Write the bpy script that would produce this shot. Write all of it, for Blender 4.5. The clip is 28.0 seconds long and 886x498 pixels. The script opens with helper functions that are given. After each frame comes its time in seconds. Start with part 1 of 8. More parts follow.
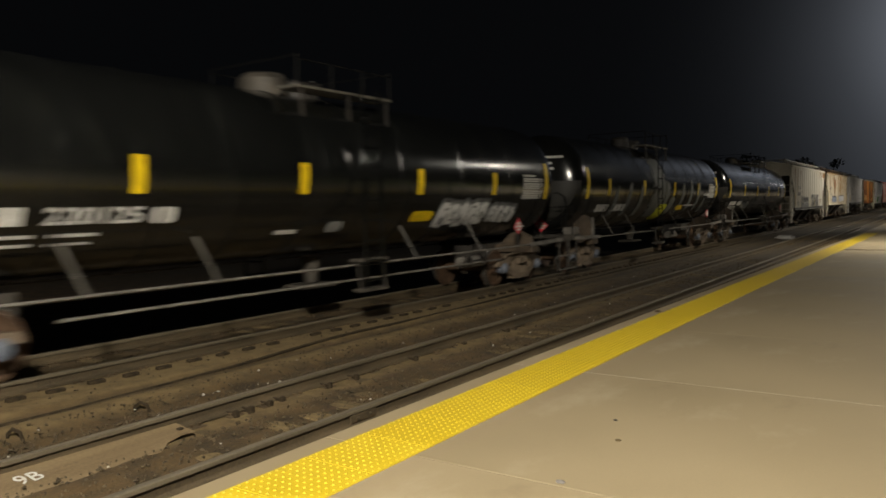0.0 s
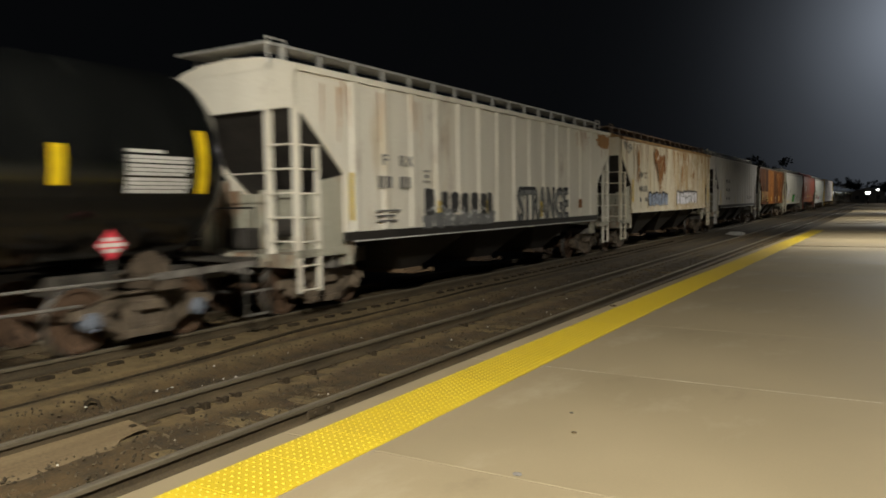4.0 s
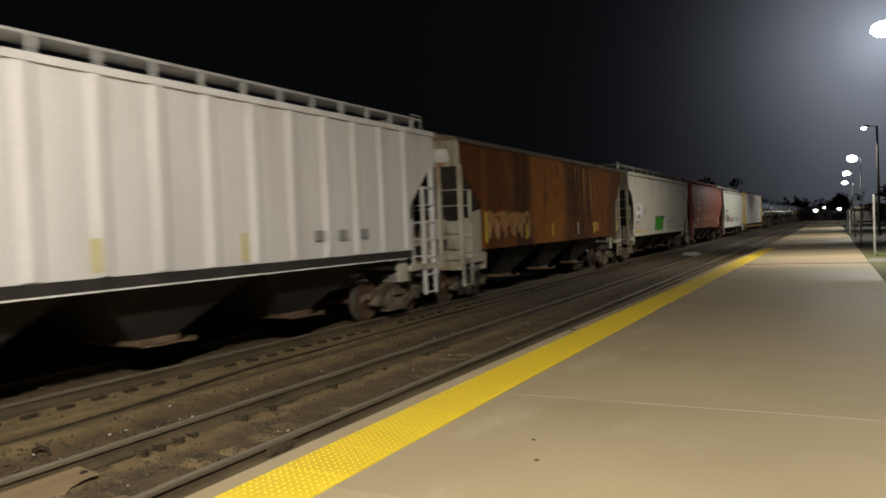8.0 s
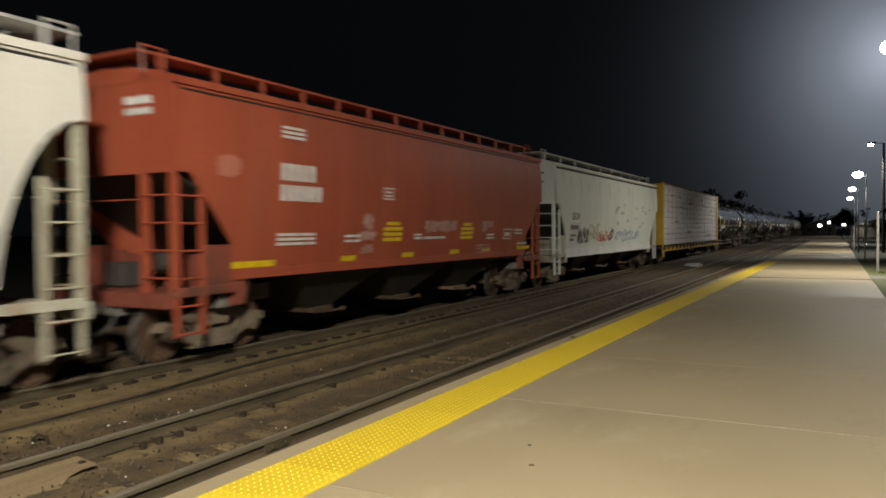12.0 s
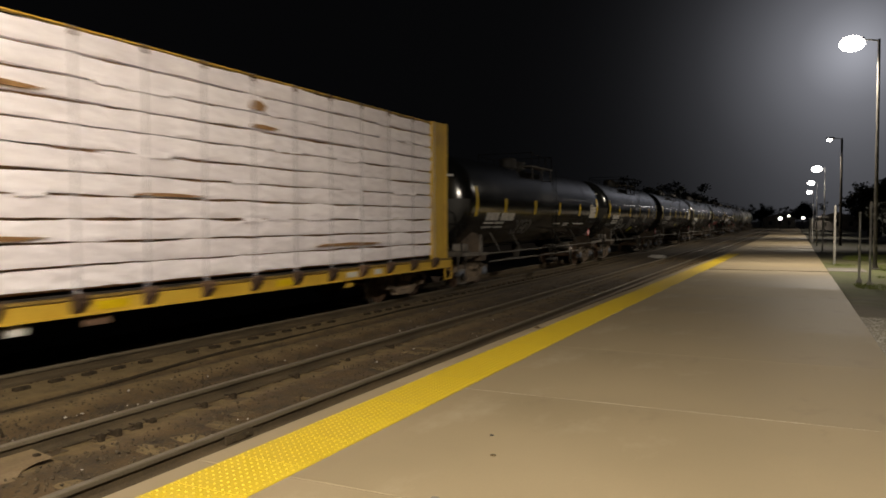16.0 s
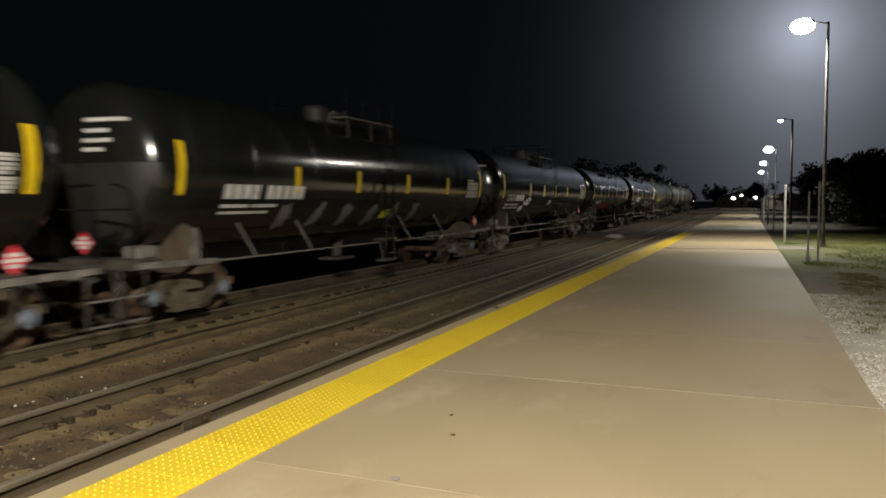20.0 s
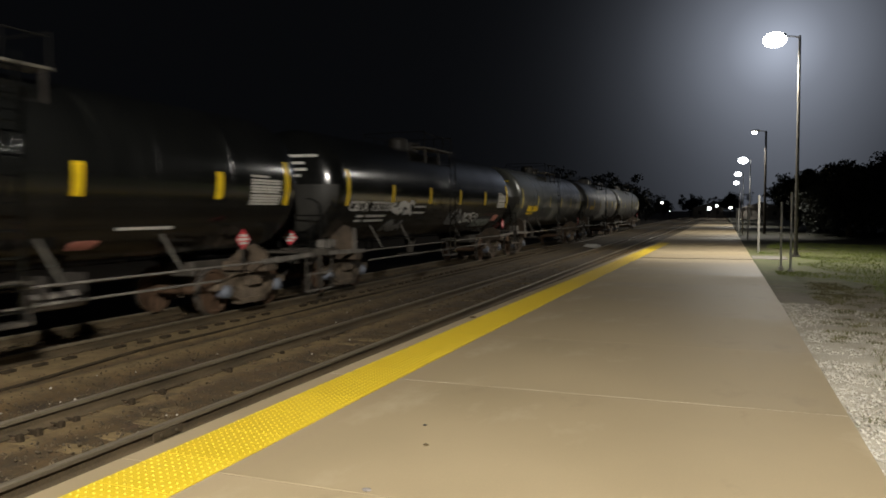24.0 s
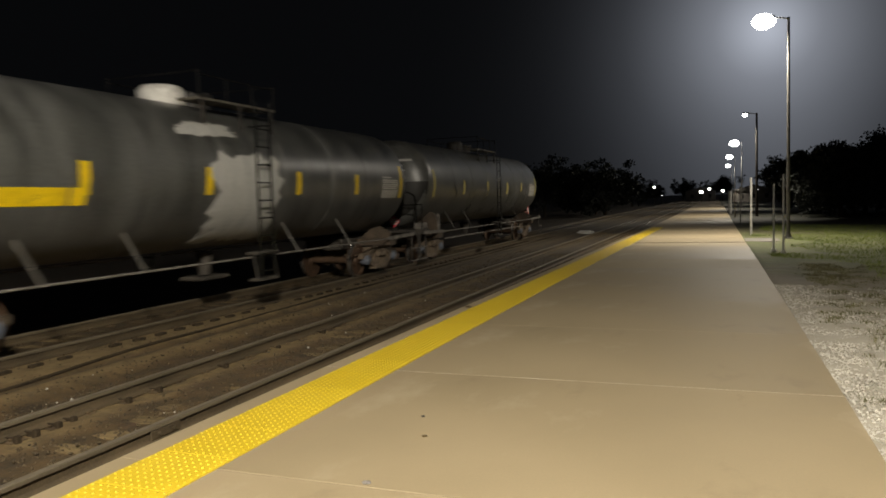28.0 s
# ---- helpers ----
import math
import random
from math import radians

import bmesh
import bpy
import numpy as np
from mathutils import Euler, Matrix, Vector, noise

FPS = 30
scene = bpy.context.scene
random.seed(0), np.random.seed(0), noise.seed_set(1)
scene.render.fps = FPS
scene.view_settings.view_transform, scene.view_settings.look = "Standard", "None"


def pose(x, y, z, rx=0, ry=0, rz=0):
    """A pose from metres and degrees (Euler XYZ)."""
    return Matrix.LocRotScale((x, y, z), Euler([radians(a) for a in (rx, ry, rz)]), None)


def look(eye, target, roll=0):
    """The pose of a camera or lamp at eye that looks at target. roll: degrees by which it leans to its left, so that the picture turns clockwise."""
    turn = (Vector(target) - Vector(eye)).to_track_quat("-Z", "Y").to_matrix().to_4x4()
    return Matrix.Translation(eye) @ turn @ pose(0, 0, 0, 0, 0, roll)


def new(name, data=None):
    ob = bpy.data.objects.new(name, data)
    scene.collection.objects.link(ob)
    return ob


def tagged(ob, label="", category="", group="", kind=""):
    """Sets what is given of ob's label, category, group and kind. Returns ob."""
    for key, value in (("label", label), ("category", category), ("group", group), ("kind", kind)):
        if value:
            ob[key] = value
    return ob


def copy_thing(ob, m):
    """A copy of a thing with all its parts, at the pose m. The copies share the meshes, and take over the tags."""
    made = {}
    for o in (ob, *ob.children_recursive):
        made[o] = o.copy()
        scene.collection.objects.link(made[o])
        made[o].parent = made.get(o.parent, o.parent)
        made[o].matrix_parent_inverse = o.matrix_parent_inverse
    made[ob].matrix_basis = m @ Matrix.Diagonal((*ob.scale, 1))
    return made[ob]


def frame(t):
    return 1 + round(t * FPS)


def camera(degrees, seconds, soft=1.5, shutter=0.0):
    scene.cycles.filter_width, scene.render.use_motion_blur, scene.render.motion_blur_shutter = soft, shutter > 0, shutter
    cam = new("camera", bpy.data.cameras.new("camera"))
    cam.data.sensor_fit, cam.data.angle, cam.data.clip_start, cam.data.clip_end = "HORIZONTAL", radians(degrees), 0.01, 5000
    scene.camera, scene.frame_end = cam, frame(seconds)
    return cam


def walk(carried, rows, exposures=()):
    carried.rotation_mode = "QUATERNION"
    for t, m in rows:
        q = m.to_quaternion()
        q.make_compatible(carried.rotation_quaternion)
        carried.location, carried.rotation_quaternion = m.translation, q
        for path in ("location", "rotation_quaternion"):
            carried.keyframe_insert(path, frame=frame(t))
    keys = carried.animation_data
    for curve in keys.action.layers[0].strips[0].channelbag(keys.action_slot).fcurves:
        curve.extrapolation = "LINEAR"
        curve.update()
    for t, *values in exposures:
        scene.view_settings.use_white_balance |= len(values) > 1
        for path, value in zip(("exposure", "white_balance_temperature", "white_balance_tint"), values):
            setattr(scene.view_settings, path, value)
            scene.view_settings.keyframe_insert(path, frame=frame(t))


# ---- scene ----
FOV = 62.0
cam = camera(FOV, 28.0, soft=1.7, shutter=0.5)
PATH = [
    (0.0, -0.057, -0.012, 1.782, 86.80, 1.29, 34.19),
    (0.5, -0.060, -0.016, 1.780, 86.99, 1.23, 34.09),
    (1.0, -0.070, -0.025, 1.775, 86.79, 1.16, 33.92),
    (1.5, -0.074, -0.030, 1.774, 86.99, 0.94, 34.04),
    (2.0, -0.073, -0.028, 1.778, 87.15, 0.72, 33.62),
    (2.5, -0.063, -0.026, 1.779, 86.84, 0.57, 32.79),
    (4.5, -0.046, -0.020, 1.785, 86.24, 1.03, 30.72),
    (5.0, -0.037, -0.018, 1.792, 86.16, 1.14, 30.51),
    (5.5, -0.050, -0.027, 1.789, 86.77, 1.27, 30.07),
    (6.0, -0.060, -0.032, 1.789, 87.66, 1.45, 29.86),
    (6.5, -0.058, -0.024, 1.784, 88.28, 1.63, 29.60),
    (7.0, -0.048, -0.010, 1.785, 88.50, 1.87, 29.11),
    (7.5, -0.041, -0.000, 1.786, 88.53, 2.18, 28.59),
    (8.0, -0.029, 0.014, 1.790, 88.43, 2.44, 27.90),
    (8.5, -0.023, 0.008, 1.789, 88.14, 2.18, 27.35),
    (9.0, -0.008, 0.015, 1.794, 88.00, 1.55, 26.33),
    (9.5, -0.005, 0.006, 1.795, 88.00, 1.01, 26.03),
    (10.0, -0.009, -0.008, 1.797, 88.09, 0.77, 26.21),
    (10.5, -0.009, -0.013, 1.797, 88.22, 0.66, 26.74),
    (11.0, -0.016, -0.018, 1.796, 88.38, 0.63, 27.36),
    (11.5, -0.016, -0.028, 1.797, 88.65, 0.61, 27.95),
    (12.0, -0.005, -0.028, 1.801, 88.63, 0.55, 28.17),
    (12.5, 0.014, -0.017, 1.806, 88.51, 0.75, 27.85),
    (13.0, 0.034, -0.006, 1.809, 88.27, 0.78, 26.99),
    (13.5, 0.039, -0.019, 1.807, 88.07, 0.76, 26.59),
    (15.5, 0.035, -0.014, 1.807, 87.65, 0.44, 26.23),
    (16.0, 0.019, -0.002, 1.804, 87.87, 0.14, 25.66),
    (16.5, 0.018, 0.011, 1.801, 88.03, 0.02, 25.00),
    (17.0, 0.025, 0.007, 1.799, 87.82, 0.18, 24.70),
    (17.5, 0.027, 0.016, 1.804, 87.88, 0.37, 24.05),
    (18.0, 0.031, 0.012, 1.808, 87.76, 0.40, 23.59),
    (18.5, 0.019, 0.022, 1.801, 87.35, 0.36, 23.17),
    (19.0, 0.017, 0.026, 1.796, 86.79, 0.38, 22.84),
    (19.5, 0.023, 0.013, 1.802, 86.46, 0.34, 22.65),
    (20.0, 0.026, 0.016, 1.802, 86.39, 0.43, 22.55),
    (20.5, 0.018, 0.015, 1.802, 86.36, 0.51, 22.47),
    (21.0, 0.015, 0.005, 1.800, 86.38, 0.55, 22.69),
    (21.5, 0.028, 0.016, 1.800, 86.45, 0.53, 22.69),
    (23.5, 0.056, 0.010, 1.805, 87.45, 0.10, 21.27),
    (24.0, 0.071, 0.026, 1.806, 87.10, 0.26, 20.93),
    (24.5, 0.067, 0.035, 1.811, 86.80, 0.52, 20.27),
    (25.0, 0.058, 0.041, 1.811, 86.72, 0.81, 20.08),
    (25.5, 0.045, 0.038, 1.809, 86.65, 1.06, 20.05),
    (26.0, 0.038, 0.020, 1.810, 86.56, 1.38, 20.08),
    (26.5, 0.017, -0.002, 1.810, 86.52, 1.60, 20.15),
    (27.0, 0.013, 0.003, 1.807, 86.50, 1.67, 20.20),
    (27.5, 0.035, 0.016, 1.809, 86.42, 1.68, 20.25),
    (28.0, 0.067, 0.038, 1.814, 86.30, 1.63, 20.38),
]
walk(cam, [(t, pose(x, y, z, rx, ry, rz)) for t, x, y, z, rx, ry, rz in PATH],
     exposures=[(0.0, 0.0, 6550, 10), (2.5, -0.05, 6450, 10), (4.5, -0.02, 6250, 8), (5.0, -0.14, 6720, 11), (6.0, -0.05, 6400, 11), (7.0, 0.0, 6250, 11), (9.0, 0.10, 6400, 10), (10.0, 0.06, 5900, 6), (11.0, -0.06, 6180, 10), (12.0, 0.10, 6300, 9), (12.6, 0.12, 6200, 7),
                (13.0, 0.10, 5950, 5), (13.6, 0.08, 5950, 5), (16.0, -0.22, 6900, 15), (17.0, -0.12, 7250, 14), (18.0, 0.12, 6600, 12), (19.0, 0.13, 6350, 11), (21.0, 0.12, 6400, 11.5), (24.0, 0.12, 6250, 12), (26.0, 0.14, 6620, 12), (28.0, 0.12, 6600, 11.5)])

# ---- numbers of the place ----
PLAT_EDGE, STRIP_OUT, STRIP_IN, PLAT_RIGHT = -4.07, -3.865, -3.213, 1.11
RAIL_Z = -0.22
NEAR_TRACK, TRAIN_TRACK = -5.715, -10.23
HALF_GAUGE = 0.755
BED_Z = -0.41
SPEED = 11.33
LAMP_HIGH = 9.05

# ---- night sky ----
world = bpy.data.worlds.new("night_sky")
scene.world = world
world.use_nodes = True
wn, wl = world.node_tree.nodes, world.node_tree.links
wn.clear()
w_out = wn.new("ShaderNodeOutputWorld")
w_bg = wn.new("ShaderNodeBackground")
w_co = wn.new("ShaderNodeTexCoord")
w_nrm = wn.new("ShaderNodeVectorMath")
w_nrm.operation = "NORMALIZE"
wl.new(w_co.outputs["Generated"], w_nrm.inputs[0])


def haze(v):
    return (v * 0.90, v * 0.98, v * 1.13, 1)


def glow_round(way, first, last, stops):
    """Hazy lamp glare painted into the sky, falling off with the angle from a direction."""
    dot = wn.new("ShaderNodeVectorMath")
    dot.operation = "DOT_PRODUCT"
    dot.inputs[1].default_value = Vector(way).normalized()
    ang = wn.new("ShaderNodeMath")
    ang.operation = "ARCCOSINE"
    ramp = wn.new("ShaderNodeValToRGB")
    ramp.color_ramp.interpolation = "B_SPLINE"
    els = ramp.color_ramp.elements
    els[0].position, els[0].color = 0.0, haze(first)
    els[1].position, els[1].color = 1.0, haze(last)
    for at, value in stops:
        els.new(at).color = haze(value)
    wl.new(w_nrm.outputs[0], dot.inputs[0])
    wl.new(dot.outputs["Value"], ang.inputs[0])
    wl.new(ang.outputs[0], ramp.inputs[0])
    return ramp.outputs[0]


w_add = wn.new("ShaderNodeVectorMath")
w_add.operation = "ADD"
wl.new(glow_round((0.058, 1.0, 0.20), 0.46, 0.0021, ((0.03, 0.30), (0.06, 0.18), (0.11, 0.082), (0.17, 0.024), (0.25, 0.0056), (0.34, 0.0028), (0.46, 0.0023), (0.70, 0.0021))), w_add.inputs[0])
wl.new(glow_round((0.06, 1.0, 0.03), 0.055, 0.0, ((0.06, 0.042), (0.12, 0.022), (0.20, 0.008), (0.30, 0.0018), (0.45, 0.0))), w_add.inputs[1])
wl.new(w_add.outputs[0], w_bg.inputs[0])
w_bg.inputs[1].default_value = 1.0
wl.new(w_bg.outputs[0], w_out.inputs[0])

LAMP_WATTS = 15600.0
LAMP_COLOUR = (1.0, 0.93, 0.79)

# ---- mesh helpers ----
def part(name, bm, material, parent=None, label="", loc=None):
    """Links a bmesh, or a mesh, as one object under a thing or part."""
    if isinstance(bm, bmesh.types.BMesh):
        me = bpy.data.meshes.new(name)
        bm.to_mesh(me)
        bm.free()
        for m in (material if isinstance(material, (list, tuple)) else [material]):
            me.materials.append(m)
    else:
        me = bm
    ob = new(name, me)
    if parent is not None:
        ob.parent = parent
    if loc is not None:
        ob.location = loc
    if label:
        ob["label"] = label
    return ob


def mesh_of(name, bm, material):
    me = bpy.data.meshes.new(name)
    bm.to_mesh(me)
    bm.free()
    for m in (material if isinstance(material, (list, tuple)) else [material]):
        me.materials.append(m)
    return me


def smooth(ob, degrees=35):
    me = ob.data if hasattr(ob, "data") else ob
    for p in me.polygons:
        p.use_smooth = True
    me.set_sharp_from_angle(angle=radians(degrees))
    return ob


def box(bm, x0, x1, y0, y1, z0, z1, bevel=0.0, slot=0):
    r = bmesh.ops.create_cube(bm, size=1.0)
    vs = r["verts"]
    for v in vs:
        v.co = Vector((x0 + (v.co.x + 0.5) * (x1 - x0), y0 + (v.co.y + 0.5) * (y1 - y0), z0 + (v.co.z + 0.5) * (z1 - z0)))
    faces = {f for v in vs for f in v.link_faces}
    for f in faces:
        f.material_index = slot
    if bevel > 0:
        es = list({e for v in vs for e in v.link_edges})
        bmesh.ops.bevel(bm, geom=es, offset=bevel, segments=1, affect="EDGES")
    return vs


def rod(bm, a, b, r, seg=8, r2=None, slot=0):
    a, b = Vector(a), Vector(b)
    d = b - a
    m = Matrix.Translation((a + b) / 2) @ d.to_track_quat("Z", "Y").to_matrix().to_4x4()
    res = bmesh.ops.create_cone(bm, cap_ends=True, segments=seg, radius1=r, radius2=r if r2 is None else r2, depth=d.length, matrix=m)
    if slot:
        for f in {f for v in res["verts"] for f in v.link_faces}:
            f.material_index = slot
    return res["verts"]


def chain(bm, pts, r, seg=6):
    """A bent bar: one closed tube swept through the points."""
    pts = [Vector(p) for p in pts]
    ways = [(q - p).normalized() for p, q in zip(pts, pts[1:])]
    side = ways[0].orthogonal().normalized()
    rings = []
    for i, p in enumerate(pts):
        d0, d1 = ways[max(i - 1, 0)], ways[min(i, len(ways) - 1)]
        n = (d0 + d1).normalized()
        side = (side - d0 * side.dot(d0)).normalized()
        other = d0.cross(side)
        ring = []
        for k in range(seg):
            o = side * (r * math.cos(2 * math.pi * k / seg)) + other * (r * math.sin(2 * math.pi * k / seg))
            ring.append(bm.verts.new(p + o - d0 * (o.dot(n) / max(d0.dot(n), 0.3))))
        rings.append(ring)
        side = side - d1 * side.dot(d1) if abs(side.dot(d1)) < 0.95 else d0 * -1
    for p, q in zip(rings, rings[1:]):
        best = min(range(seg), key=lambda s: sum((p[k].co - q[(k + s) % seg].co).length for k in range(seg)))
        for k in range(seg):
            bm.faces.new((p[k], p[(k + 1) % seg], q[(k + 1 + best) % seg], q[(k + best) % seg]))
    bm.faces.new(rings[0][::-1])
    bm.faces.new(rings[-1])


def beam(bm, a, b, w, h, slot=0):
    """A square bar from a to b."""
    a, b = Vector(a), Vector(b)
    d = b - a
    m = Matrix.Translation((a + b) / 2) @ d.to_track_quat("Y", "Z").to_matrix().to_4x4() @ Matrix.Diagonal((w, d.length, h, 1))
    res = bmesh.ops.create_cube(bm, size=1.0, matrix=m)
    if slot:
        for f in {f for v in res["verts"] for f in v.link_faces}:
            f.material_index = slot
    return res["verts"]


def prism(bm, outline, axis, lo, hi, slot=0):
    """A closed outline of (a, b) pairs drawn out along an axis: x takes (y, z), y takes (x, z), z takes (x, y)."""
    def at(p, s):
        return {"x": (s, p[0], p[1]), "y": (p[0], s, p[1]), "z": (p[0], p[1], s)}[axis]
    low = [bm.verts.new(at(p, lo)) for p in outline]
    high = [bm.verts.new(at(p, hi)) for p in outline]
    fs = [bm.faces.new(low), bm.faces.new(high)]
    n = len(outline)
    for i in range(n):
        fs.append(bm.faces.new((low[i], low[(i + 1) % n], high[(i + 1) % n], high[i])))
    for f in fs:
        f.material_index = slot
    bmesh.ops.recalc_face_normals(bm, faces=fs)
    return low + high


def lathe_y(bm, rings, seg=40, cx=0.0, cz=0.0):
    """Rings of (y, radius) round the y axis."""
    loops = []
    for y, r in rings:
        if r < 1e-5:
            loops.append([bm.verts.new((cx, y, cz))])
        else:
            loops.append([bm.verts.new((cx + r * math.cos(2 * math.pi * k / seg), y, cz + r * math.sin(2 * math.pi * k / seg))) for k in range(seg)])
    fs = []
    for A, B in zip(loops, loops[1:]):
        for k in range(seg):
            k2 = (k + 1) % seg
            if len(A) == 1:
                fs.append(bm.faces.new((A[0], B[k], B[k2])))
            elif len(B) == 1:
                fs.append(bm.faces.new((A[k], B[0], A[k2])))
            else:
                fs.append(bm.faces.new((A[k], B[k], B[k2], A[k2])))
    bmesh.ops.recalc_face_normals(bm, faces=fs)


def lettering(text, size, place, depth=0.004, shear=0.0, fat=0.0):
    """A mesh of letters with the built-in font; place takes (u, v, w) to a point."""
    cu = bpy.data.curves.new("letters", "FONT")
    cu.body, cu.size, cu.extrude, cu.shear, cu.offset = text, size, depth, shear, fat
    cu.resolution_u = 3
    ob = bpy.data.objects.new("letters", cu)
    scene.collection.objects.link(ob)
    bpy.context.view_layer.update()
    me = bpy.data.meshes.new_from_object(ob.evaluated_get(bpy.context.evaluated_depsgraph_get()))
    bpy.data.objects.remove(ob)
    bm = bmesh.new()
    bm.from_mesh(me)
    bpy.data.meshes.remove(me)
    for v in bm.verts:
        v.co = Vector(place(v.co.x, v.co.y, v.co.z + depth))
    return bm


def empty(name, loc):
    ob = new(name)
    ob.location = loc
    ob.empty_display_size = 0.3
    return ob

# ---- materials ----
def surf(name, dark, light, rough=(0.5, 0.7), metal=0.0, scale=2.0, fine=30.0, bump=0.1, streak=None, second=None, spread=(0.35, 0.65), vary=0.0, spec=0.5):
    """A worn surface: two colours mixed by a broad and a fine noise; streak stretches the broad noise (x, y, z); second: (colour, amount, scale, streak) of stains."""
    m = bpy.data.materials.new(name)
    m.use_nodes = True
    n, l = m.node_tree.nodes, m.node_tree.links
    b = n["Principled BSDF"]
    co = n.new("ShaderNodeTexCoord")
    mp = n.new("ShaderNodeMapping")
    mp.inputs["Scale"].default_value = streak or (1, 1, 1)
    l.new(co.outputs["Object"], mp.inputs[0])
    n1 = n.new("ShaderNodeTexNoise")
    n1.inputs["Scale"].default_value, n1.inputs["Detail"].default_value, n1.inputs["Roughness"].default_value = scale, 5, 0.6
    l.new(mp.outputs[0], n1.inputs["Vector"])
    n2 = n.new("ShaderNodeTexNoise")
    n2.inputs["Scale"].default_value, n2.inputs["Detail"].default_value = fine, 4
    l.new(co.outputs["Object"], n2.inputs["Vector"])
    mixn = n.new("ShaderNodeMath")
    mixn.operation = "MULTIPLY_ADD"
    mixn.inputs[1].default_value = 0.35
    l.new(n2.outputs[0], mixn.inputs[0])
    off = n.new("ShaderNodeMath")
    off.operation = "MULTIPLY_ADD"
    off.inputs[1].default_value, off.inputs[2].default_value = 0.65, 0.0
    l.new(n1.outputs[0], off.inputs[0])
    l.new(off.outputs[0], mixn.inputs[2])
    fac = mixn.outputs[0]
    if vary:
        oi = n.new("ShaderNodeObjectInfo")
        va = n.new("ShaderNodeMath")
        va.operation = "MULTIPLY_ADD"
        va.inputs[1].default_value = vary
        l.new(oi.outputs["Random"], va.inputs[0])
        sub = n.new("ShaderNodeMath")
        sub.operation = "SUBTRACT"
        sub.inputs[1].default_value = vary / 2
        l.new(fac, sub.inputs[0])
        l.new(sub.outputs[0], va.inputs[2])
        fac = va.outputs[0]
    ramp = n.new("ShaderNodeValToRGB")
    e = ramp.color_ramp.elements
    e[0].position, e[0].color = spread[0], (*dark, 1)
    e[1].position, e[1].color = spread[1], (*light, 1)
    l.new(fac, ramp.inputs[0])
    colour = ramp.outputs[0]
    for stain in (second or ()):
        col, amount, sc, st = stain
        mp2 = n.new("ShaderNodeMapping")
        mp2.inputs["Scale"].default_value = st
        mp2.inputs["Location"].default_value = (7.3 * sc, 3.1, 1.7 * sc)
        l.new(co.outputs["Object"], mp2.inputs[0])
        n3 = n.new("ShaderNodeTexNoise")
        n3.inputs["Scale"].default_value, n3.inputs["Detail"].default_value, n3.inputs["Roughness"].default_value = sc, 6, 0.65
        l.new(mp2.outputs[0], n3.inputs["Vector"])
        r3 = n.new("ShaderNodeValToRGB")
        r3.color_ramp.elements[0].position = 0.62 - 0.25 * amount
        r3.color_ramp.elements[1].position = 0.80 - 0.25 * amount
        l.new(n3.outputs[0], r3.inputs[0])
        mx = n.new("ShaderNodeMix")
        mx.data_type = "RGBA"
        l.new(r3.outputs[0], mx.inputs[0])
        l.new(colour, mx.inputs[6])
        mx.inputs[7].default_value = (*col, 1)
        colour = mx.outputs[2]
    l.new(colour, b.inputs["Base Color"])
    rr = n.new("ShaderNodeMapRange")
    rr.inputs["From Min"].default_value, rr.inputs["From Max"].default_value = 0.3, 0.7
    rr.inputs["To Min"].default_value, rr.inputs["To Max"].default_value = rough
    l.new(fac, rr.inputs[0])
    l.new(rr.outputs[0], b.inputs["Roughness"])
    b.inputs["Metallic"].default_value = metal
    b.inputs["Specular IOR Level"].default_value = spec
    if bump:
        bp = n.new("ShaderNodeBump")
        bp.inputs["Strength"].default_value, bp.inputs["Distance"].default_value = bump, 0.02
        l.new(mixn.outputs[0], bp.inputs["Height"])
        l.new(bp.outputs[0], b.inputs["Normal"])
    return m


def plain(name, colour, rough=0.5, metal=0.0, vary=0.15):
    return surf(name, tuple(c * (1 - vary) for c in colour), colour, (rough, min(1, rough + 0.15)), metal, 3.0, 25.0, 0.05)


def glow(name, colour, strength):
    m = bpy.data.materials.new(name)
    m.use_nodes = True
    b = m.node_tree.nodes["Principled BSDF"]
    b.inputs["Base Color"].default_value = (0.8, 0.8, 0.8, 1)
    b.inputs["Emission Color"].default_value = (*colour, 1)
    b.inputs["Emission Strength"].default_value = strength
    return m


# tone steps from slab to slab, imitating bands of grazing lamp light
CONCRETE = surf("platform_concrete", (0.238, 0.190, 0.113), (0.319, 0.256, 0.157), (0.52, 0.72), 0, 0.5, 60, 0.06, spread=(0.3, 0.7), vary=0.34,
                second=[((0.20, 0.155, 0.095), 0.07, 1.3, (1, 0.6, 1)), ((0.36, 0.30, 0.20), 0.02, 0.9, (1, 0.5, 1))])
JOINT = surf("joint_sealant", (0.245, 0.195, 0.125), (0.56, 0.51, 0.42), (0.7, 0.9), 0, 0.7, 40, 0.1, spread=(0.44, 0.60))
CRACK = surf("joint_dirt", (0.10, 0.08, 0.055), (0.24, 0.19, 0.12), (0.8, 0.95), 0, 1.4, 40, 0.1)
TACTILE = surf("tactile_yellow", (0.50, 0.355, 0.014), (0.62, 0.455, 0.024), (0.4, 0.6), 0, 1.5, 40, 0.05, second=[((0.40, 0.28, 0.04), 0.06, 5, (1, 1, 1))], vary=0.1)
DOME = surf("tactile_dome_worn", (0.66, 0.51, 0.075), (0.78, 0.64, 0.13), (0.35, 0.55), 0, 4, 40, 0.03)
EARTH = surf("ballast_earth", (0.012, 0.0072, 0.0027), (0.105, 0.063, 0.021), (0.85, 0.95), 0, 2.2, 34, 1.0, spread=(0.37, 0.66), second=[((0.105, 0.058, 0.030), 0.14, 2.6, (1, 0.5, 1))])
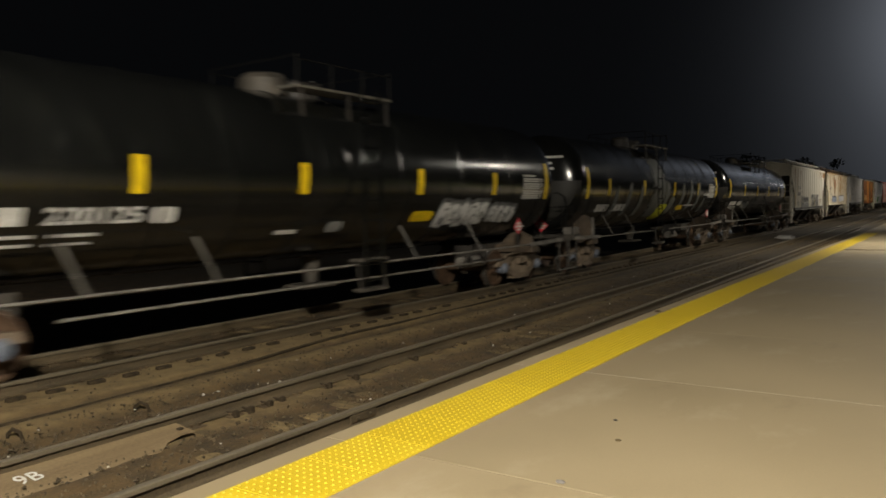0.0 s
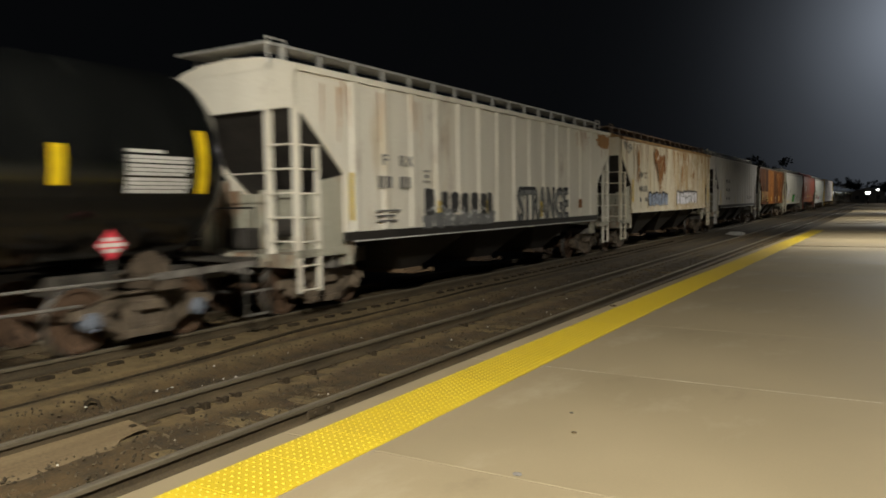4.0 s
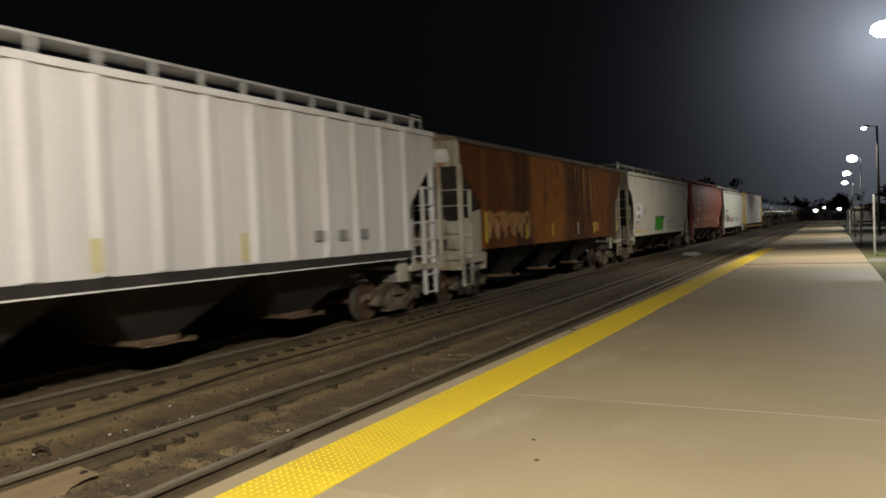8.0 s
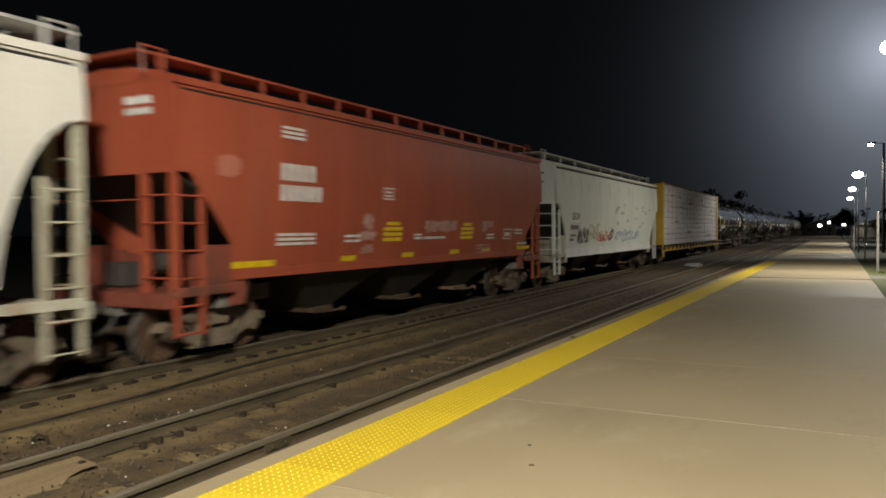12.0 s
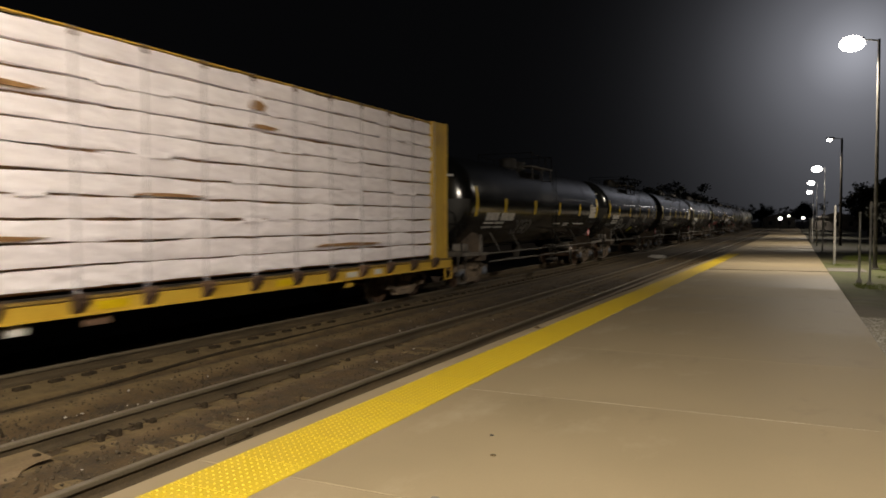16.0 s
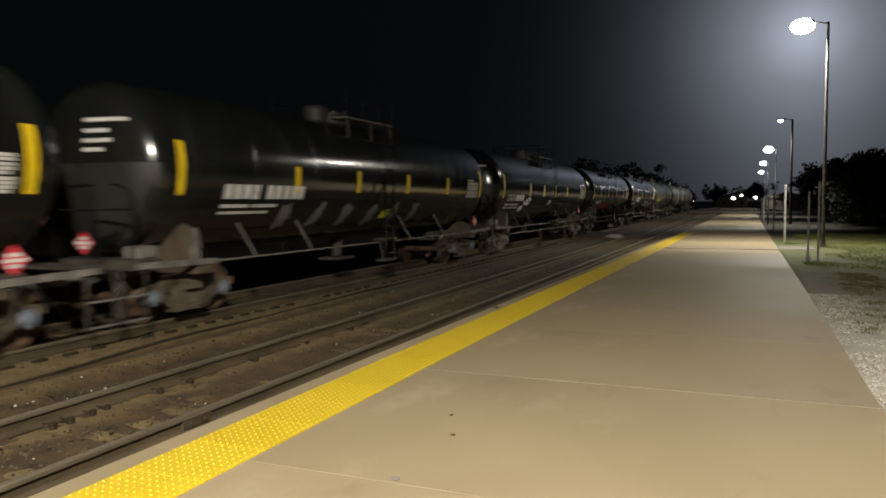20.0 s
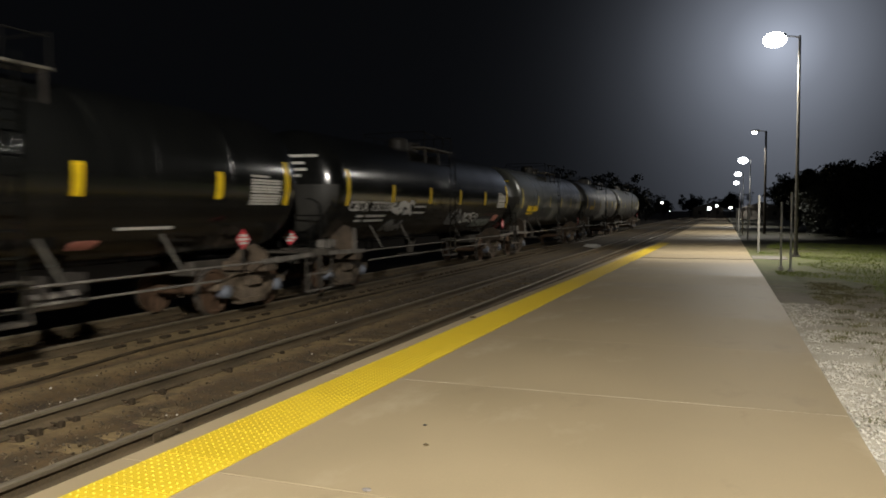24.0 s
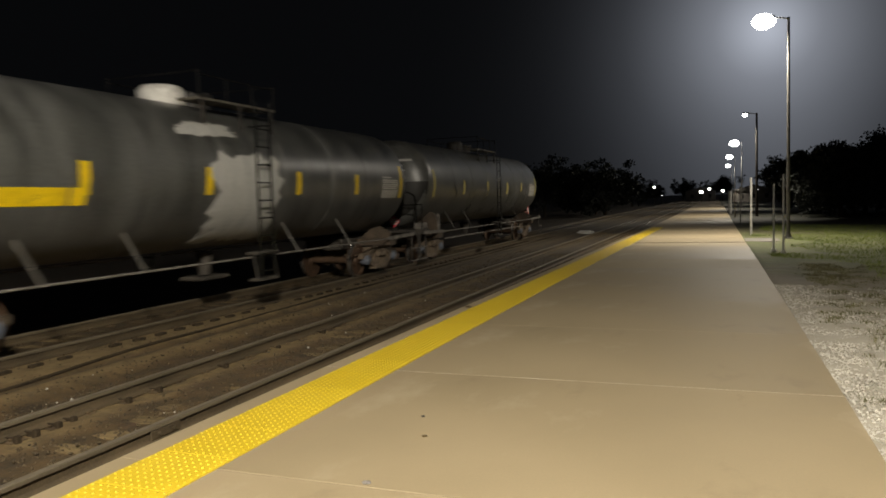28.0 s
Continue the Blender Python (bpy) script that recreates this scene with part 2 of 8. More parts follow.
STONE = surf("ballast_stone", (0.028, 0.019, 0.010), (0.122, 0.088, 0.044), (0.8, 0.95), 0, 7, 60, 0.4, spread=(0.38, 0.7))
TIE = surf("tie_timber", (0.052, 0.036, 0.016), (0.175, 0.124, 0.053), (0.8, 0.95), 0, 2.2, 30, 0.5, streak=(0.5, 6, 3), vary=0.25)
RAIL_SIDE = surf("rail_rust", (0.036, 0.027, 0.015), (0.105, 0.076, 0.040), (0.65, 0.85), 0.2, 4, 50, 0.3, streak=(1, 0.3, 1))
RAIL_HEAD = surf("rail_head_side", (0.075, 0.060, 0.038), (0.145, 0.118, 0.076), (0.6, 0.8), 0.1, 3, 40, 0.1, streak=(1, 0.2, 1))
RAIL_TOP = surf("rail_polish", (0.12, 0.10, 0.072), (0.21, 0.18, 0.13), (0.45, 0.62), 0.4, 2, 30, 0.05, streak=(6, 0.2, 1))
ANCHOR_DIRT = surf("anchor_dirt", (0.014, 0.010, 0.006), (0.050, 0.036, 0.020), (0.85, 0.95), 0, 6, 60, 0.3, spec=0.2)
PLATE = surf("track_plate", (0.057, 0.039, 0.021), (0.135, 0.093, 0.048), (0.7, 0.9), 0.2, 9, 60, 0.3, vary=0.3)
GRASS = surf("grass_blades", (0.080, 0.112, 0.018), (0.225, 0.275, 0.045), (0.7, 0.9), 0, 1.2, 20, 0.1)
WEED = surf("weed_blades", (0.055, 0.052, 0.022), (0.14, 0.128, 0.055), (0.7, 0.9), 0, 2, 20, 0.1)
SOIL = surf("verge_soil", (0.050, 0.042, 0.024), (0.165, 0.135, 0.080), (0.85, 0.95), 0, 0.8, 30, 0.7)
GRAVEL = surf("verge_gravel", (0.22, 0.205, 0.17), (0.60, 0.57, 0.50), (0.8, 0.95), 0, 8, 40, 0.4)
GALV = surf("galvanised_steel", (0.34, 0.34, 0.33), (0.52, 0.52, 0.50), (0.35, 0.55), 0.7, 3, 40, 0.05)
POLE_WOOD = surf("pole_wood", (0.014, 0.011, 0.008), (0.036, 0.029, 0.021), (0.8, 0.95), 0, 3, 30, 0.4, streak=(6, 6, 0.5))
# darker copy of the pole steel, with one pole's backlit shade in its colour
POLE_BACKLIT = surf("dull_pole_steel", (0.060, 0.056, 0.050), (0.125, 0.118, 0.105), (0.55, 0.75), 0.3, 3, 40, 0.05)
LAMP_GLOW = glow("lamp_lens", (1.0, 0.98, 0.95), 9.0)
FAR_GLOW = glow("far_lamp_lens", (1.0, 0.97, 0.9), 8.0)
LEAF = surf("tree_leaf", (0.050, 0.054, 0.048), (0.066, 0.070, 0.062), (0.85, 0.95), 0, 1, 8, 0.1, spec=0.08)
BARK = surf("tree_bark", (0.03, 0.024, 0.018), (0.08, 0.062, 0.045), (0.85, 0.95), 0, 5, 30, 0.5)
WALL_FAR = surf("far_wall", (0.12, 0.11, 0.10), (0.22, 0.2, 0.18), (0.8, 0.9), 0, 0.4, 6, 0.1)

TANK_BLACK = surf("tank_black_paint", (0.0035, 0.0038, 0.0036), (0.0082, 0.0086, 0.0080), (0.13, 0.25), 0, 0.8, 22, 0.010, streak=(1, 1.2, 0.35),
                  second=[((0.020, 0.021, 0.018), 0.08, 1.3, (1.0, 2.5, 0.35))], spec=1.0)
TANK_DUSTY = surf("tank_dusty_paint", (0.0040, 0.0043, 0.0040), (0.013, 0.0135, 0.012), (0.11, 0.22), 0, 0.9, 24, 0.015, streak=(1, 2.2, 0.3),
                  second=[((0.050, 0.051, 0.044), 0.16, 1.1, (1.0, 2.6, 0.25))], spec=1.0)
SILL_DIRT = surf("dirty_sill_paint", (0.018, 0.016, 0.013), (0.085, 0.074, 0.060), (0.5, 0.75), 0.1, 3, 40, 0.15)
TANK_GREY = surf("tank_grey_paint", (0.028, 0.029, 0.027), (0.105, 0.106, 0.099), (0.26, 0.5), 0, 0.7, 20, 0.05, streak=(1, 2.0, 0.35),
                 second=[((0.016, 0.0155, 0.014), 0.38, 1.0, (1.0, 2.6, 0.3))], spec=0.8)
TANK_MID = surf("tank_grimy_paint", (0.016, 0.0175, 0.0158), (0.064, 0.068, 0.061), (0.22, 0.42), 0, 0.8, 20, 0.04, streak=(1, 2.0, 0.35),
                second=[((0.11, 0.106, 0.094), 0.20, 1.0, (1.0, 2.4, 0.3))], spec=0.8)
TANK_PATCH = surf("tank_white_patch", (0.30, 0.30, 0.28), (0.46, 0.46, 0.43), (0.45, 0.65), 0, 2, 20, 0.05, streak=(1, 2, 0.4))
RAIL_DARK = surf("dull_black_railing", (0.004, 0.0038, 0.0035), (0.010, 0.0095, 0.0085), (0.6, 0.8), 0, 3, 30, 0.1, spec=0.12)
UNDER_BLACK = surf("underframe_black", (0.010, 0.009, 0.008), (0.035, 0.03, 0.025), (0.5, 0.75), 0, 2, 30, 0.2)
LADDER_BLACK = surf("grimy_black_steel", (0.012, 0.011, 0.010), (0.045, 0.041, 0.035), (0.45, 0.7), 0.1, 3, 40, 0.1)
HEAD_DUST = surf("head_shield_dust", (0.007, 0.0070, 0.0062), (0.027, 0.0255, 0.021), (0.45, 0.7), 0, 1.5, 20, 0.05, streak=(1, 1, 0.5))
TRUCK_DIRT = surf("truck_brown_dirt", (0.026, 0.020, 0.013), (0.200, 0.152, 0.105), (0.6, 0.85), 0.1, 4, 40, 0.3, vary=0.25)
BRACKET = surf("bracket_paint", (0.035, 0.032, 0.027), (0.13, 0.12, 0.10), (0.5, 0.75), 0.1, 4, 40, 0.1)
WEB_DIRT = surf("bolster_dirt", (0.030, 0.022, 0.015), (0.125, 0.092, 0.062), (0.6, 0.85), 0.05, 2.5, 30, 0.2)
WHEEL_STEEL = surf("wheel_steel", (0.045, 0.028, 0.018), (0.17, 0.105, 0.065), (0.45, 0.7), 0.4, 5, 30, 0.2)
TREAD = surf("wheel_tread", (0.30, 0.29, 0.27), (0.45, 0.43, 0.4), (0.2, 0.35), 0.9, 5, 30, 0.05)
CAP_BLUE = plain("bearing_cap_blue", (0.16, 0.18, 0.22), 0.45, vary=0.5)
MARK_YELLOW = surf("reflective_yellow", (0.50, 0.34, 0.005), (0.80, 0.56, 0.01), (0.3, 0.5), 0, 6, 40, 0.03, second=[((0.25, 0.17, 0.02), 0.08, 6, (1, 1, 1))])
MARK_WHITE = surf("stencil_white", (0.40, 0.39, 0.36), (0.72, 0.71, 0.67), (0.45, 0.65), 0, 5, 40, 0.03)
PANEL_WHITE = surf("stencil_panel_white", (0.30, 0.29, 0.265), (0.54, 0.52, 0.48), (0.45, 0.65), 0, 7, 40, 0.03, streak=(1, 3, 1))
MARK_BLACK = plain("stencil_black", (0.02, 0.02, 0.02), 0.6)
PLACARD_RED = plain("placard_red", (0.62, 0.05, 0.07), 0.4)
PLACARD_PINK = plain("placard_salmon", (0.55, 0.22, 0.17), 0.5)
GRIME_METAL = surf("grimy_metal", (0.09, 0.08, 0.07), (0.28, 0.26, 0.23), (0.45, 0.7), 0.3, 4, 40, 0.15)
PALE_METAL = surf("pale_metal", (0.30, 0.29, 0.27), (0.55, 0.54, 0.51), (0.4, 0.6), 0.3, 4, 40, 0.1)

def painted(name, dark, light, stains, rough=(0.5, 0.72), spec=0.5):
    return surf(name, dark, light, rough, 0, 0.7, 20, 0.05, streak=(1, 1.6, 0.25), second=stains, spec=spec)

RUST = (0.20, 0.075, 0.022)
HOP_CREAM = painted("hopper_cream_paint", (0.68, 0.63, 0.52), (0.84, 0.79, 0.68), [(RUST, 0.04, 0.9, (1, 1.4, 0.5)), ((0.52, 0.38, 0.18), 0.16, 0.5, (1, 1.2, 0.3))])
HOP_RUSTY = painted("hopper_rust_stained_paint", (0.62, 0.56, 0.44), (0.80, 0.745, 0.61), [((0.54, 0.38, 0.14), 0.34, 0.7, (1, 2.8, 0.16)), ((0.26, 0.105, 0.03), 0.20, 1.0, (1, 2.6, 0.22))], (0.6, 0.8), 0.25)
HOP_WHITE = painted("hopper_pale_grey_paint", (0.46, 0.44, 0.42), (0.60, 0.575, 0.55), [((0.40, 0.33, 0.25), 0.12, 0.8, (1, 2.0, 0.25))])
HOP_BROWN = painted("hopper_brown_rust", (0.080, 0.022, 0.006), (0.140, 0.042, 0.010), [((0.30, 0.115, 0.022), 0.42, 0.8, (1, 3.4, 0.07)), ((0.045, 0.026, 0.015), 0.28, 0.6, (1, 2.2, 0.12))], (0.7, 0.9), 0.15)
HOP_TILX = painted("hopper_warm_white_paint", (0.505, 0.485, 0.425), (0.63, 0.605, 0.54), [((0.36, 0.32, 0.26), 0.10, 0.6, (1, 1.5, 0.3))], (0.32, 0.5))
HOP_RED = painted("hopper_red_paint", (0.255, 0.052, 0.026), (0.360, 0.084, 0.041), [((0.26, 0.10, 0.066), 0.12, 0.7, (1, 1.5, 0.35))], (0.38, 0.55), 0.45)
HOP_GREY = painted("hopper_pale_green_grey_paint", (0.53, 0.55, 0.50), (0.68, 0.70, 0.65), [((0.30, 0.24, 0.17), 0.10, 1.1, (1, 1.8, 0.4))], (0.32, 0.5))
# black for brake gear, and for the shade painted onto the slope sheets
SHADE_AND_BRAKE_BLACK = surf("soot_black_steel", (0.022, 0.019, 0.016), (0.060, 0.052, 0.044), (0.7, 0.85), 0, 2, 20, 0.1)
WRAP = surf("lumber_wrap_white", (0.74, 0.69, 0.72), (0.93, 0.885, 0.915), (0.4, 0.6), 0, 2.2, 16, 0.8, streak=(1, 0.8, 2.0), vary=0.12)
LUMBER = surf("lumber_ends", (0.16, 0.08, 0.03), (0.36, 0.20, 0.08), (0.7, 0.9), 0, 6, 50, 0.3)
BEAM_GRIMY = surf("flatcar_grimy_yellow", (0.10, 0.06, 0.018), (0.36, 0.23, 0.045), (0.5, 0.7), 0, 2.5, 25, 0.1, streak=(1, 0.6, 1))
WINCH_RUST = surf("winch_rust", (0.045, 0.026, 0.016), (0.15, 0.085, 0.05), (0.7, 0.9), 0, 5, 40, 0.3, vary=0.3)
STRAP_GREY = surf("strap_grey", (0.42, 0.40, 0.41), (0.62, 0.59, 0.60), (0.5, 0.7), 0, 3, 30, 0.1)
GATE_RUST = surf("gate_rust", (0.045, 0.027, 0.014), (0.17, 0.110, 0.060), (0.6, 0.8), 0, 3, 30, 0.2, vary=0.3)
BEAM_YELLOW = surf("flatcar_yellow", (0.46, 0.28, 0.03), (0.62, 0.41, 0.05), (0.45, 0.65), 0, 1.5, 25, 0.05, second=[((0.20, 0.11, 0.03), 0.22, 2.2, (1, 1, 0.6))])


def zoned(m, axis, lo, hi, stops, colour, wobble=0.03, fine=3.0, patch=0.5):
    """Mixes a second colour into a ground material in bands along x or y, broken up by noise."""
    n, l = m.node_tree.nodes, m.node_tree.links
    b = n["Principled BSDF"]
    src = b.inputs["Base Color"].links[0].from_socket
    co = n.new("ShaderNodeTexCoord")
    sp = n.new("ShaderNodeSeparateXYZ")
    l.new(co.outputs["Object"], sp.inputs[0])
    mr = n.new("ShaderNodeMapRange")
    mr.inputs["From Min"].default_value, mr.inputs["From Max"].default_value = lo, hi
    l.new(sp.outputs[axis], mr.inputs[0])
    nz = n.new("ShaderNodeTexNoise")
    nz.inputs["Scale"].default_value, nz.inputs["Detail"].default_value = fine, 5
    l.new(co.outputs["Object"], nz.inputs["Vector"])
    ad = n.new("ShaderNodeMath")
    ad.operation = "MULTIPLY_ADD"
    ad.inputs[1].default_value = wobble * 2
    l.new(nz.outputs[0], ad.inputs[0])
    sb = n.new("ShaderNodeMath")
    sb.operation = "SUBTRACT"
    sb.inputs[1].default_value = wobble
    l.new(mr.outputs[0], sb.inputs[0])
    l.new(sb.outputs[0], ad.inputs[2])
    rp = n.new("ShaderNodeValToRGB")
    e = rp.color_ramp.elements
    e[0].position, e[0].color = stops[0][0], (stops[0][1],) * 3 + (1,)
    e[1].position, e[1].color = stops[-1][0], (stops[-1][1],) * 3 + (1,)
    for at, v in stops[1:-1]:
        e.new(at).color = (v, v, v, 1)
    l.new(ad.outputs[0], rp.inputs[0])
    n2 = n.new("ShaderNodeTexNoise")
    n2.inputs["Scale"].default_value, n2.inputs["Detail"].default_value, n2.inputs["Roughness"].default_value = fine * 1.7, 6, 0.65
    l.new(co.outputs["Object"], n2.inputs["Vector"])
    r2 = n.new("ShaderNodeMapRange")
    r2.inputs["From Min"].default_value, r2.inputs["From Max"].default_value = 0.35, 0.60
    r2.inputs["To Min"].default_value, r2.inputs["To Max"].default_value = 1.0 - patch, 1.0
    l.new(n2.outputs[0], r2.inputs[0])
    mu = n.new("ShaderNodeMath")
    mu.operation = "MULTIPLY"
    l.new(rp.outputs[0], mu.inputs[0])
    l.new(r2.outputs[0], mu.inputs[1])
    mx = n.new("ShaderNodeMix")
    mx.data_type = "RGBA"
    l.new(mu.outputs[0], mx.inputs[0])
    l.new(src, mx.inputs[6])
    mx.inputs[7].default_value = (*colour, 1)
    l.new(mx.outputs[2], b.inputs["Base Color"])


def band(x):
    return (x + 11.0) / 7.0

# pale dust beside the rails
zoned(EARTH, "X", -11.0, -4.0, [(band(-10.9), 0.0), (band(-9.7), 0.7), (band(-9.4), 0.95), (band(-8.62), 0.95), (band(-8.52), 0.25), (band(-8.30), 0.25), (band(-8.22), 0.85),
                                (band(-7.95), 0.75), (band(-7.70), 0.08), (band(-6.75), 0.08), (band(-6.50), 0.85), (band(-6.15), 0.8), (band(-5.95), 0.12), (band(-5.1), 0.12), (band(-4.92), 0.9), (band(-4.1), 0.9)],
      (0.182, 0.128, 0.055), 0.018, 2.4, 0.6)
# far ballast mixed darker: the shade of backlit stones put into its colour
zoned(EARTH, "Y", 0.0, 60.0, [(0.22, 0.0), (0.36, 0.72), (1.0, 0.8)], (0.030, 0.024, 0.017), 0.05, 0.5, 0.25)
# pale sand near the camera on the verge, lawn further on
zoned(SOIL, "Y", 0.0, 60.0, [(0.0, 1.0), (0.18, 1.0), (0.24, 0.5), (0.36, 0.0)], (0.42, 0.39, 0.32), 0.05, 0.9, 0.30)
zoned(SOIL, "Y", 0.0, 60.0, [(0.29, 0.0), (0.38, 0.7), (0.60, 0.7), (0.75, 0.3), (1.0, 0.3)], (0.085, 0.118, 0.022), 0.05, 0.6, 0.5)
# near-black mix past the lawn paints in ground that no lamp reaches
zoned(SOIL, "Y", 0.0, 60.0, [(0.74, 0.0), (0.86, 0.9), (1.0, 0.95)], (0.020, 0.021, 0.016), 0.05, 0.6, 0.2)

# rust columns along two hoppers
zoned(HOP_BROWN, "Y", 0.0, 18.0, [(0.18, 0.15), (0.205, 0.6), (0.225, 0.6), (0.245, 0.1), (0.29, 0.1), (0.32, 0.85), (0.49, 0.9), (0.53, 0.2), (0.66, 0.35), (0.74, 0.35), (0.80, 0.05)], (0.36, 0.138, 0.024), 0.03, 1.0, 0.5)
zoned(HOP_BROWN, "Y", 0.0, 18.0, [(0.12, 0.3), (0.18, 0.2), (0.245, 0.75), (0.29, 0.7), (0.33, 0.0), (0.48, 0.0), (0.53, 0.75), (0.66, 0.75), (0.74, 0.25), (0.82, 0.3), (0.90, 0.8)], (0.020, 0.013, 0.009), 0.03, 0.9, 0.5)
zoned(HOP_RUSTY, "Y", 0.0, 18.0, [(0.1, 0.05), (0.3, 0.15), (0.44, 0.3), (0.55, 0.6), (0.66, 0.65), (0.80, 0.45), (0.95, 0.3)], (0.40, 0.25, 0.085), 0.03, 1.2, 0.85)

# ---- ground ----
def plat_z(y):
    """The platform falls gently away from the camera."""
    return float(np.interp(y, [8.0, 16.0, 45.0, 75.0, 110.0], [0.0, -0.03, -0.235, -0.33, -0.36]))


def ground_height(x, y=0.0):
    fall = plat_z(y) if x > 0.7 else 0.0
    pts = [(-3000, -1.2), (-60, -0.9), (-16, -0.85), (-13.2, -0.62), (-11.9, BED_Z), (-9.6, -0.405), (-9.3, -0.392), (-8.62, -0.395), (-8.50, -0.445), (-8.32, -0.445), (-8.2, -0.41), (-7.95, -0.43), (-7.7, -0.49), (-7.4, -0.49), (-7.0, BED_Z), (-6.5, -0.395), (-6.1, -0.40), (-4.3, BED_Z), (-4.0, -0.46), (0.85, -0.46), (1.12, -0.055), (3.0, -0.09), (9.0, -0.25), (3000, -0.4)]
    return float(np.interp(x, [p[0] for p in pts], [p[1] for p in pts])) + fall


def build_ground():
    xs = [-3000, -600, -150, -60, -30, -20, -16, -14, -13.2, -11.9, -11.6, -10.9, -10.2] + list(np.arange(-9.4, -3.9, 0.10)) + [-3.8, 0.6, 0.86, 1.12] + list(np.arange(1.3, 3.2, 0.18)) + [3.6, 4.2, 5, 6, 8, 11, 16, 30, 60, 150, 600, 3000]
    ys = [-2500, -500, -150, -60, -20, -6, -2] + list(np.arange(0, 24, 0.22)) + list(np.arange(24, 60, 1.2)) + [65, 80, 100, 140, 200, 350, 700, 1500, 3500]
    verts, faces = [], []
    for y in ys:
        for x in xs:
            near = -9.5 < x < -4.0 and 0 <= y <= 60 or 1.0 < x < 8 and 0 <= y < 60
            dz = 0.035 * noise.noise(Vector((x * 1.7, y * 1.7, 0.3))) + 0.022 * noise.noise(Vector((x * 5, y * 5, 3.3))) if near else 0.0
            verts.append((x, y, ground_height(x, y) + dz * (0.25 if x < -8.15 else 1.0)))
    w = len(xs)
    mats = []
    for j in range(len(ys) - 1):
        for i in range(w - 1):
            faces.append((j * w + i, j * w + i + 1, (j + 1) * w + i + 1, (j + 1) * w + i))
            mats.append(1 if xs[i] > 0.7 else 0)
    me = bpy.data.meshes.new("ground")
    me.from_pydata(verts, [], faces)
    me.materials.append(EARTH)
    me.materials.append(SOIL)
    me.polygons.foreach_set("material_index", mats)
    for p in me.polygons:
        p.use_smooth = True
    ob = new("ground", me)
    tagged(ob, "brown ballast and soil ground beside the tracks", "ground", kind="structure")
    return ob


def scatter(name, spots, size, material, label, category, seed):
    """Many small angular stones in one mesh."""
    rng = np.random.default_rng(seed)
    base = np.array([(1, 0, 0), (-1, 0, 0), (0, 1, 0), (0, -1, 0), (0, 0, 1), (0, 0, -1)], float)
    tri = np.array([(0, 2, 4), (2, 1, 4), (1, 3, 4), (3, 0, 4), (2, 0, 5), (1, 2, 5), (3, 1, 5), (0, 3, 5)])
    n = len(spots)
    v = base[None] * (rng.uniform(0.55, 1.3, (n, 6, 1)) * rng.uniform(size[0], size[1], (n, 1, 1))) + rng.normal(0, 0.18, (n, 6, 3)) * size[0]
    a = rng.uniform(0, 6.28, n)
    c, s = np.cos(a)[:, None], np.sin(a)[:, None]
    x, y = v[:, :, 0] * c - v[:, :, 1] * s, v[:, :, 0] * s + v[:, :, 1] * c
    v = np.stack([x, y, v[:, :, 2] * 0.75], -1) + np.array(spots)[:, None]
    f = (tri[None] + 6 * np.arange(n)[:, None, None]).reshape(-1, 3)
    me = bpy.data.meshes.new(name)
    me.from_pydata(v.reshape(-1, 3).tolist(), [], f.tolist())
    me.materials.append(material)
    return tagged(new(name, me), label, category, kind="stuff")


build_ground()


# ---- platform ----
JOINTS_Y = [4.18 + 3.06 * k for k in range(-12, 45)]

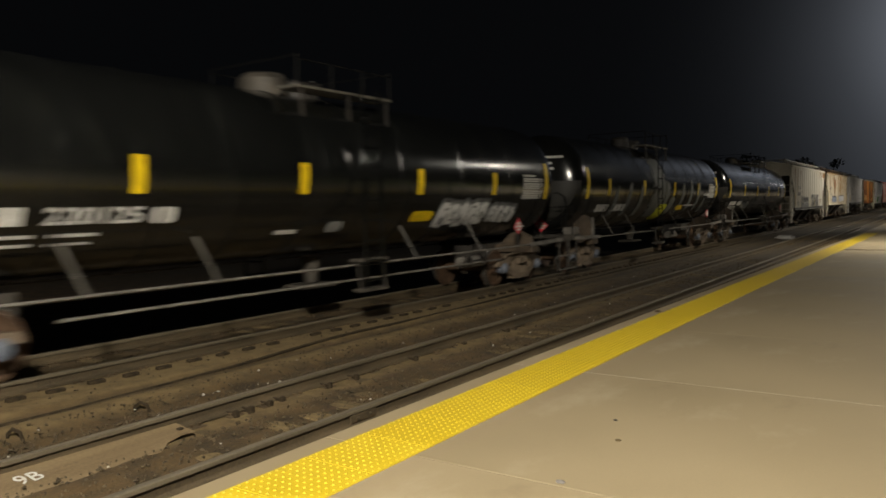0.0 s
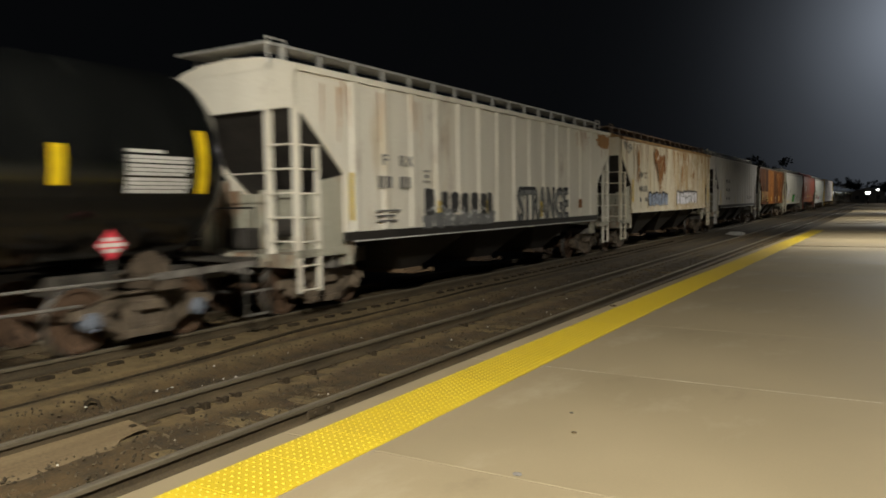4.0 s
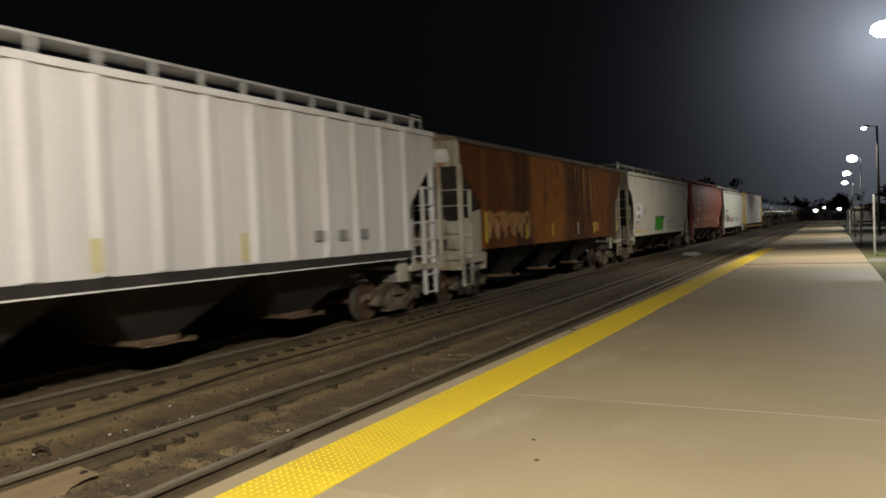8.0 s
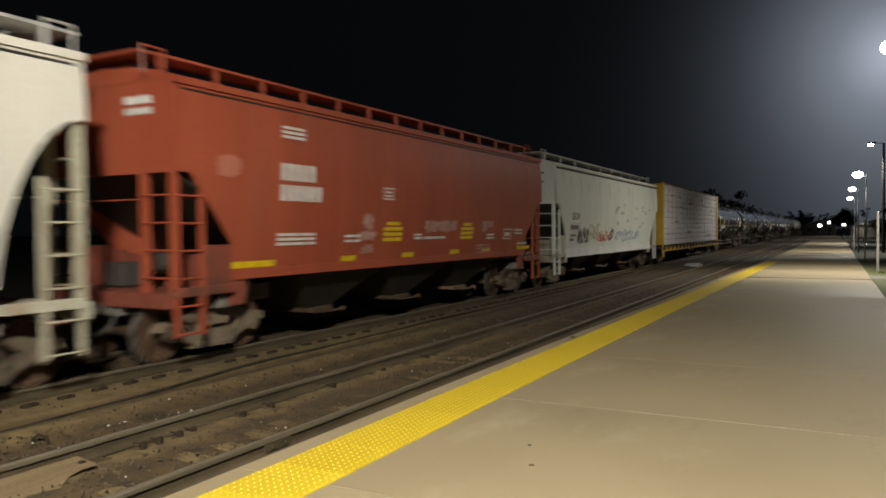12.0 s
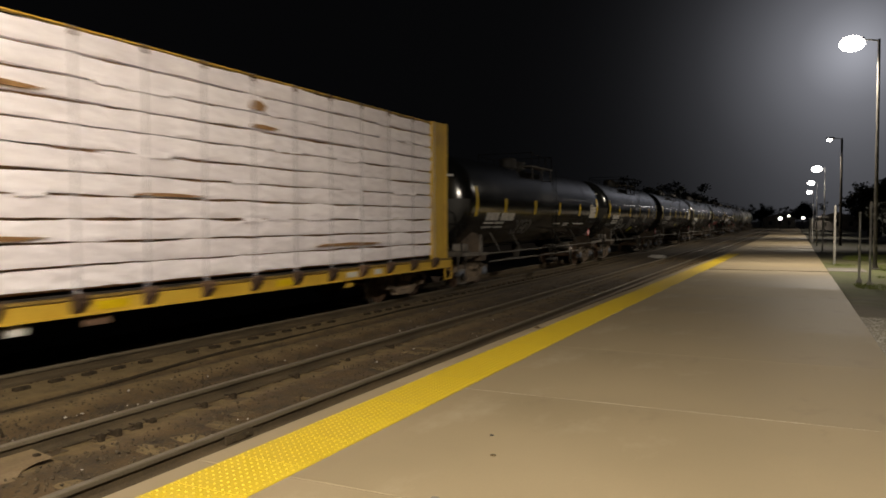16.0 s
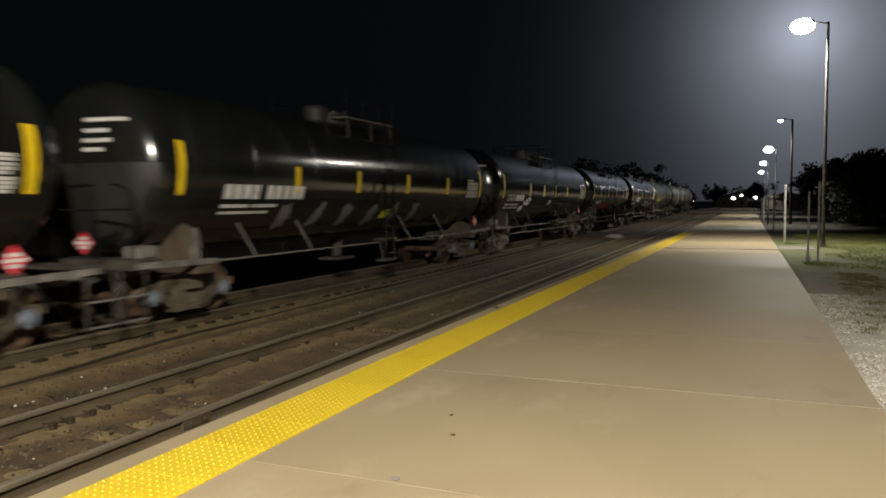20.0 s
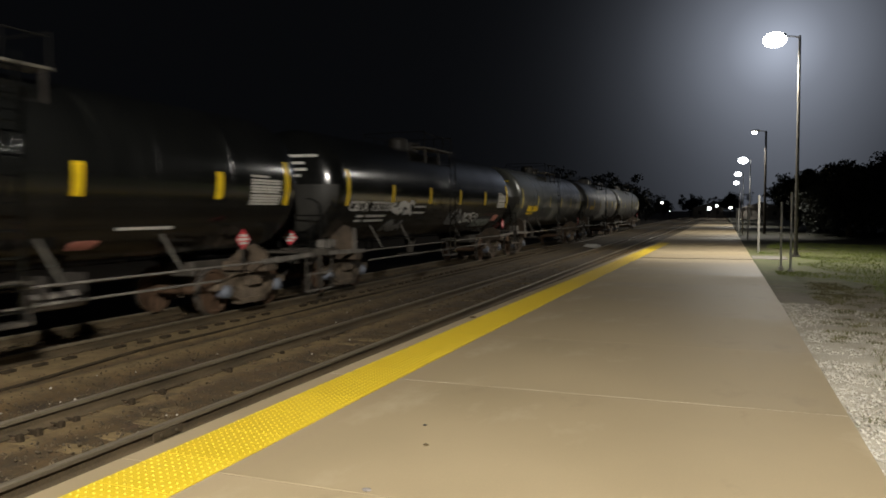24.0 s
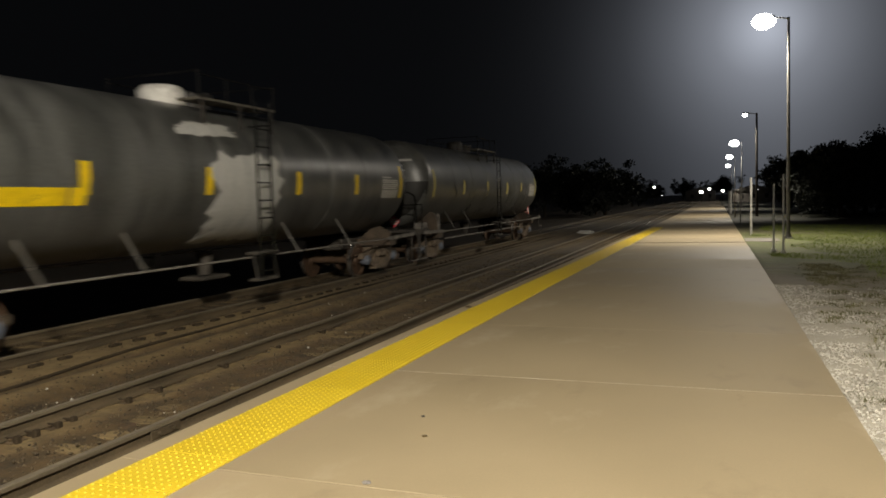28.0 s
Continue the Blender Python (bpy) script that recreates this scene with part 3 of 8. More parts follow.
def build_platform():
    bm = bmesh.new()
    stations = [JOINTS_Y[0], 8.0, 16.0, 45.0, 75.0, 110.0, JOINTS_Y[-1]]
    prism(bm, [(y, plat_z(y) - 0.055) for y in stations] + [(stations[-1], -1.0), (stations[0], -1.0)], "x", PLAT_EDGE + 0.05, PLAT_RIGHT - 0.004)
    base = part("platform", bm, CONCRETE)
    tagged(base, "low concrete station platform with a yellow tactile edge", "platform", kind="structure")
    # paving slabs with shallow gaps between them
    def slab_mesh(x0, x1, ln, name):
        b = bmesh.new()
        box(b, x0, x1, 0.003, ln - 0.003, -0.08, 0.0, bevel=0.003)
        return mesh_of(name, b, CONCRETE)
    main = slab_mesh(STRIP_IN + 0.002, PLAT_RIGHT, 3.06, "slab")
    edge = slab_mesh(PLAT_EDGE, STRIP_OUT - 0.002, 3.06, "edge_slab")
    bed = slab_mesh(STRIP_OUT, STRIP_IN, 3.06, "strip_bed")
    plain_bed = slab_mesh(STRIP_OUT, STRIP_IN, 3.06, "edge_slab")
    for m in (bed,):
        for v in m.vertices:
            v.co.z -= 0.012
    seal = bmesh.new()
    box(seal, PLAT_EDGE + 0.02, PLAT_RIGHT - 0.01, -0.007, 0.007, -0.03, 0.0015)
    seal = mesh_of("joint_strip", seal, JOINT)
    crack = bmesh.new()
    box(crack, PLAT_EDGE + 0.02, PLAT_RIGHT - 0.01, -0.0045, 0.0045, -0.03, -0.003)
    crack = mesh_of("joint_strip", crack, CRACK)
    tilt = random.Random(5)
    for y in JOINTS_Y[:-1]:
        z, fall = plat_z(y), math.atan2(plat_z(y + 3.06) - plat_z(y), 3.06)
        bits = [part("slab", main, None, base), part("edge_slab", edge, None, base)]
        if y < 46:
            bits.append(part("strip_bed", bed, None, base))
        else:
            bits.append(part("edge_slab", plain_bed, None, base))
        if abs(y - 7.24) < 0.1 or abs(y - 22.54) < 0.1:
            bits.append(part("joint_strip", seal, None, base, "pale sealed joint"))
        else:
            bits.append(part("joint_strip", crack, None, base, "dark dirt-filled joint"))
        for ob in bits:
            ob.location = (0, y, z)
            ob.rotation_euler = (fall, 0, 0)
        if y > 8:
            bits[0].rotation_euler.x += radians(tilt.uniform(-0.18, 0.18) if y < 12 else tilt.uniform(-0.42, 0.42))
    # tactile tiles
    W = STRIP_IN - STRIP_OUT
    b = bmesh.new()
    box(b, 0.001, W - 0.001, 0.001, W - 0.001, -0.012, 0.004, bevel=0.002)
    plain_tile = mesh_of("tactile_tile", b.copy(), TACTILE)
    step = W / 10
    for i in range(10):
        for j in range(10):
            cx, cy = (i + 0.5) * step, (j + 0.5) * step
            lo = [b.verts.new((cx + 0.0125 * math.cos(k * 1.0472), cy + 0.0125 * math.sin(k * 1.0472), 0.004)) for k in range(6)]
            hi = [b.verts.new((cx + 0.0075 * math.cos(k * 1.0472), cy + 0.0075 * math.sin(k * 1.0472), 0.0095)) for k in range(6)]
            b.faces.new(hi).material_index = 1
            for k in range(6):
                b.faces.new((lo[k], lo[(k + 1) % 6], hi[(k + 1) % 6], hi[k]))
    domed = mesh_of("tactile_tile", b, [TACTILE, DOME])
    y = -8.0
    while y < 49.0:
        tile = part("tactile_tile", domed if y < 40 else plain_tile, None, base, loc=(STRIP_OUT, y, plat_z(y)))
        tile.rotation_euler = (math.atan2(plat_z(y + W) - plat_z(y), W), 0, 0)
        y += W
    return base

build_platform()

# small marks lying on the platform
def litter(x, y, r, name, label, category, mat):
    bm = bmesh.new()
    bmesh.ops.create_icosphere(bm, subdivisions=1, radius=r)
    for v in bm.verts:
        v.co.z = max(-0.001, v.co.z * 0.5 + 0.002)
        v.co.x *= 1.3
    ob = part(name, bm, mat)
    ob.location = (x, y, 0.001)
    return tagged(ob, label, category)

litter(-2.28, 5.72, 0.016, "pebble", "small dark pebble lying on the concrete platform", "pebble", MARK_BLACK)
litter(-2.07, 5.23, 0.022, "gum_spot", "dark flattened gum spot on the concrete platform", "gum", TIE)
litter(-3.93, 11.9, 0.05, "dirt_clod", "dark clod of dirt lying on the platform edge", "dirt", TIE)
litter(-2.08, 4.24, 0.03, "chipped_patch", "pale chipped patch beside the platform joint", "chip", WALL_FAR)


# ---- tracks ----
def rail_outline(cx):
    h = RAIL_Z
    half = [(0.070, -0.172), (0.070, -0.162), (0.022, -0.145), (0.009, -0.125), (0.009, -0.050), (0.037, -0.042), (0.038, -0.008), (0.028, 0.0)]
    pts = [(cx + a, h + b) for a, b in half]
    return pts + [(cx - a, h + b) for a, b in reversed(half)]


def rail(name, cx, parent, y0, y1):
    bm = bmesh.new()
    prism(bm, rail_outline(cx), "y", y0, y1)
    for f in bm.faces:
        if f.normal.z > 0.5 and f.calc_center_median().z > RAIL_Z - 0.006:
            f.material_index = 1
        elif f.calc_center_median().z > RAIL_Z - 0.045:
            f.material_index = 2
    return part(name, bm, [RAIL_SIDE, RAIL_TOP, RAIL_HEAD], parent, "worn steel rail with a polished top")


def joint_bar(cx, y, side, parent):
    bm = bmesh.new()
    s = 1 if side > 0 else -1
    xs = sorted((cx + s * 0.012, cx + s * 0.034))
    box(bm, xs[0], xs[1], y - 0.20, y + 0.20, RAIL_Z - 0.135, RAIL_Z - 0.05, bevel=0.004)
    bar = part("joint_bar", bm, RAIL_SIDE, parent, "bolted rusty joint bar")
    for k in range(2):
        b2 = bmesh.new()
        rod(b2, (cx + s * 0.034, y - 0.1 + 0.2 * k, RAIL_Z - 0.092), (cx + s * 0.062, y - 0.1 + 0.2 * k, RAIL_Z - 0.092), 0.017, 6)
        part("bolt", b2, RAIL_SIDE, bar)


def build_track(name, cx, tie_lo, tie_hi, seed, label):
    rng = random.Random(seed)
    root = tagged(empty(name, (0, 0, 0)), label, "railway track", kind="structure")
    rail("rail", cx + HALF_GAUGE, root, -420, 700)
    rail("rail", cx - HALF_GAUGE, root, -420, 700)
    bm = bmesh.new()
    box(bm, -1.30, 1.30, -0.115, 0.115, -0.18, 0.0, bevel=0.014)
    tie = mesh_of("tie", bm, TIE)
    bm = bmesh.new()
    for s in (-1, 1):
        x = s * HALF_GAUGE
        box(bm, x - 0.17, x + 0.17, -0.095, 0.095, 0.0, 0.012, bevel=0.003)
        for dx, dy in ((-0.10, 0.05), (0.10, -0.05), (0.10, 0.05), (-0.10, -0.05)):
            box(bm, x + dx - 0.010, x + dx + 0.010, dy - 0.010, dy + 0.010, 0.012, 0.030)
            box(bm, x + dx - 0.017, x + dx + 0.017, dy - 0.014, dy + 0.014, 0.030, 0.040)
    plate = mesh_of("tie_plate", bm, PLATE)
    y = tie_lo
    while y < tie_hi:
        dy, rot = rng.uniform(-0.03, 0.03), rng.uniform(-0.012, 0.012)
        t = part("tie", tie, None, root, loc=(cx + rng.uniform(-0.05, 0.05), y + dy, RAIL_Z - 0.185 + rng.uniform(-0.006, 0.004)))
        t.rotation_euler = (0, 0, rot)
        part("tie_plate", plate, None, root, loc=(cx, y + dy, RAIL_Z - 0.186))
        y += 0.485
    return root

NEAR = build_track("track_near", NEAR_TRACK, 0.3, 46, 3, "weathered near track with rusty rails in muddy ballast")
joint_bar(NEAR_TRACK + HALF_GAUGE, 5.64, 1, NEAR)
FAR = build_track("track_far", TRAIN_TRACK, 0.3, 46, 4, "weathered far track that the freight train runs on")

# rail anchors clipped under the near track's far rail
bm = bmesh.new()
box(bm, -0.09, 0.09, -0.012, 0.012, -0.02, 0.05, bevel=0.004)
box(bm, 0.05, 0.11, -0.035, 0.035, -0.01, 0.075, bevel=0.012)
ANCHOR = mesh_of("rail_anchor", bm, ANCHOR_DIRT)
for y in (4.45, 5.15, 5.36, 5.63, 5.82, 6.6, 7.1, 8.4, 9.7, 11.1):
    part("rail_anchor", ANCHOR, None, NEAR, loc=(NEAR_TRACK - HALF_GAUGE + 0.09, y, RAIL_Z - 0.19))
# short dark bars at tie spacing, put in for the dark dashes beside the far track
bm = bmesh.new()
box(bm, -0.045, 0.045, -0.11, 0.11, -0.03, 0.040, bevel=0.008)
DASH_BAR = mesh_of("rail_anchor", bm, ANCHOR_DIRT)
rc = random.Random(21)
for k in range(70):
    if rc.random() < 0.92:
        a = part("rail_anchor", DASH_BAR, None, FAR, loc=(-9.14 + rc.uniform(-0.02, 0.02), 2.21 + 0.507 * k + rc.uniform(-0.02, 0.02), -0.392))
        a.rotation_euler = (0, 0, rc.uniform(-0.12, 0.12))

# a dark half-buried tube, added in place of a shadow line beside the far track
def build_dark_line():
    bm = bmesh.new()
    pts = []
    for k in range(90):
        y = -2 + 0.5 * k
        x = float(np.interp(y, [-2, 4, 6, 8, 10, 13, 45], [-8.36, -8.38, -8.45, -8.55, -8.63, -8.69, -8.76]))
        pts.append((x + 0.012 * math.sin(y * 1.9), y, ground_height(x) + 0.012 + 0.016 * math.sin(y * 0.83 + 0.6)))
    chain(bm, pts, 0.026, 8)
    ob = smooth(part("cable", bm, ANCHOR_DIRT))
    return tagged(ob, "black cable half buried in dust beside the track", "cable")

build_dark_line()

# two spare anchor hoops stick out of the dust between the tracks
def anchor_hoop(x, y, turn):
    bm = bmesh.new()
    chain(bm, [(-0.09, 0, -0.04), (-0.085, 0, 0.06), (-0.03, 0, 0.11), (0.05, 0, 0.08), (0.09, 0, -0.04)], 0.018, 7)
    ob = smooth(part("anchor_hoop", bm, ANCHOR_DIRT))
    ob.location, ob.rotation_euler = (x, y, ground_height(x) - 0.01), (0, 0, turn)
    return tagged(ob, "bent dark rail anchor half buried in the dust", "rail anchor", "spare anchors")

anchor_hoop(-7.82, 3.61, 0.5)
anchor_hoop(-7.71, 4.97, 0.7)

# a long weathered timber lies against the far rail of the near track, with a chalk mark
def build_timber():
    rt = random.Random(4)
    bm = bmesh.new()
    n = 26
    rows = []
    for k in range(n + 1):
        y = -2.6 + 4.4 * k / n
        ragged = rt.uniform(-0.035, 0.02)
        end = 0.10 * max(0, k - n + 3)
        rows.append([bm.verts.new(p) for p in ((-0.27, y, -0.16), (-0.27, y, 0.0), (0.10, y, rt.uniform(-0.004, 0.004)), (0.27 + ragged - end, y, -0.008), (0.28 + ragged - end, y, -0.16))])
    for p, q in zip(rows, rows[1:]):
        for a in range(4):
            bm.faces.new((p[a], p[a + 1], q[a + 1], q[a]))
    bm.faces.new(rows[0])
    bm.faces.new(rows[-1][::-1])
    bmesh.ops.recalc_face_normals(bm, faces=bm.faces)
    t = part("timber_plank", bm, surf("plank_wood", (0.11, 0.075, 0.036), (0.21, 0.152, 0.080), (0.75, 0.9), 0, 1.2, 30, 0.4, streak=(5, 0.4, 3), second=[((0.10, 0.06, 0.03), 0.10, 4, (3, 0.5, 1))]))
    t.location = (NEAR_TRACK - HALF_GAUGE + 0.22, 2.72, RAIL_Z - 0.135)
    t.rotation_euler = (0, radians(7), 0)
    tagged(t, "long tan timber plank lying against the rail, chalk-marked 9B", "plank")
    bm = lettering("9B", 0.25, lambda u, v, w: (0.09 - v, 0.13 + u * 0.8, 0.003 + w), 0.002)
    part("chalk_mark", bm, MARK_WHITE, t, "white chalk figures")
    return t

build_timber()

# stones
rng = np.random.default_rng(8)
def field(n, x0, x1, y0, y1, lift=0.0):
    xs = rng.uniform(x0, x1, n)
    ys = y0 + (y1 - y0) * rng.uniform(0, 1, n) ** 1.6
    return [(x, y, ground_height(x) + lift + 0.02 * rng.normal()) for x, y in zip(xs, ys)]

scatter("ballast_stones", field(8000, -8.0, -6.6, 1.5, 32, 0.002) + field(1500, -9.3, -8.0, 1.5, 34, -0.012) + field(6000, -6.1, -5.1, 1.5, 30, 0.002) + field(900, -4.9, -4.1, 1.5, 25) + field(1500, -10.9, -9.6, 2, 30), (0.009, 0.024), STONE, "loose brown ballast stones between the rails", "ballast", 1)
scatter("pale_stones", field(70, -8.2, -6.8, 2, 22, 0.006) + field(30, -6.1, -5.2, 2, 18, 0.006), (0.010, 0.024), GRAVEL, "scattered pale stones in the ballast", "stones", 2)
scatter("verge_gravel", [(x, y, ground_height(x, y) + 0.004) for x, y in zip(1.14 + np.abs(rng.normal(0, 1.1, 16000)), 2.5 + 14 * rng.uniform(0, 1, 16000) ** 1.9)], (0.006, 0.020), GRAVEL, "loose white gravel along the platform edge", "gravel", 5)

# grass on the verge
def grass(name, spots, h, label, mat):
    rg = np.random.default_rng(12)
    vs, fs = [], []
    for x, y, z in spots:
        a, hh, w = rg.uniform(0, 6.28), rg.uniform(h[0], h[1]), rg.uniform(0.004, 0.009)
        dx, dy = math.cos(a), math.sin(a)
        lean = rg.uniform(0.1, 0.8) * hh
        k = len(vs)
        vs += [(x - dy * w, y + dx * w, z), (x + dy * w, y - dx * w, z), (x + dx * lean * 0.4 + dy * w * 0.7, y + dy * lean * 0.4 - dx * w * 0.7, z + hh * 0.6), (x + dx * lean, y + dy * lean, z + hh)]
        fs += [(k, k + 1, k + 2), (k, k + 2, k + 3)]
    me = bpy.data.meshes.new(name)
    me.from_pydata(vs, [], fs)
    me.materials.append(mat)
    return tagged(new(name, me), label, "grass", kind="stuff")

spots = []
for k in range(170):
    cy = 7 + 15 * rng.uniform(0, 1) ** 0.7
    cx = 1.30 + abs(rng.normal(0, 1.0)) + 0.06 * (cy - 8)
    wide = 0.03 + 0.13 * rng.uniform(0, 1) ** 2
    for _ in range(int(700 * wide)):
        x, y = cx + rng.normal(0, wide), cy + rng.normal(0, wide)
        if x > 1.18:
            spots.append((x, y, ground_height(x, y) - 0.01))
grass("weed_tufts", spots, (0.02, 0.07), "sparse weed tufts growing in the gravel verge", WEED)
spots = []
for x, y in zip(1.6 + 13 * rng.uniform(0, 1, 60000) ** 1.3, 16.5 + 38 * rng.uniform(0, 1, 60000) ** 1.3):
    if noise.noise(Vector((x * 0.5, y * 0.3, 0))) + 0.25 * (x - 3.4) + 0.12 * min(0.0, y - 21.0) > -0.05:
        spots.append((x, y, ground_height(x, y) - 0.01))
grass("lawn", spots, (0.04, 0.10), "rough mown green lawn beside the platform", GRASS)


# ---- lamps ----
def lamp_post(x, y, lit, height=LAMP_HIGH, timber=False, cone=172, lens=1.0, aim=(-3.0, 0.0), steel=None, blend=1.0):
    steel = steel or GALV
    root = tagged(empty("street_lamp", (x, y, ground_height(max(x, 1.0), y))), "dark timber lamp pole with a lit flood head" if timber else "tall grey metal lamp post with a lit flood head", "street lamp", "platform lamps")
    g = root.location.z
    H = height - g
    bm = bmesh.new()
    rod(bm, (0, 0, 0.0), (0, 0, H), 0.13 if timber else 0.085, 12, 0.09 if timber else 0.055)
    smooth(part("pole", bm, POLE_WOOD if timber else steel, root))
    bm = bmesh.new()
    box(bm, -0.18, 0.18, -0.18, 0.18, 0, 0.05, bevel=0.01)
    rod(bm, (0, 0, 0.05), (0, 0, 0.22), 0.12, 12, 0.10)
    for sx in (-1, 1):
        for sy in (-1, 1):
            rod(bm, (sx * 0.13, sy * 0.13, 0.05), (sx * 0.13, sy * 0.13, 0.1), 0.02, 6)
    part("base_plate", bm, POLE_WOOD if timber else steel, root)
    bm = bmesh.new()
    chain(bm, [(0, 0, H - 0.08), (-0.3, 0, H + 0.0), (-0.62, 0, H + 0.02)], 0.032, 8)
    part("arm", bm, GALV, root)
    bm = bmesh.new()
    box(bm, -1.25, -0.54, -0.2, 0.2, H - 0.03, H + 0.13, bevel=0.05)
    part("lamp_head", bm, GALV, root)
    # glowing ellipsoid larger than a real lens, shaped to the lamp's glare
    bm = bmesh.new()
    bmesh.ops.create_uvsphere(bm, u_segments=20, v_segments=10, radius=1.0)
    for v in bm.verts:
        v.co = Vector((-1.0 + 0.50 * lens * v.co.x, 0.40 * lens * v.co.y, H - 0.10 + 0.34 * lens * v.co.z))
    smooth(part("lens", bm, LAMP_GLOW, root, "glowing white domed lens"))
    if lit:
        ld = bpy.data.lights.new("lamp_light", "SPOT")
        ld.energy, ld.color, ld.spot_size, ld.spot_blend, ld.shadow_soft_size = LAMP_WATTS * lit, LAMP_COLOUR, radians(cone), blend, 0.40
        lo = new("lamp_light", ld)
        lo.parent = root
        lo.matrix_local = look((-1.0, 0, H - 0.55 if lens < 1.1 else H - 0.70), (aim[0], aim[1], 0))
    return root

for x, y, lit, high, cone, lens in ((3.0, -3.5, 1.12, 9.05, 178, 1.0), (3.0, 36.0, 0.46, 9.4, 166, 1.0), (3.5, 75.0, 0.32, 9.15, 140, 0.48), (3.35, 115.0, 0.30, 9.05, 140, 1.35), (3.3, 158.0, 0.26, 9.05, 140, 1.3), (3.6, 208.0, 0.26, 9.05, 140, 1.3)):
    lamp_post(x, y, lit, high, timber=y == 75.0, cone=cone, lens=lens, aim={-3.5: (-3.24, 0.0), 36.0: (-1.4, -0.3)}.get(y, (-5.5, 0.0)), steel=POLE_BACKLIT if y == 36.0 else None, blend={-3.5: 0.5, 36.0: 1.0}.get(y, 0.35))

# paired sign posts beside the platform
def post_pair(x, y):
    root = tagged(empty("sign_frame", (x, y, ground_height(x, y))), "pair of tall thin galvanised posts without a sign", "sign posts")
    for dx, dy, h in ((-0.10, 0.5, 2.25), (0.12, -0.5, 2.55)):
        bm = bmesh.new()
        rod(bm, (dx, dy, 0.0), (dx, dy, h), 0.036, 10)
        smooth(part("post", bm, GALV, root))
        bm = bmesh.new()
        rod(bm, (dx, dy, 0.0), (dx, dy, 0.09), 0.10, 10, 0.07)
        part("foot", bm, PALE_METAL, root)
    return root

post_pair(1.93, 26.6)

def bollard(x, y, h, r):
    root = tagged(empty("post", (x, y, ground_height(max(x, 1.15), y))), "pale painted round post beside the platform", "post", "platform posts")
    bm = bmesh.new()
    rod(bm, (0, 0, 0), (0, 0, h), r, 12, r * 0.95)
    smooth(part("shaft", bm, PALE_METAL, root))
    bm = bmesh.new()
    bmesh.ops.create_uvsphere(bm, u_segments=12, v_segments=6, radius=r * 0.97)
    for v in bm.verts:
        v.co.z = max(v.co.z, 0) * 0.6 + h - 0.002
    smooth(part("cap", bm, PALE_METAL, root))
    return root

for x, y, h in ((1.60, 39.0, 2.75), (1.62, 58, 2.6), (1.5, 70, 2.5), (1.4, 84, 2.4), (1.3, 90, 2.4), (1.3, 96, 2.4)):
    bollard(x, y, h, 0.055)

bm = bmesh.new()
box(bm, -0.7, 0.7, -1.1, 1.1, -0.1, 0.03, bevel=0.02)
pad = part("concrete_pad", bm, WALL_FAR)
pad.location = (1.85, 34.3, ground_height(1.85, 34.3) - 0.005)
tagged(pad, "small pale concrete pad in the grass verge", "concrete pad")
bm = bmesh.new()
box(bm, -0.45, 0.45, -0.7, 0.7, 0, 0.13, bevel=0.02)
box(bm, -0.35, 0.35, -0.3, 0.3, 0.13, 0.20, bevel=0.02)
sw = part("track_box", bm, PALE_METAL)
sw.location = (-7.8, 47.0, -0.49)
tagged(sw, "low pale metal box on the ballast between the tracks", "track box")


# ---- distance: lamps, trees, sheds ----
def far_lamp(x, y, z, r):
    root = tagged(empty("far_street_lamp", (x, y, ground_height(x, y))), "far street lamp glowing white in the dark", "street lamp", "far lamps")
    g = root.location.z
    bm = bmesh.new()
    rod(bm, (0, 0, 0), (0, 0, z - g), 0.09, 8, 0.06)
    part("pole", bm, POLE_WOOD, root)
    bm = bmesh.new()
    bmesh.ops.create_uvsphere(bm, u_segments=10, v_segments=6, radius=r)
    for v in bm.verts:
        v.co.z = v.co.z * 0.7 + z - g
    smooth(part("lens", bm, FAR_GLOW, root))
    return root

for dx, dz, y, r in ((-0.0192, 0.0027, 210, 0.55), (-0.0769, 0.0104, 180, 0.32), (0.1190, 0.0100, 150, 0.25), (-0.0097, 0.0060, 230, 0.4), (0.0465, 0.0042, 190, 0.28), (0.0064, 0.0034, 240, 0.5), (-0.0971, -0.0074, 190, 0.14), (-0.0671, -0.0009, 210, 0.12), (0.1908, -0.0078, 140, 0.34)):
    far_lamp(dx * y, y, 1.8 + dz * y, r)


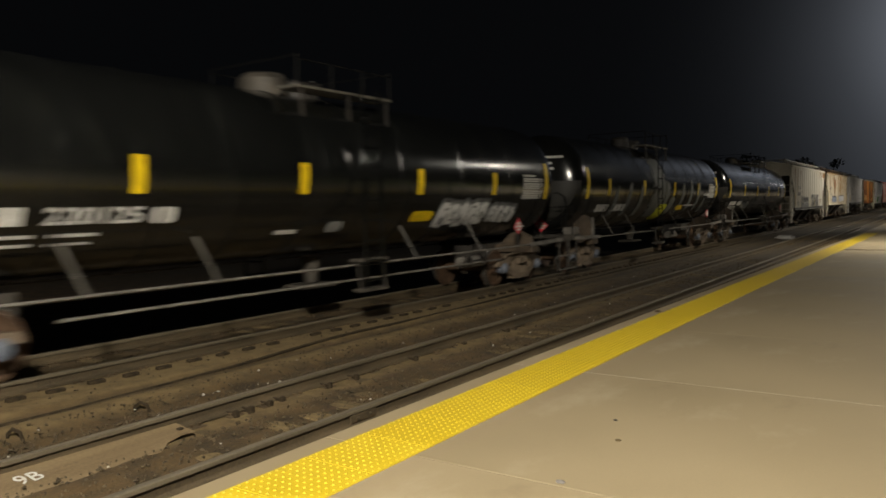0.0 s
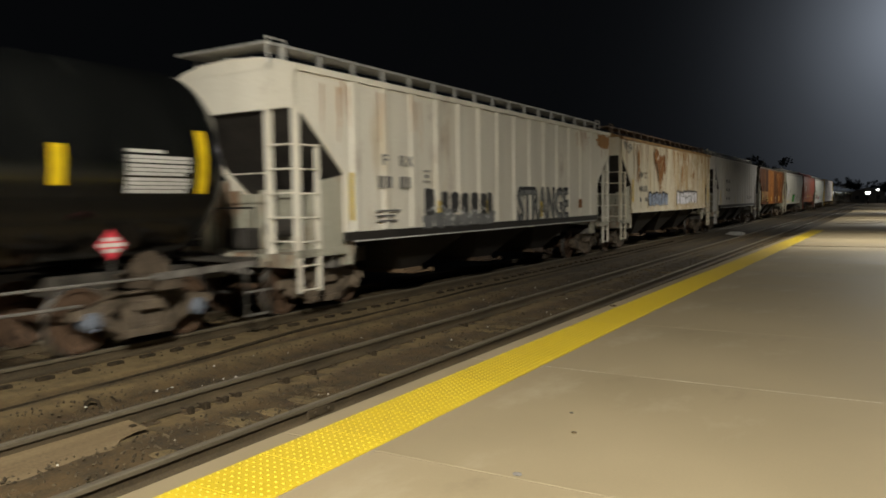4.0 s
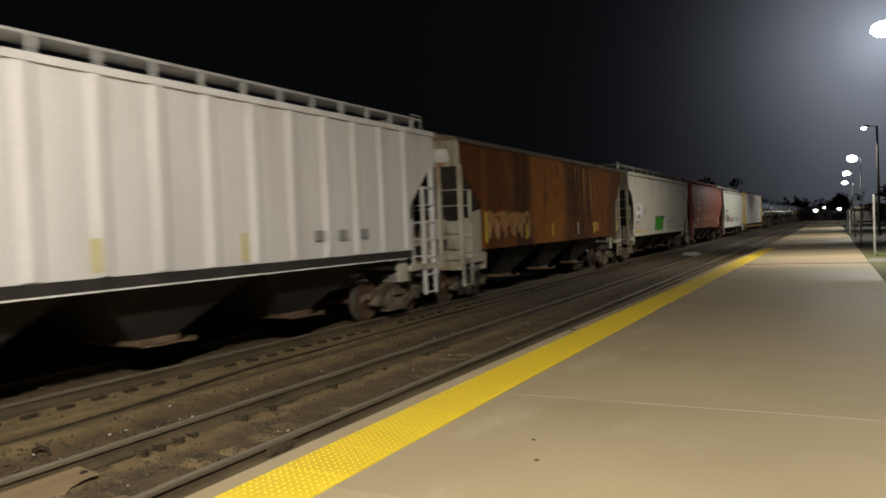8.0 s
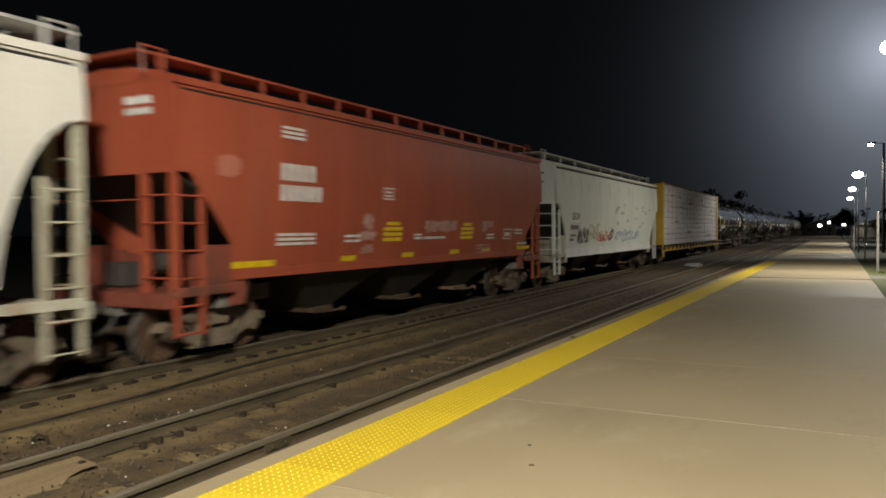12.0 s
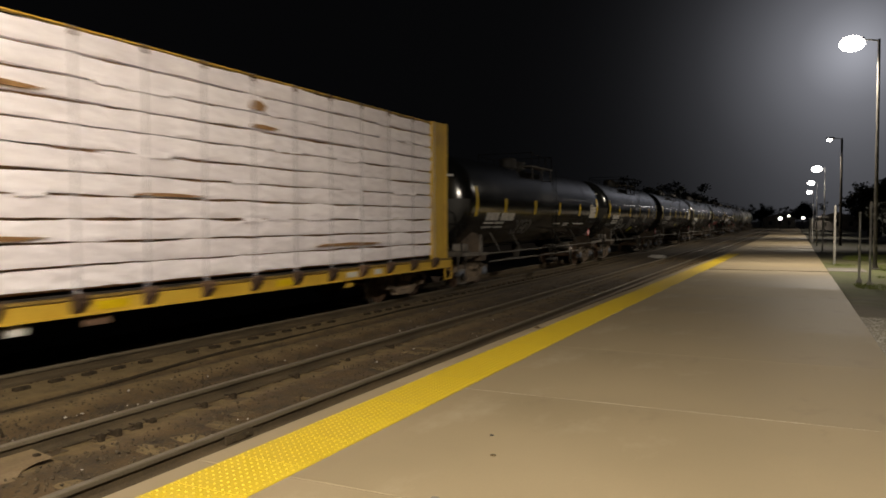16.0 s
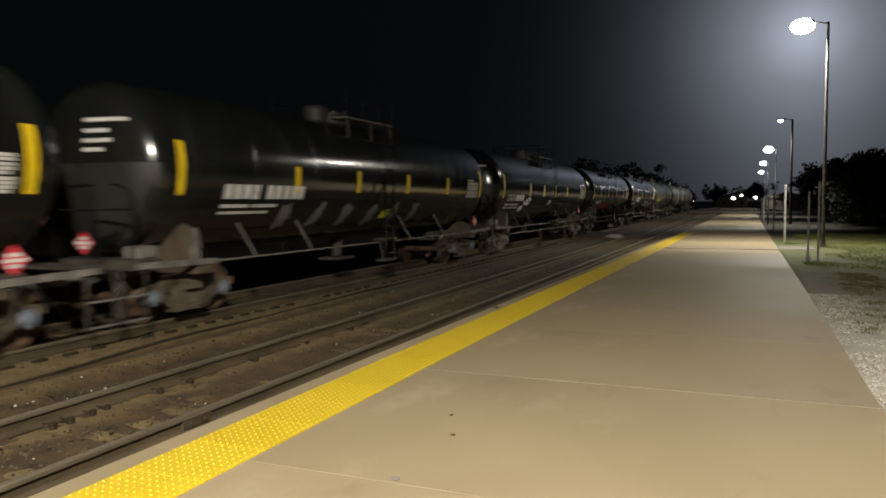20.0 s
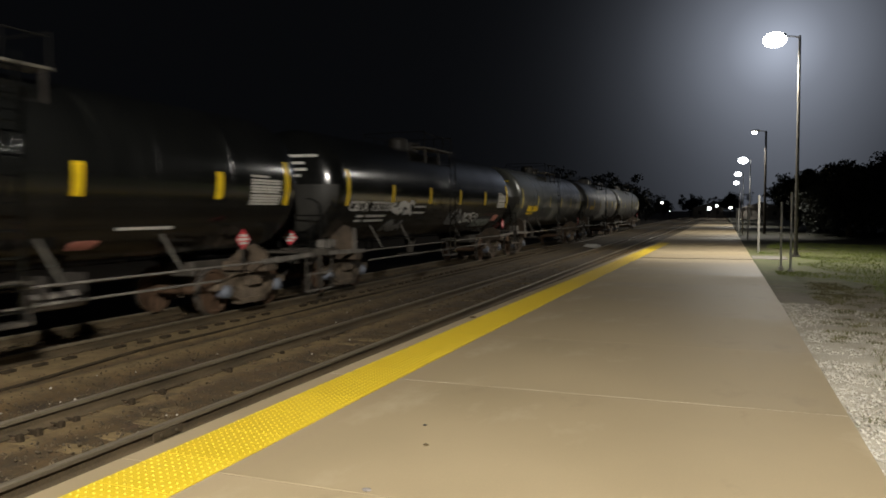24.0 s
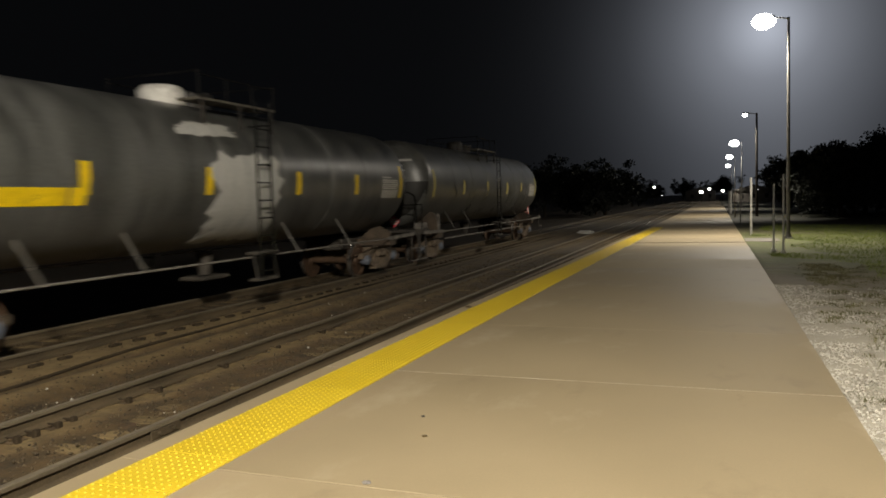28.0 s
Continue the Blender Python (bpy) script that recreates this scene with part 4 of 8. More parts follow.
def tree(x, y, height, spread, seed, group="far trees"):
    rg = random.Random(seed)
    root = tagged(empty("tree", (x, y, ground_height(x, y))), "dark leafy tree in night shadow", "tree", group)
    bm = bmesh.new()
    rod(bm, (0, 0, 0), (0.1, 0, height * 0.5), 0.28, 9, 0.16)
    limbs = []
    for k in range(9):
        a = rg.uniform(0, 6.28)
        z0 = height * rg.uniform(0.25, 0.5)
        p = Vector((math.cos(a) * spread * rg.uniform(0.5, 0.9), math.sin(a) * spread * rg.uniform(0.5, 0.9), height * rg.uniform(0.55, 0.9)))
        rod(bm, (0.08, 0, z0), p, 0.10, 6, 0.03)
        limbs.append(p)
    part("trunk", bm, BARK, root)
    vs, fs = [], []
    tips = [p * rg.uniform(0.5, 1.08) for p in limbs for _ in range(7)]
    for k in range(190):
        base = rg.choice(tips)
        c = Vector((base.x + rg.gauss(0, spread * 0.20), base.y + rg.gauss(0, spread * 0.20), max(height * 0.16, base.z + rg.gauss(0, height * 0.10))))
        rad = rg.uniform(0.5, 1.1)
        for _ in range(46):
            d = Vector((rg.gauss(0, 1), rg.gauss(0, 1), rg.gauss(0, 0.8))).normalized() * rad * rg.uniform(0.3, 1.1)
            q = c + d
            u = Vector((rg.gauss(0, 1), rg.gauss(0, 1), rg.gauss(0, 1))).normalized() * rg.uniform(0.14, 0.24)
            w = u.cross(Vector((rg.gauss(0, 1), rg.gauss(0, 1), rg.gauss(0, 1)))).normalized() * 0.12
            i = len(vs)
            vs += [q - u, q + w, q + u, q - w]
            fs.append((i, i + 1, i + 2, i + 3))
    me = bpy.data.meshes.new("crown")
    me.from_pydata([tuple(v) for v in vs], [], fs)
    me.materials.append(LEAF)
    part("crown", me, None, root)
    return root

TREES = [tree(18, 92, 7.5, 4.4, 1), tree(-24, 108, 8.0, 4.4, 2), tree(25, 78, 9.0, 4.8, 3), tree(34, 72, 11.0, 5.4, 6)]
rg = random.Random(77)
# the wood beside the lawn, higher further off the platform
for k in range(34):
    u = 0.10 + 0.55 * (k / 33) ** 1.25
    y = rg.uniform(74, 104)
    kind = 0 if u < 0.15 else (0, 2)[k % 2] if u < 0.22 else (2, 3)[k % 2]
    copy_thing(TREES[kind], pose(u * y, y, -0.5 - rg.uniform(0, 1.0), 0, 0, rg.uniform(0, 360)))
# trees beyond the train
for x, y in ((-14.5, 104), (-17, 112), (-20, 118), (-27, 150), (-31, 168), (-42, 120), (-38, 160), (-20, 190), (-30, 210), (-52, 100), (-60, 130), (-48, 78), (-62, 84)):
    copy_thing(TREES[1 if y < 120 else 2 + int(y) % 2], pose(x, y, -1.9, 0, 0, rg.uniform(0, 360)))
for k in range(16):
    copy_thing(TREES[k % 4], pose(-70 + 11 * k + rg.uniform(-4, 4), 300 + rg.uniform(-20, 30), -0.6, 0, 0, rg.uniform(0, 360)))


def shed(x, y, w, d, h, label):
    root = tagged(empty("far_shed", (x, y, ground_height(x, y))), label, "building")
    bm = bmesh.new()
    box(bm, -w / 2, w / 2, -d / 2, d / 2, 0, h)
    part("wall", bm, WALL_FAR, root)
    bm = bmesh.new()
    prism(bm, [(-w / 2 - 0.4, h), (w / 2 + 0.4, h), (0, h + w * 0.16)], "y", -d / 2 - 0.3, d / 2 + 0.3)
    part("roof", bm, WALL_FAR, root)
    for k in range(3):
        bm = bmesh.new()
        box(bm, -w / 2 + w * (k + 0.6) / 3.4, -w / 2 + w * (k + 0.6) / 3.4 + 0.9, -d / 2 - 0.05, -d / 2 + 0.02, 1.0, 2.1)
        part("window", bm, UNDER_BLACK, root)
    return root

shed(-5.0, 250, 9, 8, 3.0, "low far shed in lamp light beyond the platform")
shed(9.0, 215, 10, 8, 3.0, "low far station shed under a lamp")

# ---- freight train ----
WHEEL_R = 0.457
MOVERS, WHEELS = [], []
TRUCK = {}

def truck_meshes():
    # wheelset round the x axis
    bm = bmesh.new()
    prof = [(0.0, 0.09), (0.66, 0.09), (0.665, 0.16), (0.69, 0.17), (0.695, 0.36), (0.672, 0.40), (0.672, 0.485), (0.70, 0.487), (0.712, WHEEL_R), (0.80, WHEEL_R - 0.004), (0.805, 0.40), (0.765, 0.37), (0.755, 0.18), (0.79, 0.16), (0.80, 0.085), (1.06, 0.08), (1.06, 0.0)]
    rings = [(-y, r) for y, r in reversed(prof[1:])] + [(y, r) for y, r in prof[1:]]
    lathe_y(bm, rings, 36)
    for v in bm.verts:
        v.co = Vector((v.co.y, -v.co.x, v.co.z))
    for f in bm.faces:
        c = f.calc_center_median()
        if 0.70 < abs(c.x) < 0.803 and math.hypot(c.y, c.z) > WHEEL_R - 0.03:
            f.material_index = 1
    bmesh.ops.recalc_face_normals(bm, faces=bm.faces)
    TRUCK["wheelset"] = smooth(mesh_of("wheelset", bm, [WHEEL_STEEL, TREAD]), 40)
    # cast side frame
    bm = bmesh.new()
    top = [(-1.17, 0.50), (-1.15, 0.63), (-0.82, 0.67), (-0.45, 0.80), (0.45, 0.80), (0.82, 0.67), (1.15, 0.63), (1.17, 0.50), (1.02, 0.50), (0.98, 0.55), (0.80, 0.55), (0.76, 0.50), (0.62, 0.50), (0.42, 0.66), (-0.42, 0.66), (-0.62, 0.50), (-0.76, 0.50), (-0.80, 0.55), (-0.98, 0.55), (-1.02, 0.50)]
    prism(bm, top, "x", 0.93, 1.07)
    for s in (-1, 1):
        prism(bm, [(s * 0.62, 0.56), (s * 0.76, 0.50), (s * 0.74, 0.38), (s * 0.40, 0.20), (s * 0.26, 0.24), (s * 0.56, 0.46)], "x", 0.94, 1.06)
        prism(bm, [(s * 0.26, 0.24), (s * 0.26, 0.68), (s * 0.36, 0.68), (s * 0.36, 0.24)], "x", 0.95, 1.05)
    prism(bm, [(-0.42, 0.16), (-0.42, 0.27), (0.42, 0.27), (0.42, 0.16)], "x", 0.88, 1.10)
    for y in (-0.15, 0.0, 0.15):
        rod(bm, (1.0, y, 0.27), (1.0, y, 0.52), 0.062, 8)
        for k in range(4):
            rod(bm, (1.0, y, 0.295 + 0.06 * k), (1.0, y, 0.315 + 0.06 * k), 0.075, 8)
    box(bm, 0.90, 1.16, -0.22, 0.22, 0.52, 0.66, bevel=0.02)
    bmesh.ops.recalc_face_normals(bm, faces=bm.faces)
    TRUCK["side_frame"] = mesh_of("side_frame", bm, TRUCK_DIRT)
    bm = bmesh.new()
    rod(bm, (0.93, 0, 0), (1.11, 0, 0), 0.135, 14)
    rod(bm, (1.11, 0, 0), (1.15, 0, 0), 0.085, 12, 0.06)
    for k in range(3):
        a = k * 2.094
        rod(bm, (1.11, 0.09 * math.cos(a), 0.09 * math.sin(a)), (1.135, 0.09 * math.cos(a), 0.09 * math.sin(a)), 0.02, 6)
    TRUCK["bearing"] = mesh_of("bearing", bm, TRUCK_DIRT)
    bm = bmesh.new()
    rod(bm, (0.93, 0, 0), (1.11, 0, 0), 0.135, 14)
    rod(bm, (1.11, 0, 0), (1.15, 0, 0), 0.10, 12, 0.07)
    TRUCK["bearing_pale"] = mesh_of("bearing", bm, CAP_BLUE)
    bm = bmesh.new()
    box(bm, -1.0, 1.0, -0.17, 0.17, 0.50, 0.76, bevel=0.03)
    box(bm, -0.35, 0.35, -0.28, 0.28, 0.60, 0.82, bevel=0.03)
    TRUCK["bolster"] = mesh_of("truck", bm, TRUCK_DIRT)
    bm = bmesh.new()
    for s in (-1, 1):
        box(bm, -0.85, 0.85, s * 0.36 - 0.05, s * 0.36 + 0.05, 0.30, 0.40, bevel=0.01)
        rod(bm, (0, s * 0.36, 0.38), (0, s * 0.10, 0.66), 0.03, 6)
    TRUCK["brake_beam"] = mesh_of("brake_beam", bm, UNDER_BLACK)

truck_meshes()


def add_truck(car, y, pale):
    t = part("truck", TRUCK["bolster"], None, car, "dirt-brown cast steel wheel truck", loc=(0, y, 0))
    for s in (0, 180):
        f = part("side_frame", TRUCK["side_frame"], None, t)
        f.rotation_euler = (0, 0, radians(s))
        for dy in (-0.89, 0.89):
            b = part("bearing", TRUCK["bearing_pale" if pale else "bearing"], None, t, "pale blue bearing cap" if pale else "", loc=(0, dy, WHEEL_R))
            b.rotation_euler = (0, 0, radians(s))
    part("brake_beam", TRUCK["brake_beam"], None, t)
    for dy in (-0.89, 0.89):
        w = part("wheelset", TRUCK["wheelset"], None, t, "rusty steel wheel pair with bright treads", loc=(0, dy, WHEEL_R))
        WHEELS.append((w, dy))
    return t


def add_coupler(car, y, s):
    bm = bmesh.new()
    box(bm, -0.09, 0.09, *sorted((y + s * 0.02, y + s * 0.95)), 0.78, 0.96, bevel=0.02)
    prism(bm, [(-0.16, y + s * 0.02), (0.14, y - s * 0.10), (0.20, y + s * 0.10), (0.10, y + s * 0.26), (-0.16, y + s * 0.26)], "z", 0.74, 1.00)
    part("coupler", bm, GRIME_METAL, car, "grimy cast steel coupler")
    bm = bmesh.new()
    chain(bm, [(0.30, y + s * 0.55, 0.85), (0.28, y + s * 0.40, 0.62), (0.22, y + s * 0.20, 0.45), (0.12, y + s * 0.06, 0.48)], 0.028, 6)
    part("brake_hose", bm, UNDER_BLACK, car, "black rubber brake hose")


def ladder(bm, x, y, z0, z1, half=0.21, r=0.017, along="y", step=0.36):
    for s in (-1, 1):
        a = (x, y + s * half, z0) if along == "y" else (x + s * half, y, z0)
        b = (x, y + s * half, z1) if along == "y" else (x + s * half, y, z1)
        beam(bm, a, b, 0.06, 0.02) if along == "x" else beam(bm, a, b, 0.02, 0.06)
    z = z0 + 0.10
    while z < z1:
        rod(bm, (x, y - half, z) if along == "y" else (x - half, y, z), (x, y + half, z) if along == "y" else (x + half, y, z), r, 6)
        z += step


R_T, ZC = 1.47, 2.66
HEAD_POWER = 0.76

def head_y(r):
    """How far the dished head has fallen back at a radius, as a share of its depth."""
    return 1 - max(0.0, 1 - min(1.0, r / R_T) ** (2 / HEAD_POWER)) ** (HEAD_POWER / 2)


def tank_patch(car, name, y0, y1, z0, z1, mat, label="", side=1, lift=0.006):
    """A thin curved plate on the tank's side."""
    bm = bmesh.new()
    a0, a1 = math.asin(max(-1, (z0 - ZC) / R_T)), math.asin(min(1, (z1 - ZC) / R_T))
    na, ny = max(2, int(abs(a1 - a0) / 0.12) + 1), 1
    grid = []
    for r in (R_T + 0.001, R_T + lift):
        g = []
        for i in range(na + 1):
            row = []
            for j in range(ny + 1):
                a = a0 + (a1 - a0) * i / na
                y = y0 + (y1 - y0) * j / ny
                row.append(bm.verts.new((side * r * math.cos(a), y, ZC + r * math.sin(a))))
            g.append(row)
        grid.append(g)
    lo, hi = grid
    for i in range(na):
        for j in range(ny):
            bm.faces.new((hi[i][j], hi[i][j + 1], hi[i + 1][j + 1], hi[i + 1][j]))
    for i in range(na):
        for j in (0, ny):
            bm.faces.new((lo[i][j], lo[i + 1][j], hi[i + 1][j], hi[i][j]))
    for j in range(ny):
        for i in (0, na):
            bm.faces.new((lo[i][j], lo[i][j + 1], hi[i][j + 1], hi[i][j]))
    bmesh.ops.recalc_face_normals(bm, faces=bm.faces)
    return part(name, bm, mat, car, label)


TANK_PARTS = {}
def tank_fittings():
    """Fittings alike on all tank cars, built once."""
    # manway and valve housing, centred on y = 0
    bm = bmesh.new()
    rod(bm, (0, -0.25, 4.02), (0, -0.25, 4.30), 0.42, 20)
    rod(bm, (0, -0.25, 4.30), (0, -0.25, 4.36), 0.47, 20)
    for k in range(8):
        a = k * 0.785
        rod(bm, (0.44 * math.cos(a), -0.25 + 0.44 * math.sin(a), 4.28), (0.44 * math.cos(a), -0.25 + 0.44 * math.sin(a), 4.40), 0.03, 6)
    TANK_PARTS["manway"] = mesh_of("manway", bm, UNDER_BLACK)
    bm = bmesh.new()
    lathe_y(bm, [(0, 0.0), (0, 0.33), (0.34, 0.33), (0.42, 0.27), (0.46, 0.0)], 20)
    for v in bm.verts:
        v.co = Vector((v.co.x, v.co.z - 0.95, v.co.y + 4.06))
    bmesh.ops.recalc_face_normals(bm, faces=bm.faces)
    TANK_PARTS["valve_housing"] = mesh_of("valve_housing", bm, LADDER_BLACK)
    bm = bmesh.new()
    for s in (-1, 1):
        box(bm, *sorted((s * 0.62, s * 1.12)), -1.35, 1.25, 4.10, 4.15, bevel=0.008)
        for y in (-1.2, 0.0, 1.1):
            beam(bm, (s * 1.08, y, 4.10), (s * 1.10, y, 3.55), 0.05, 0.05, 1)
    TANK_PARTS["top_platform"] = mesh_of("top_platform", bm, [BRACKET, UNDER_BLACK])
    bm = bmesh.new()
    for s in (-1, 1):
        for y in (-1.3, -0.45, 0.4, 1.2):
            rod(bm, (s * 1.1, y, 4.14), (s * 1.1, y, 4.66 if abs(y) > 1 else 4.58), 0.016, 6)
        rod(bm, (s * 1.1, -1.3, 4.58), (s * 1.1, 1.2, 4.58), 0.012, 6)
    for y in (-1.3, 1.2):
        rod(bm, (-1.1, y, 4.64), (1.1, y, 4.64), 0.012, 6)
    TANK_PARTS["railing"] = mesh_of("railing", bm, RAIL_DARK)
    bm = bmesh.new()
    ladder(bm, 1.60, 0.0, 0.62, 4.15, 0.24)
    for z in (1.0, 1.9, 2.9, 3.7):
        rod(bm, (1.60, 0.24, z), (1.45 if 1.6 < z < 3.2 else 1.1, 0.24, z), 0.018, 6)
    TANK_PARTS["ladder"] = mesh_of("ladder", bm, TANK_BLACK)
    bm = bmesh.new()
    rod(bm, (0, 0, 1.10), (0, 0, 0.62), 0.20, 12, 0.12)
    box(bm, -0.30, 0.30, -0.45, 0.45, 0.52, 0.60, bevel=0.02)
    TANK_PARTS["outlet"] = mesh_of("outlet_valve", bm, SILL_DIRT)
    bm = bmesh.new()
    box(bm, 1.36, 1.64, -0.34, 0.34, 0.52, 0.58, bevel=0.01)
    box(bm, 1.34, 1.60, -0.40, 0.40, 1.06, 1.12, bevel=0.01)
    for s in (-1, 1):
        beam(bm, (1.58, s * 0.34, 0.55), (1.50, s * 0.36, 1.10), 0.03, 0.03)
    TANK_PARTS["step"] = mesh_of("ladder_step", bm, SILL_DIRT)
    # one end, with the coupler face at y = 0
    bm = bmesh.new()
    box(bm, -0.33, 0.33, 0.55, 3.1, 0.74, 1.04, bevel=0.02)
    TANK_PARTS["stub_sill"] = mesh_of("stub_sill", bm, SILL_DIRT)
    END_BITS.clear()
    def bit(name, bm, mat, lab=""):
        END_BITS.append((name, mesh_of(name, bm, mat), lab))
    bm = bmesh.new()
    box(bm, -1.42, 1.42, 1.78, 2.18, 0.80, 1.00, bevel=0.02)
    bit("body_bolster", bm, WEB_DIRT, "brown body bolster over the truck")
    for s in (-1, 1):
        # saddle web between the bolster and the round tank, and the pale gusset at its outer edge
        bm = bmesh.new()
        prism(bm, [(s * 0.34, 0.99), (s * 1.41, 0.99), (s * 1.41, 1.38), (s * 1.30, 1.64), (s * 1.14, 1.70), (s * 0.80, 1.43)], "y", 1.70, 1.75)
        bit("saddle_web", bm, WEB_DIRT, "dirt-brown saddle web")
        bm = bmesh.new()
        prism(bm, [(1.60, 0.98), (1.80, 0.98), (1.78, 1.45), (1.72, 1.62), (1.62, 1.62)], "x", *sorted((s * 1.435, s * 1.465)))
        bit("gusset", bm, GRIME_METAL, "pale worn gusset plate")
        bm = bmesh.new()
        prism(bm, [(s * 0.34, 0.99), (s * 1.38, 0.99), (s * 1.30, 1.22), (s * 1.00, 1.36), (s * 0.72, 1.30)], "y", 1.95, 2.02)
        bit("rear_saddle_web", bm, WEB_DIRT, "low dirt-brown saddle web")
    bm = bmesh.new()
    box(bm, -1.45, 1.45, 0.30, 0.86, 1.10, 1.15, bevel=0.008)
    box(bm, -1.45, 1.45, 0.28, 0.33, 1.00, 1.12)
    TANK_PARTS["end_platform"] = mesh_of("end_platform", bm, SILL_DIRT)
    for s in (-1, 1):
        bm = bmesh.new()
        beam(bm, (s * 1.42, 0.34, 1.06), (s * 1.42, 2.3, 1.01), 0.05, 0.10)
        bit("side_sill", bm, GRIME_METAL, "worn grey end sill edge")
        bm = bmesh.new()
        chain(bm, [(s * 1.40, 0.34, 1.12), (s * 1.40, 0.34, 1.95), (s * 0.55, 0.34, 1.95), (s * 0.55, 0.34, 1.12)], 0.018, 6)
        bit("handrail", bm, RAIL_DARK, "dark end handrail")
        for z in (0.60, 0.22):
            bm = bmesh.new()
            box(bm, *sorted((s * 1.36, s * 1.46)), 0.06, 0.58, z - 0.012, z + 0.012)
            bit("sill_step", bm, GRIME_METAL, "worn sill step")
        for y in (0.07, 0.57):
            bm = bmesh.new()
            box(bm, *sorted((s * 1.40, s * 1.43)), y - 0.02, y + 0.02, 0.20, 1.06)
            bit("step_hanger", bm, SILL_DIRT)
    bm = bmesh.new()
    box(bm, 1.02, 1.36, 0.50, 0.92, 1.15, 1.36, bevel=0.03)
    bit("valve_box", bm, GRIME_METAL, "small pale valve box on the walkway")
    bm = bmesh.new()
    chain(bm, [(-0.95, 0.72, 2.32), (0.0, 0.60, 2.34), (0.80, 0.68, 2.36), (0.97, 0.74, 2.26), (1.02, 0.76, 2.05), (1.02, 0.74, 1.20)], 0.032, 8)
    bit("head_rail", bm, RAIL_DARK, "bent black pipe rail before the head")
    # hazard placards: one on the end walkway, one on each side near the rear
    bm = bmesh.new()
    prism(bm, [(0.45 + 0.20 * math.cos(k * 1.5708), 1.42 + 0.20 * math.sin(k * 1.5708)) for k in range(4)], "y", 0.264, 0.276)
    bit("placard", bm, PLACARD_RED, "red and white diamond hazard placard")
    for dz, w in ((-0.072, 0.10), (0.0, 0.17), (0.072, 0.10)):
        bm = bmesh.new()
        box(bm, 0.45 - w, 0.45 + w, 0.259, 0.263, 1.42 + dz - 0.026, 1.42 + dz + 0.026)
        bit("placard_band", bm, MARK_WHITE)
    bm = bmesh.new()
    beam(bm, (0.45, 0.295, 1.10), (0.45, 0.295, 1.55), 0.04, 0.03)
    bit("placard_bracket", bm, SILL_DIRT)
    for s in (-1, 1):
        bm = bmesh.new()
        c = Vector((s * 1.43, 2.95, 1.50))
        prism(bm, [(c.y + 0.21 * math.cos(k * 1.5708), c.z + 0.21 * math.sin(k * 1.5708)) for k in range(4)], "x", *sorted((c.x, c.x + s * 0.012)))
        bit("side_placard", bm, PLACARD_RED, "red and white diamond hazard placard")
        for dz, w in ((-0.075, 0.105), (0.0, 0.18), (0.075, 0.105)):
            bm = bmesh.new()
            box(bm, *sorted((s * 1.443, s * 1.447)), 2.95 - w, 2.95 + w, 1.50 + dz - 0.026, 1.50 + dz + 0.026)
            bit("side_placard_band", bm, MARK_WHITE)
        bm = bmesh.new()
        beam(bm, (s * 1.42, 2.95, 1.00), (s * 1.42, 2.95, 1.48), 0.03, 0.06)
        bit("side_placard_bracket", bm, LADDER_BLACK)
    # half-height shield plate over the lower part of the head
    e0, hd = 0.62, 0.66
    bm = bmesh.new()
    grid = []
    for r in np.linspace(0.08, R_T - 0.06, 9):
        row = []
        for k in range(25):
            a = math.pi + math.pi * k / 24
            y = e0 + hd * head_y(r)
            row.append((bm.verts.new((r * math.cos(a), y - 0.030, ZC + 0.05 + r * math.sin(a))), bm.verts.new((r * math.cos(a), y - 0.004, ZC + 0.05 + r * math.sin(a)))))
        grid.append(row)
    for p, q in zip(grid, grid[1:]):
        for k in range(24):
            bm.faces.new((p[k][0], p[k + 1][0], q[k + 1][0], q[k][0]))
    for row in (grid[0], grid[-1]):
        for k in range(24):
            bm.faces.new((row[k][0], row[k + 1][0], row[k + 1][1], row[k][1]))
    for k in (0, 24):
        for p, q in zip(grid, grid[1:]):
            bm.faces.new((p[k][0], q[k][0], q[k][1], p[k][1]))
    bmesh.ops.recalc_face_normals(bm, faces=bm.faces)
    END_BITS.append(("head_shield", smooth(mesh_of("head_shield", bm, HEAD_DUST), 40), "dusty half-height head shield"))


END_BITS = []
tank_fittings()


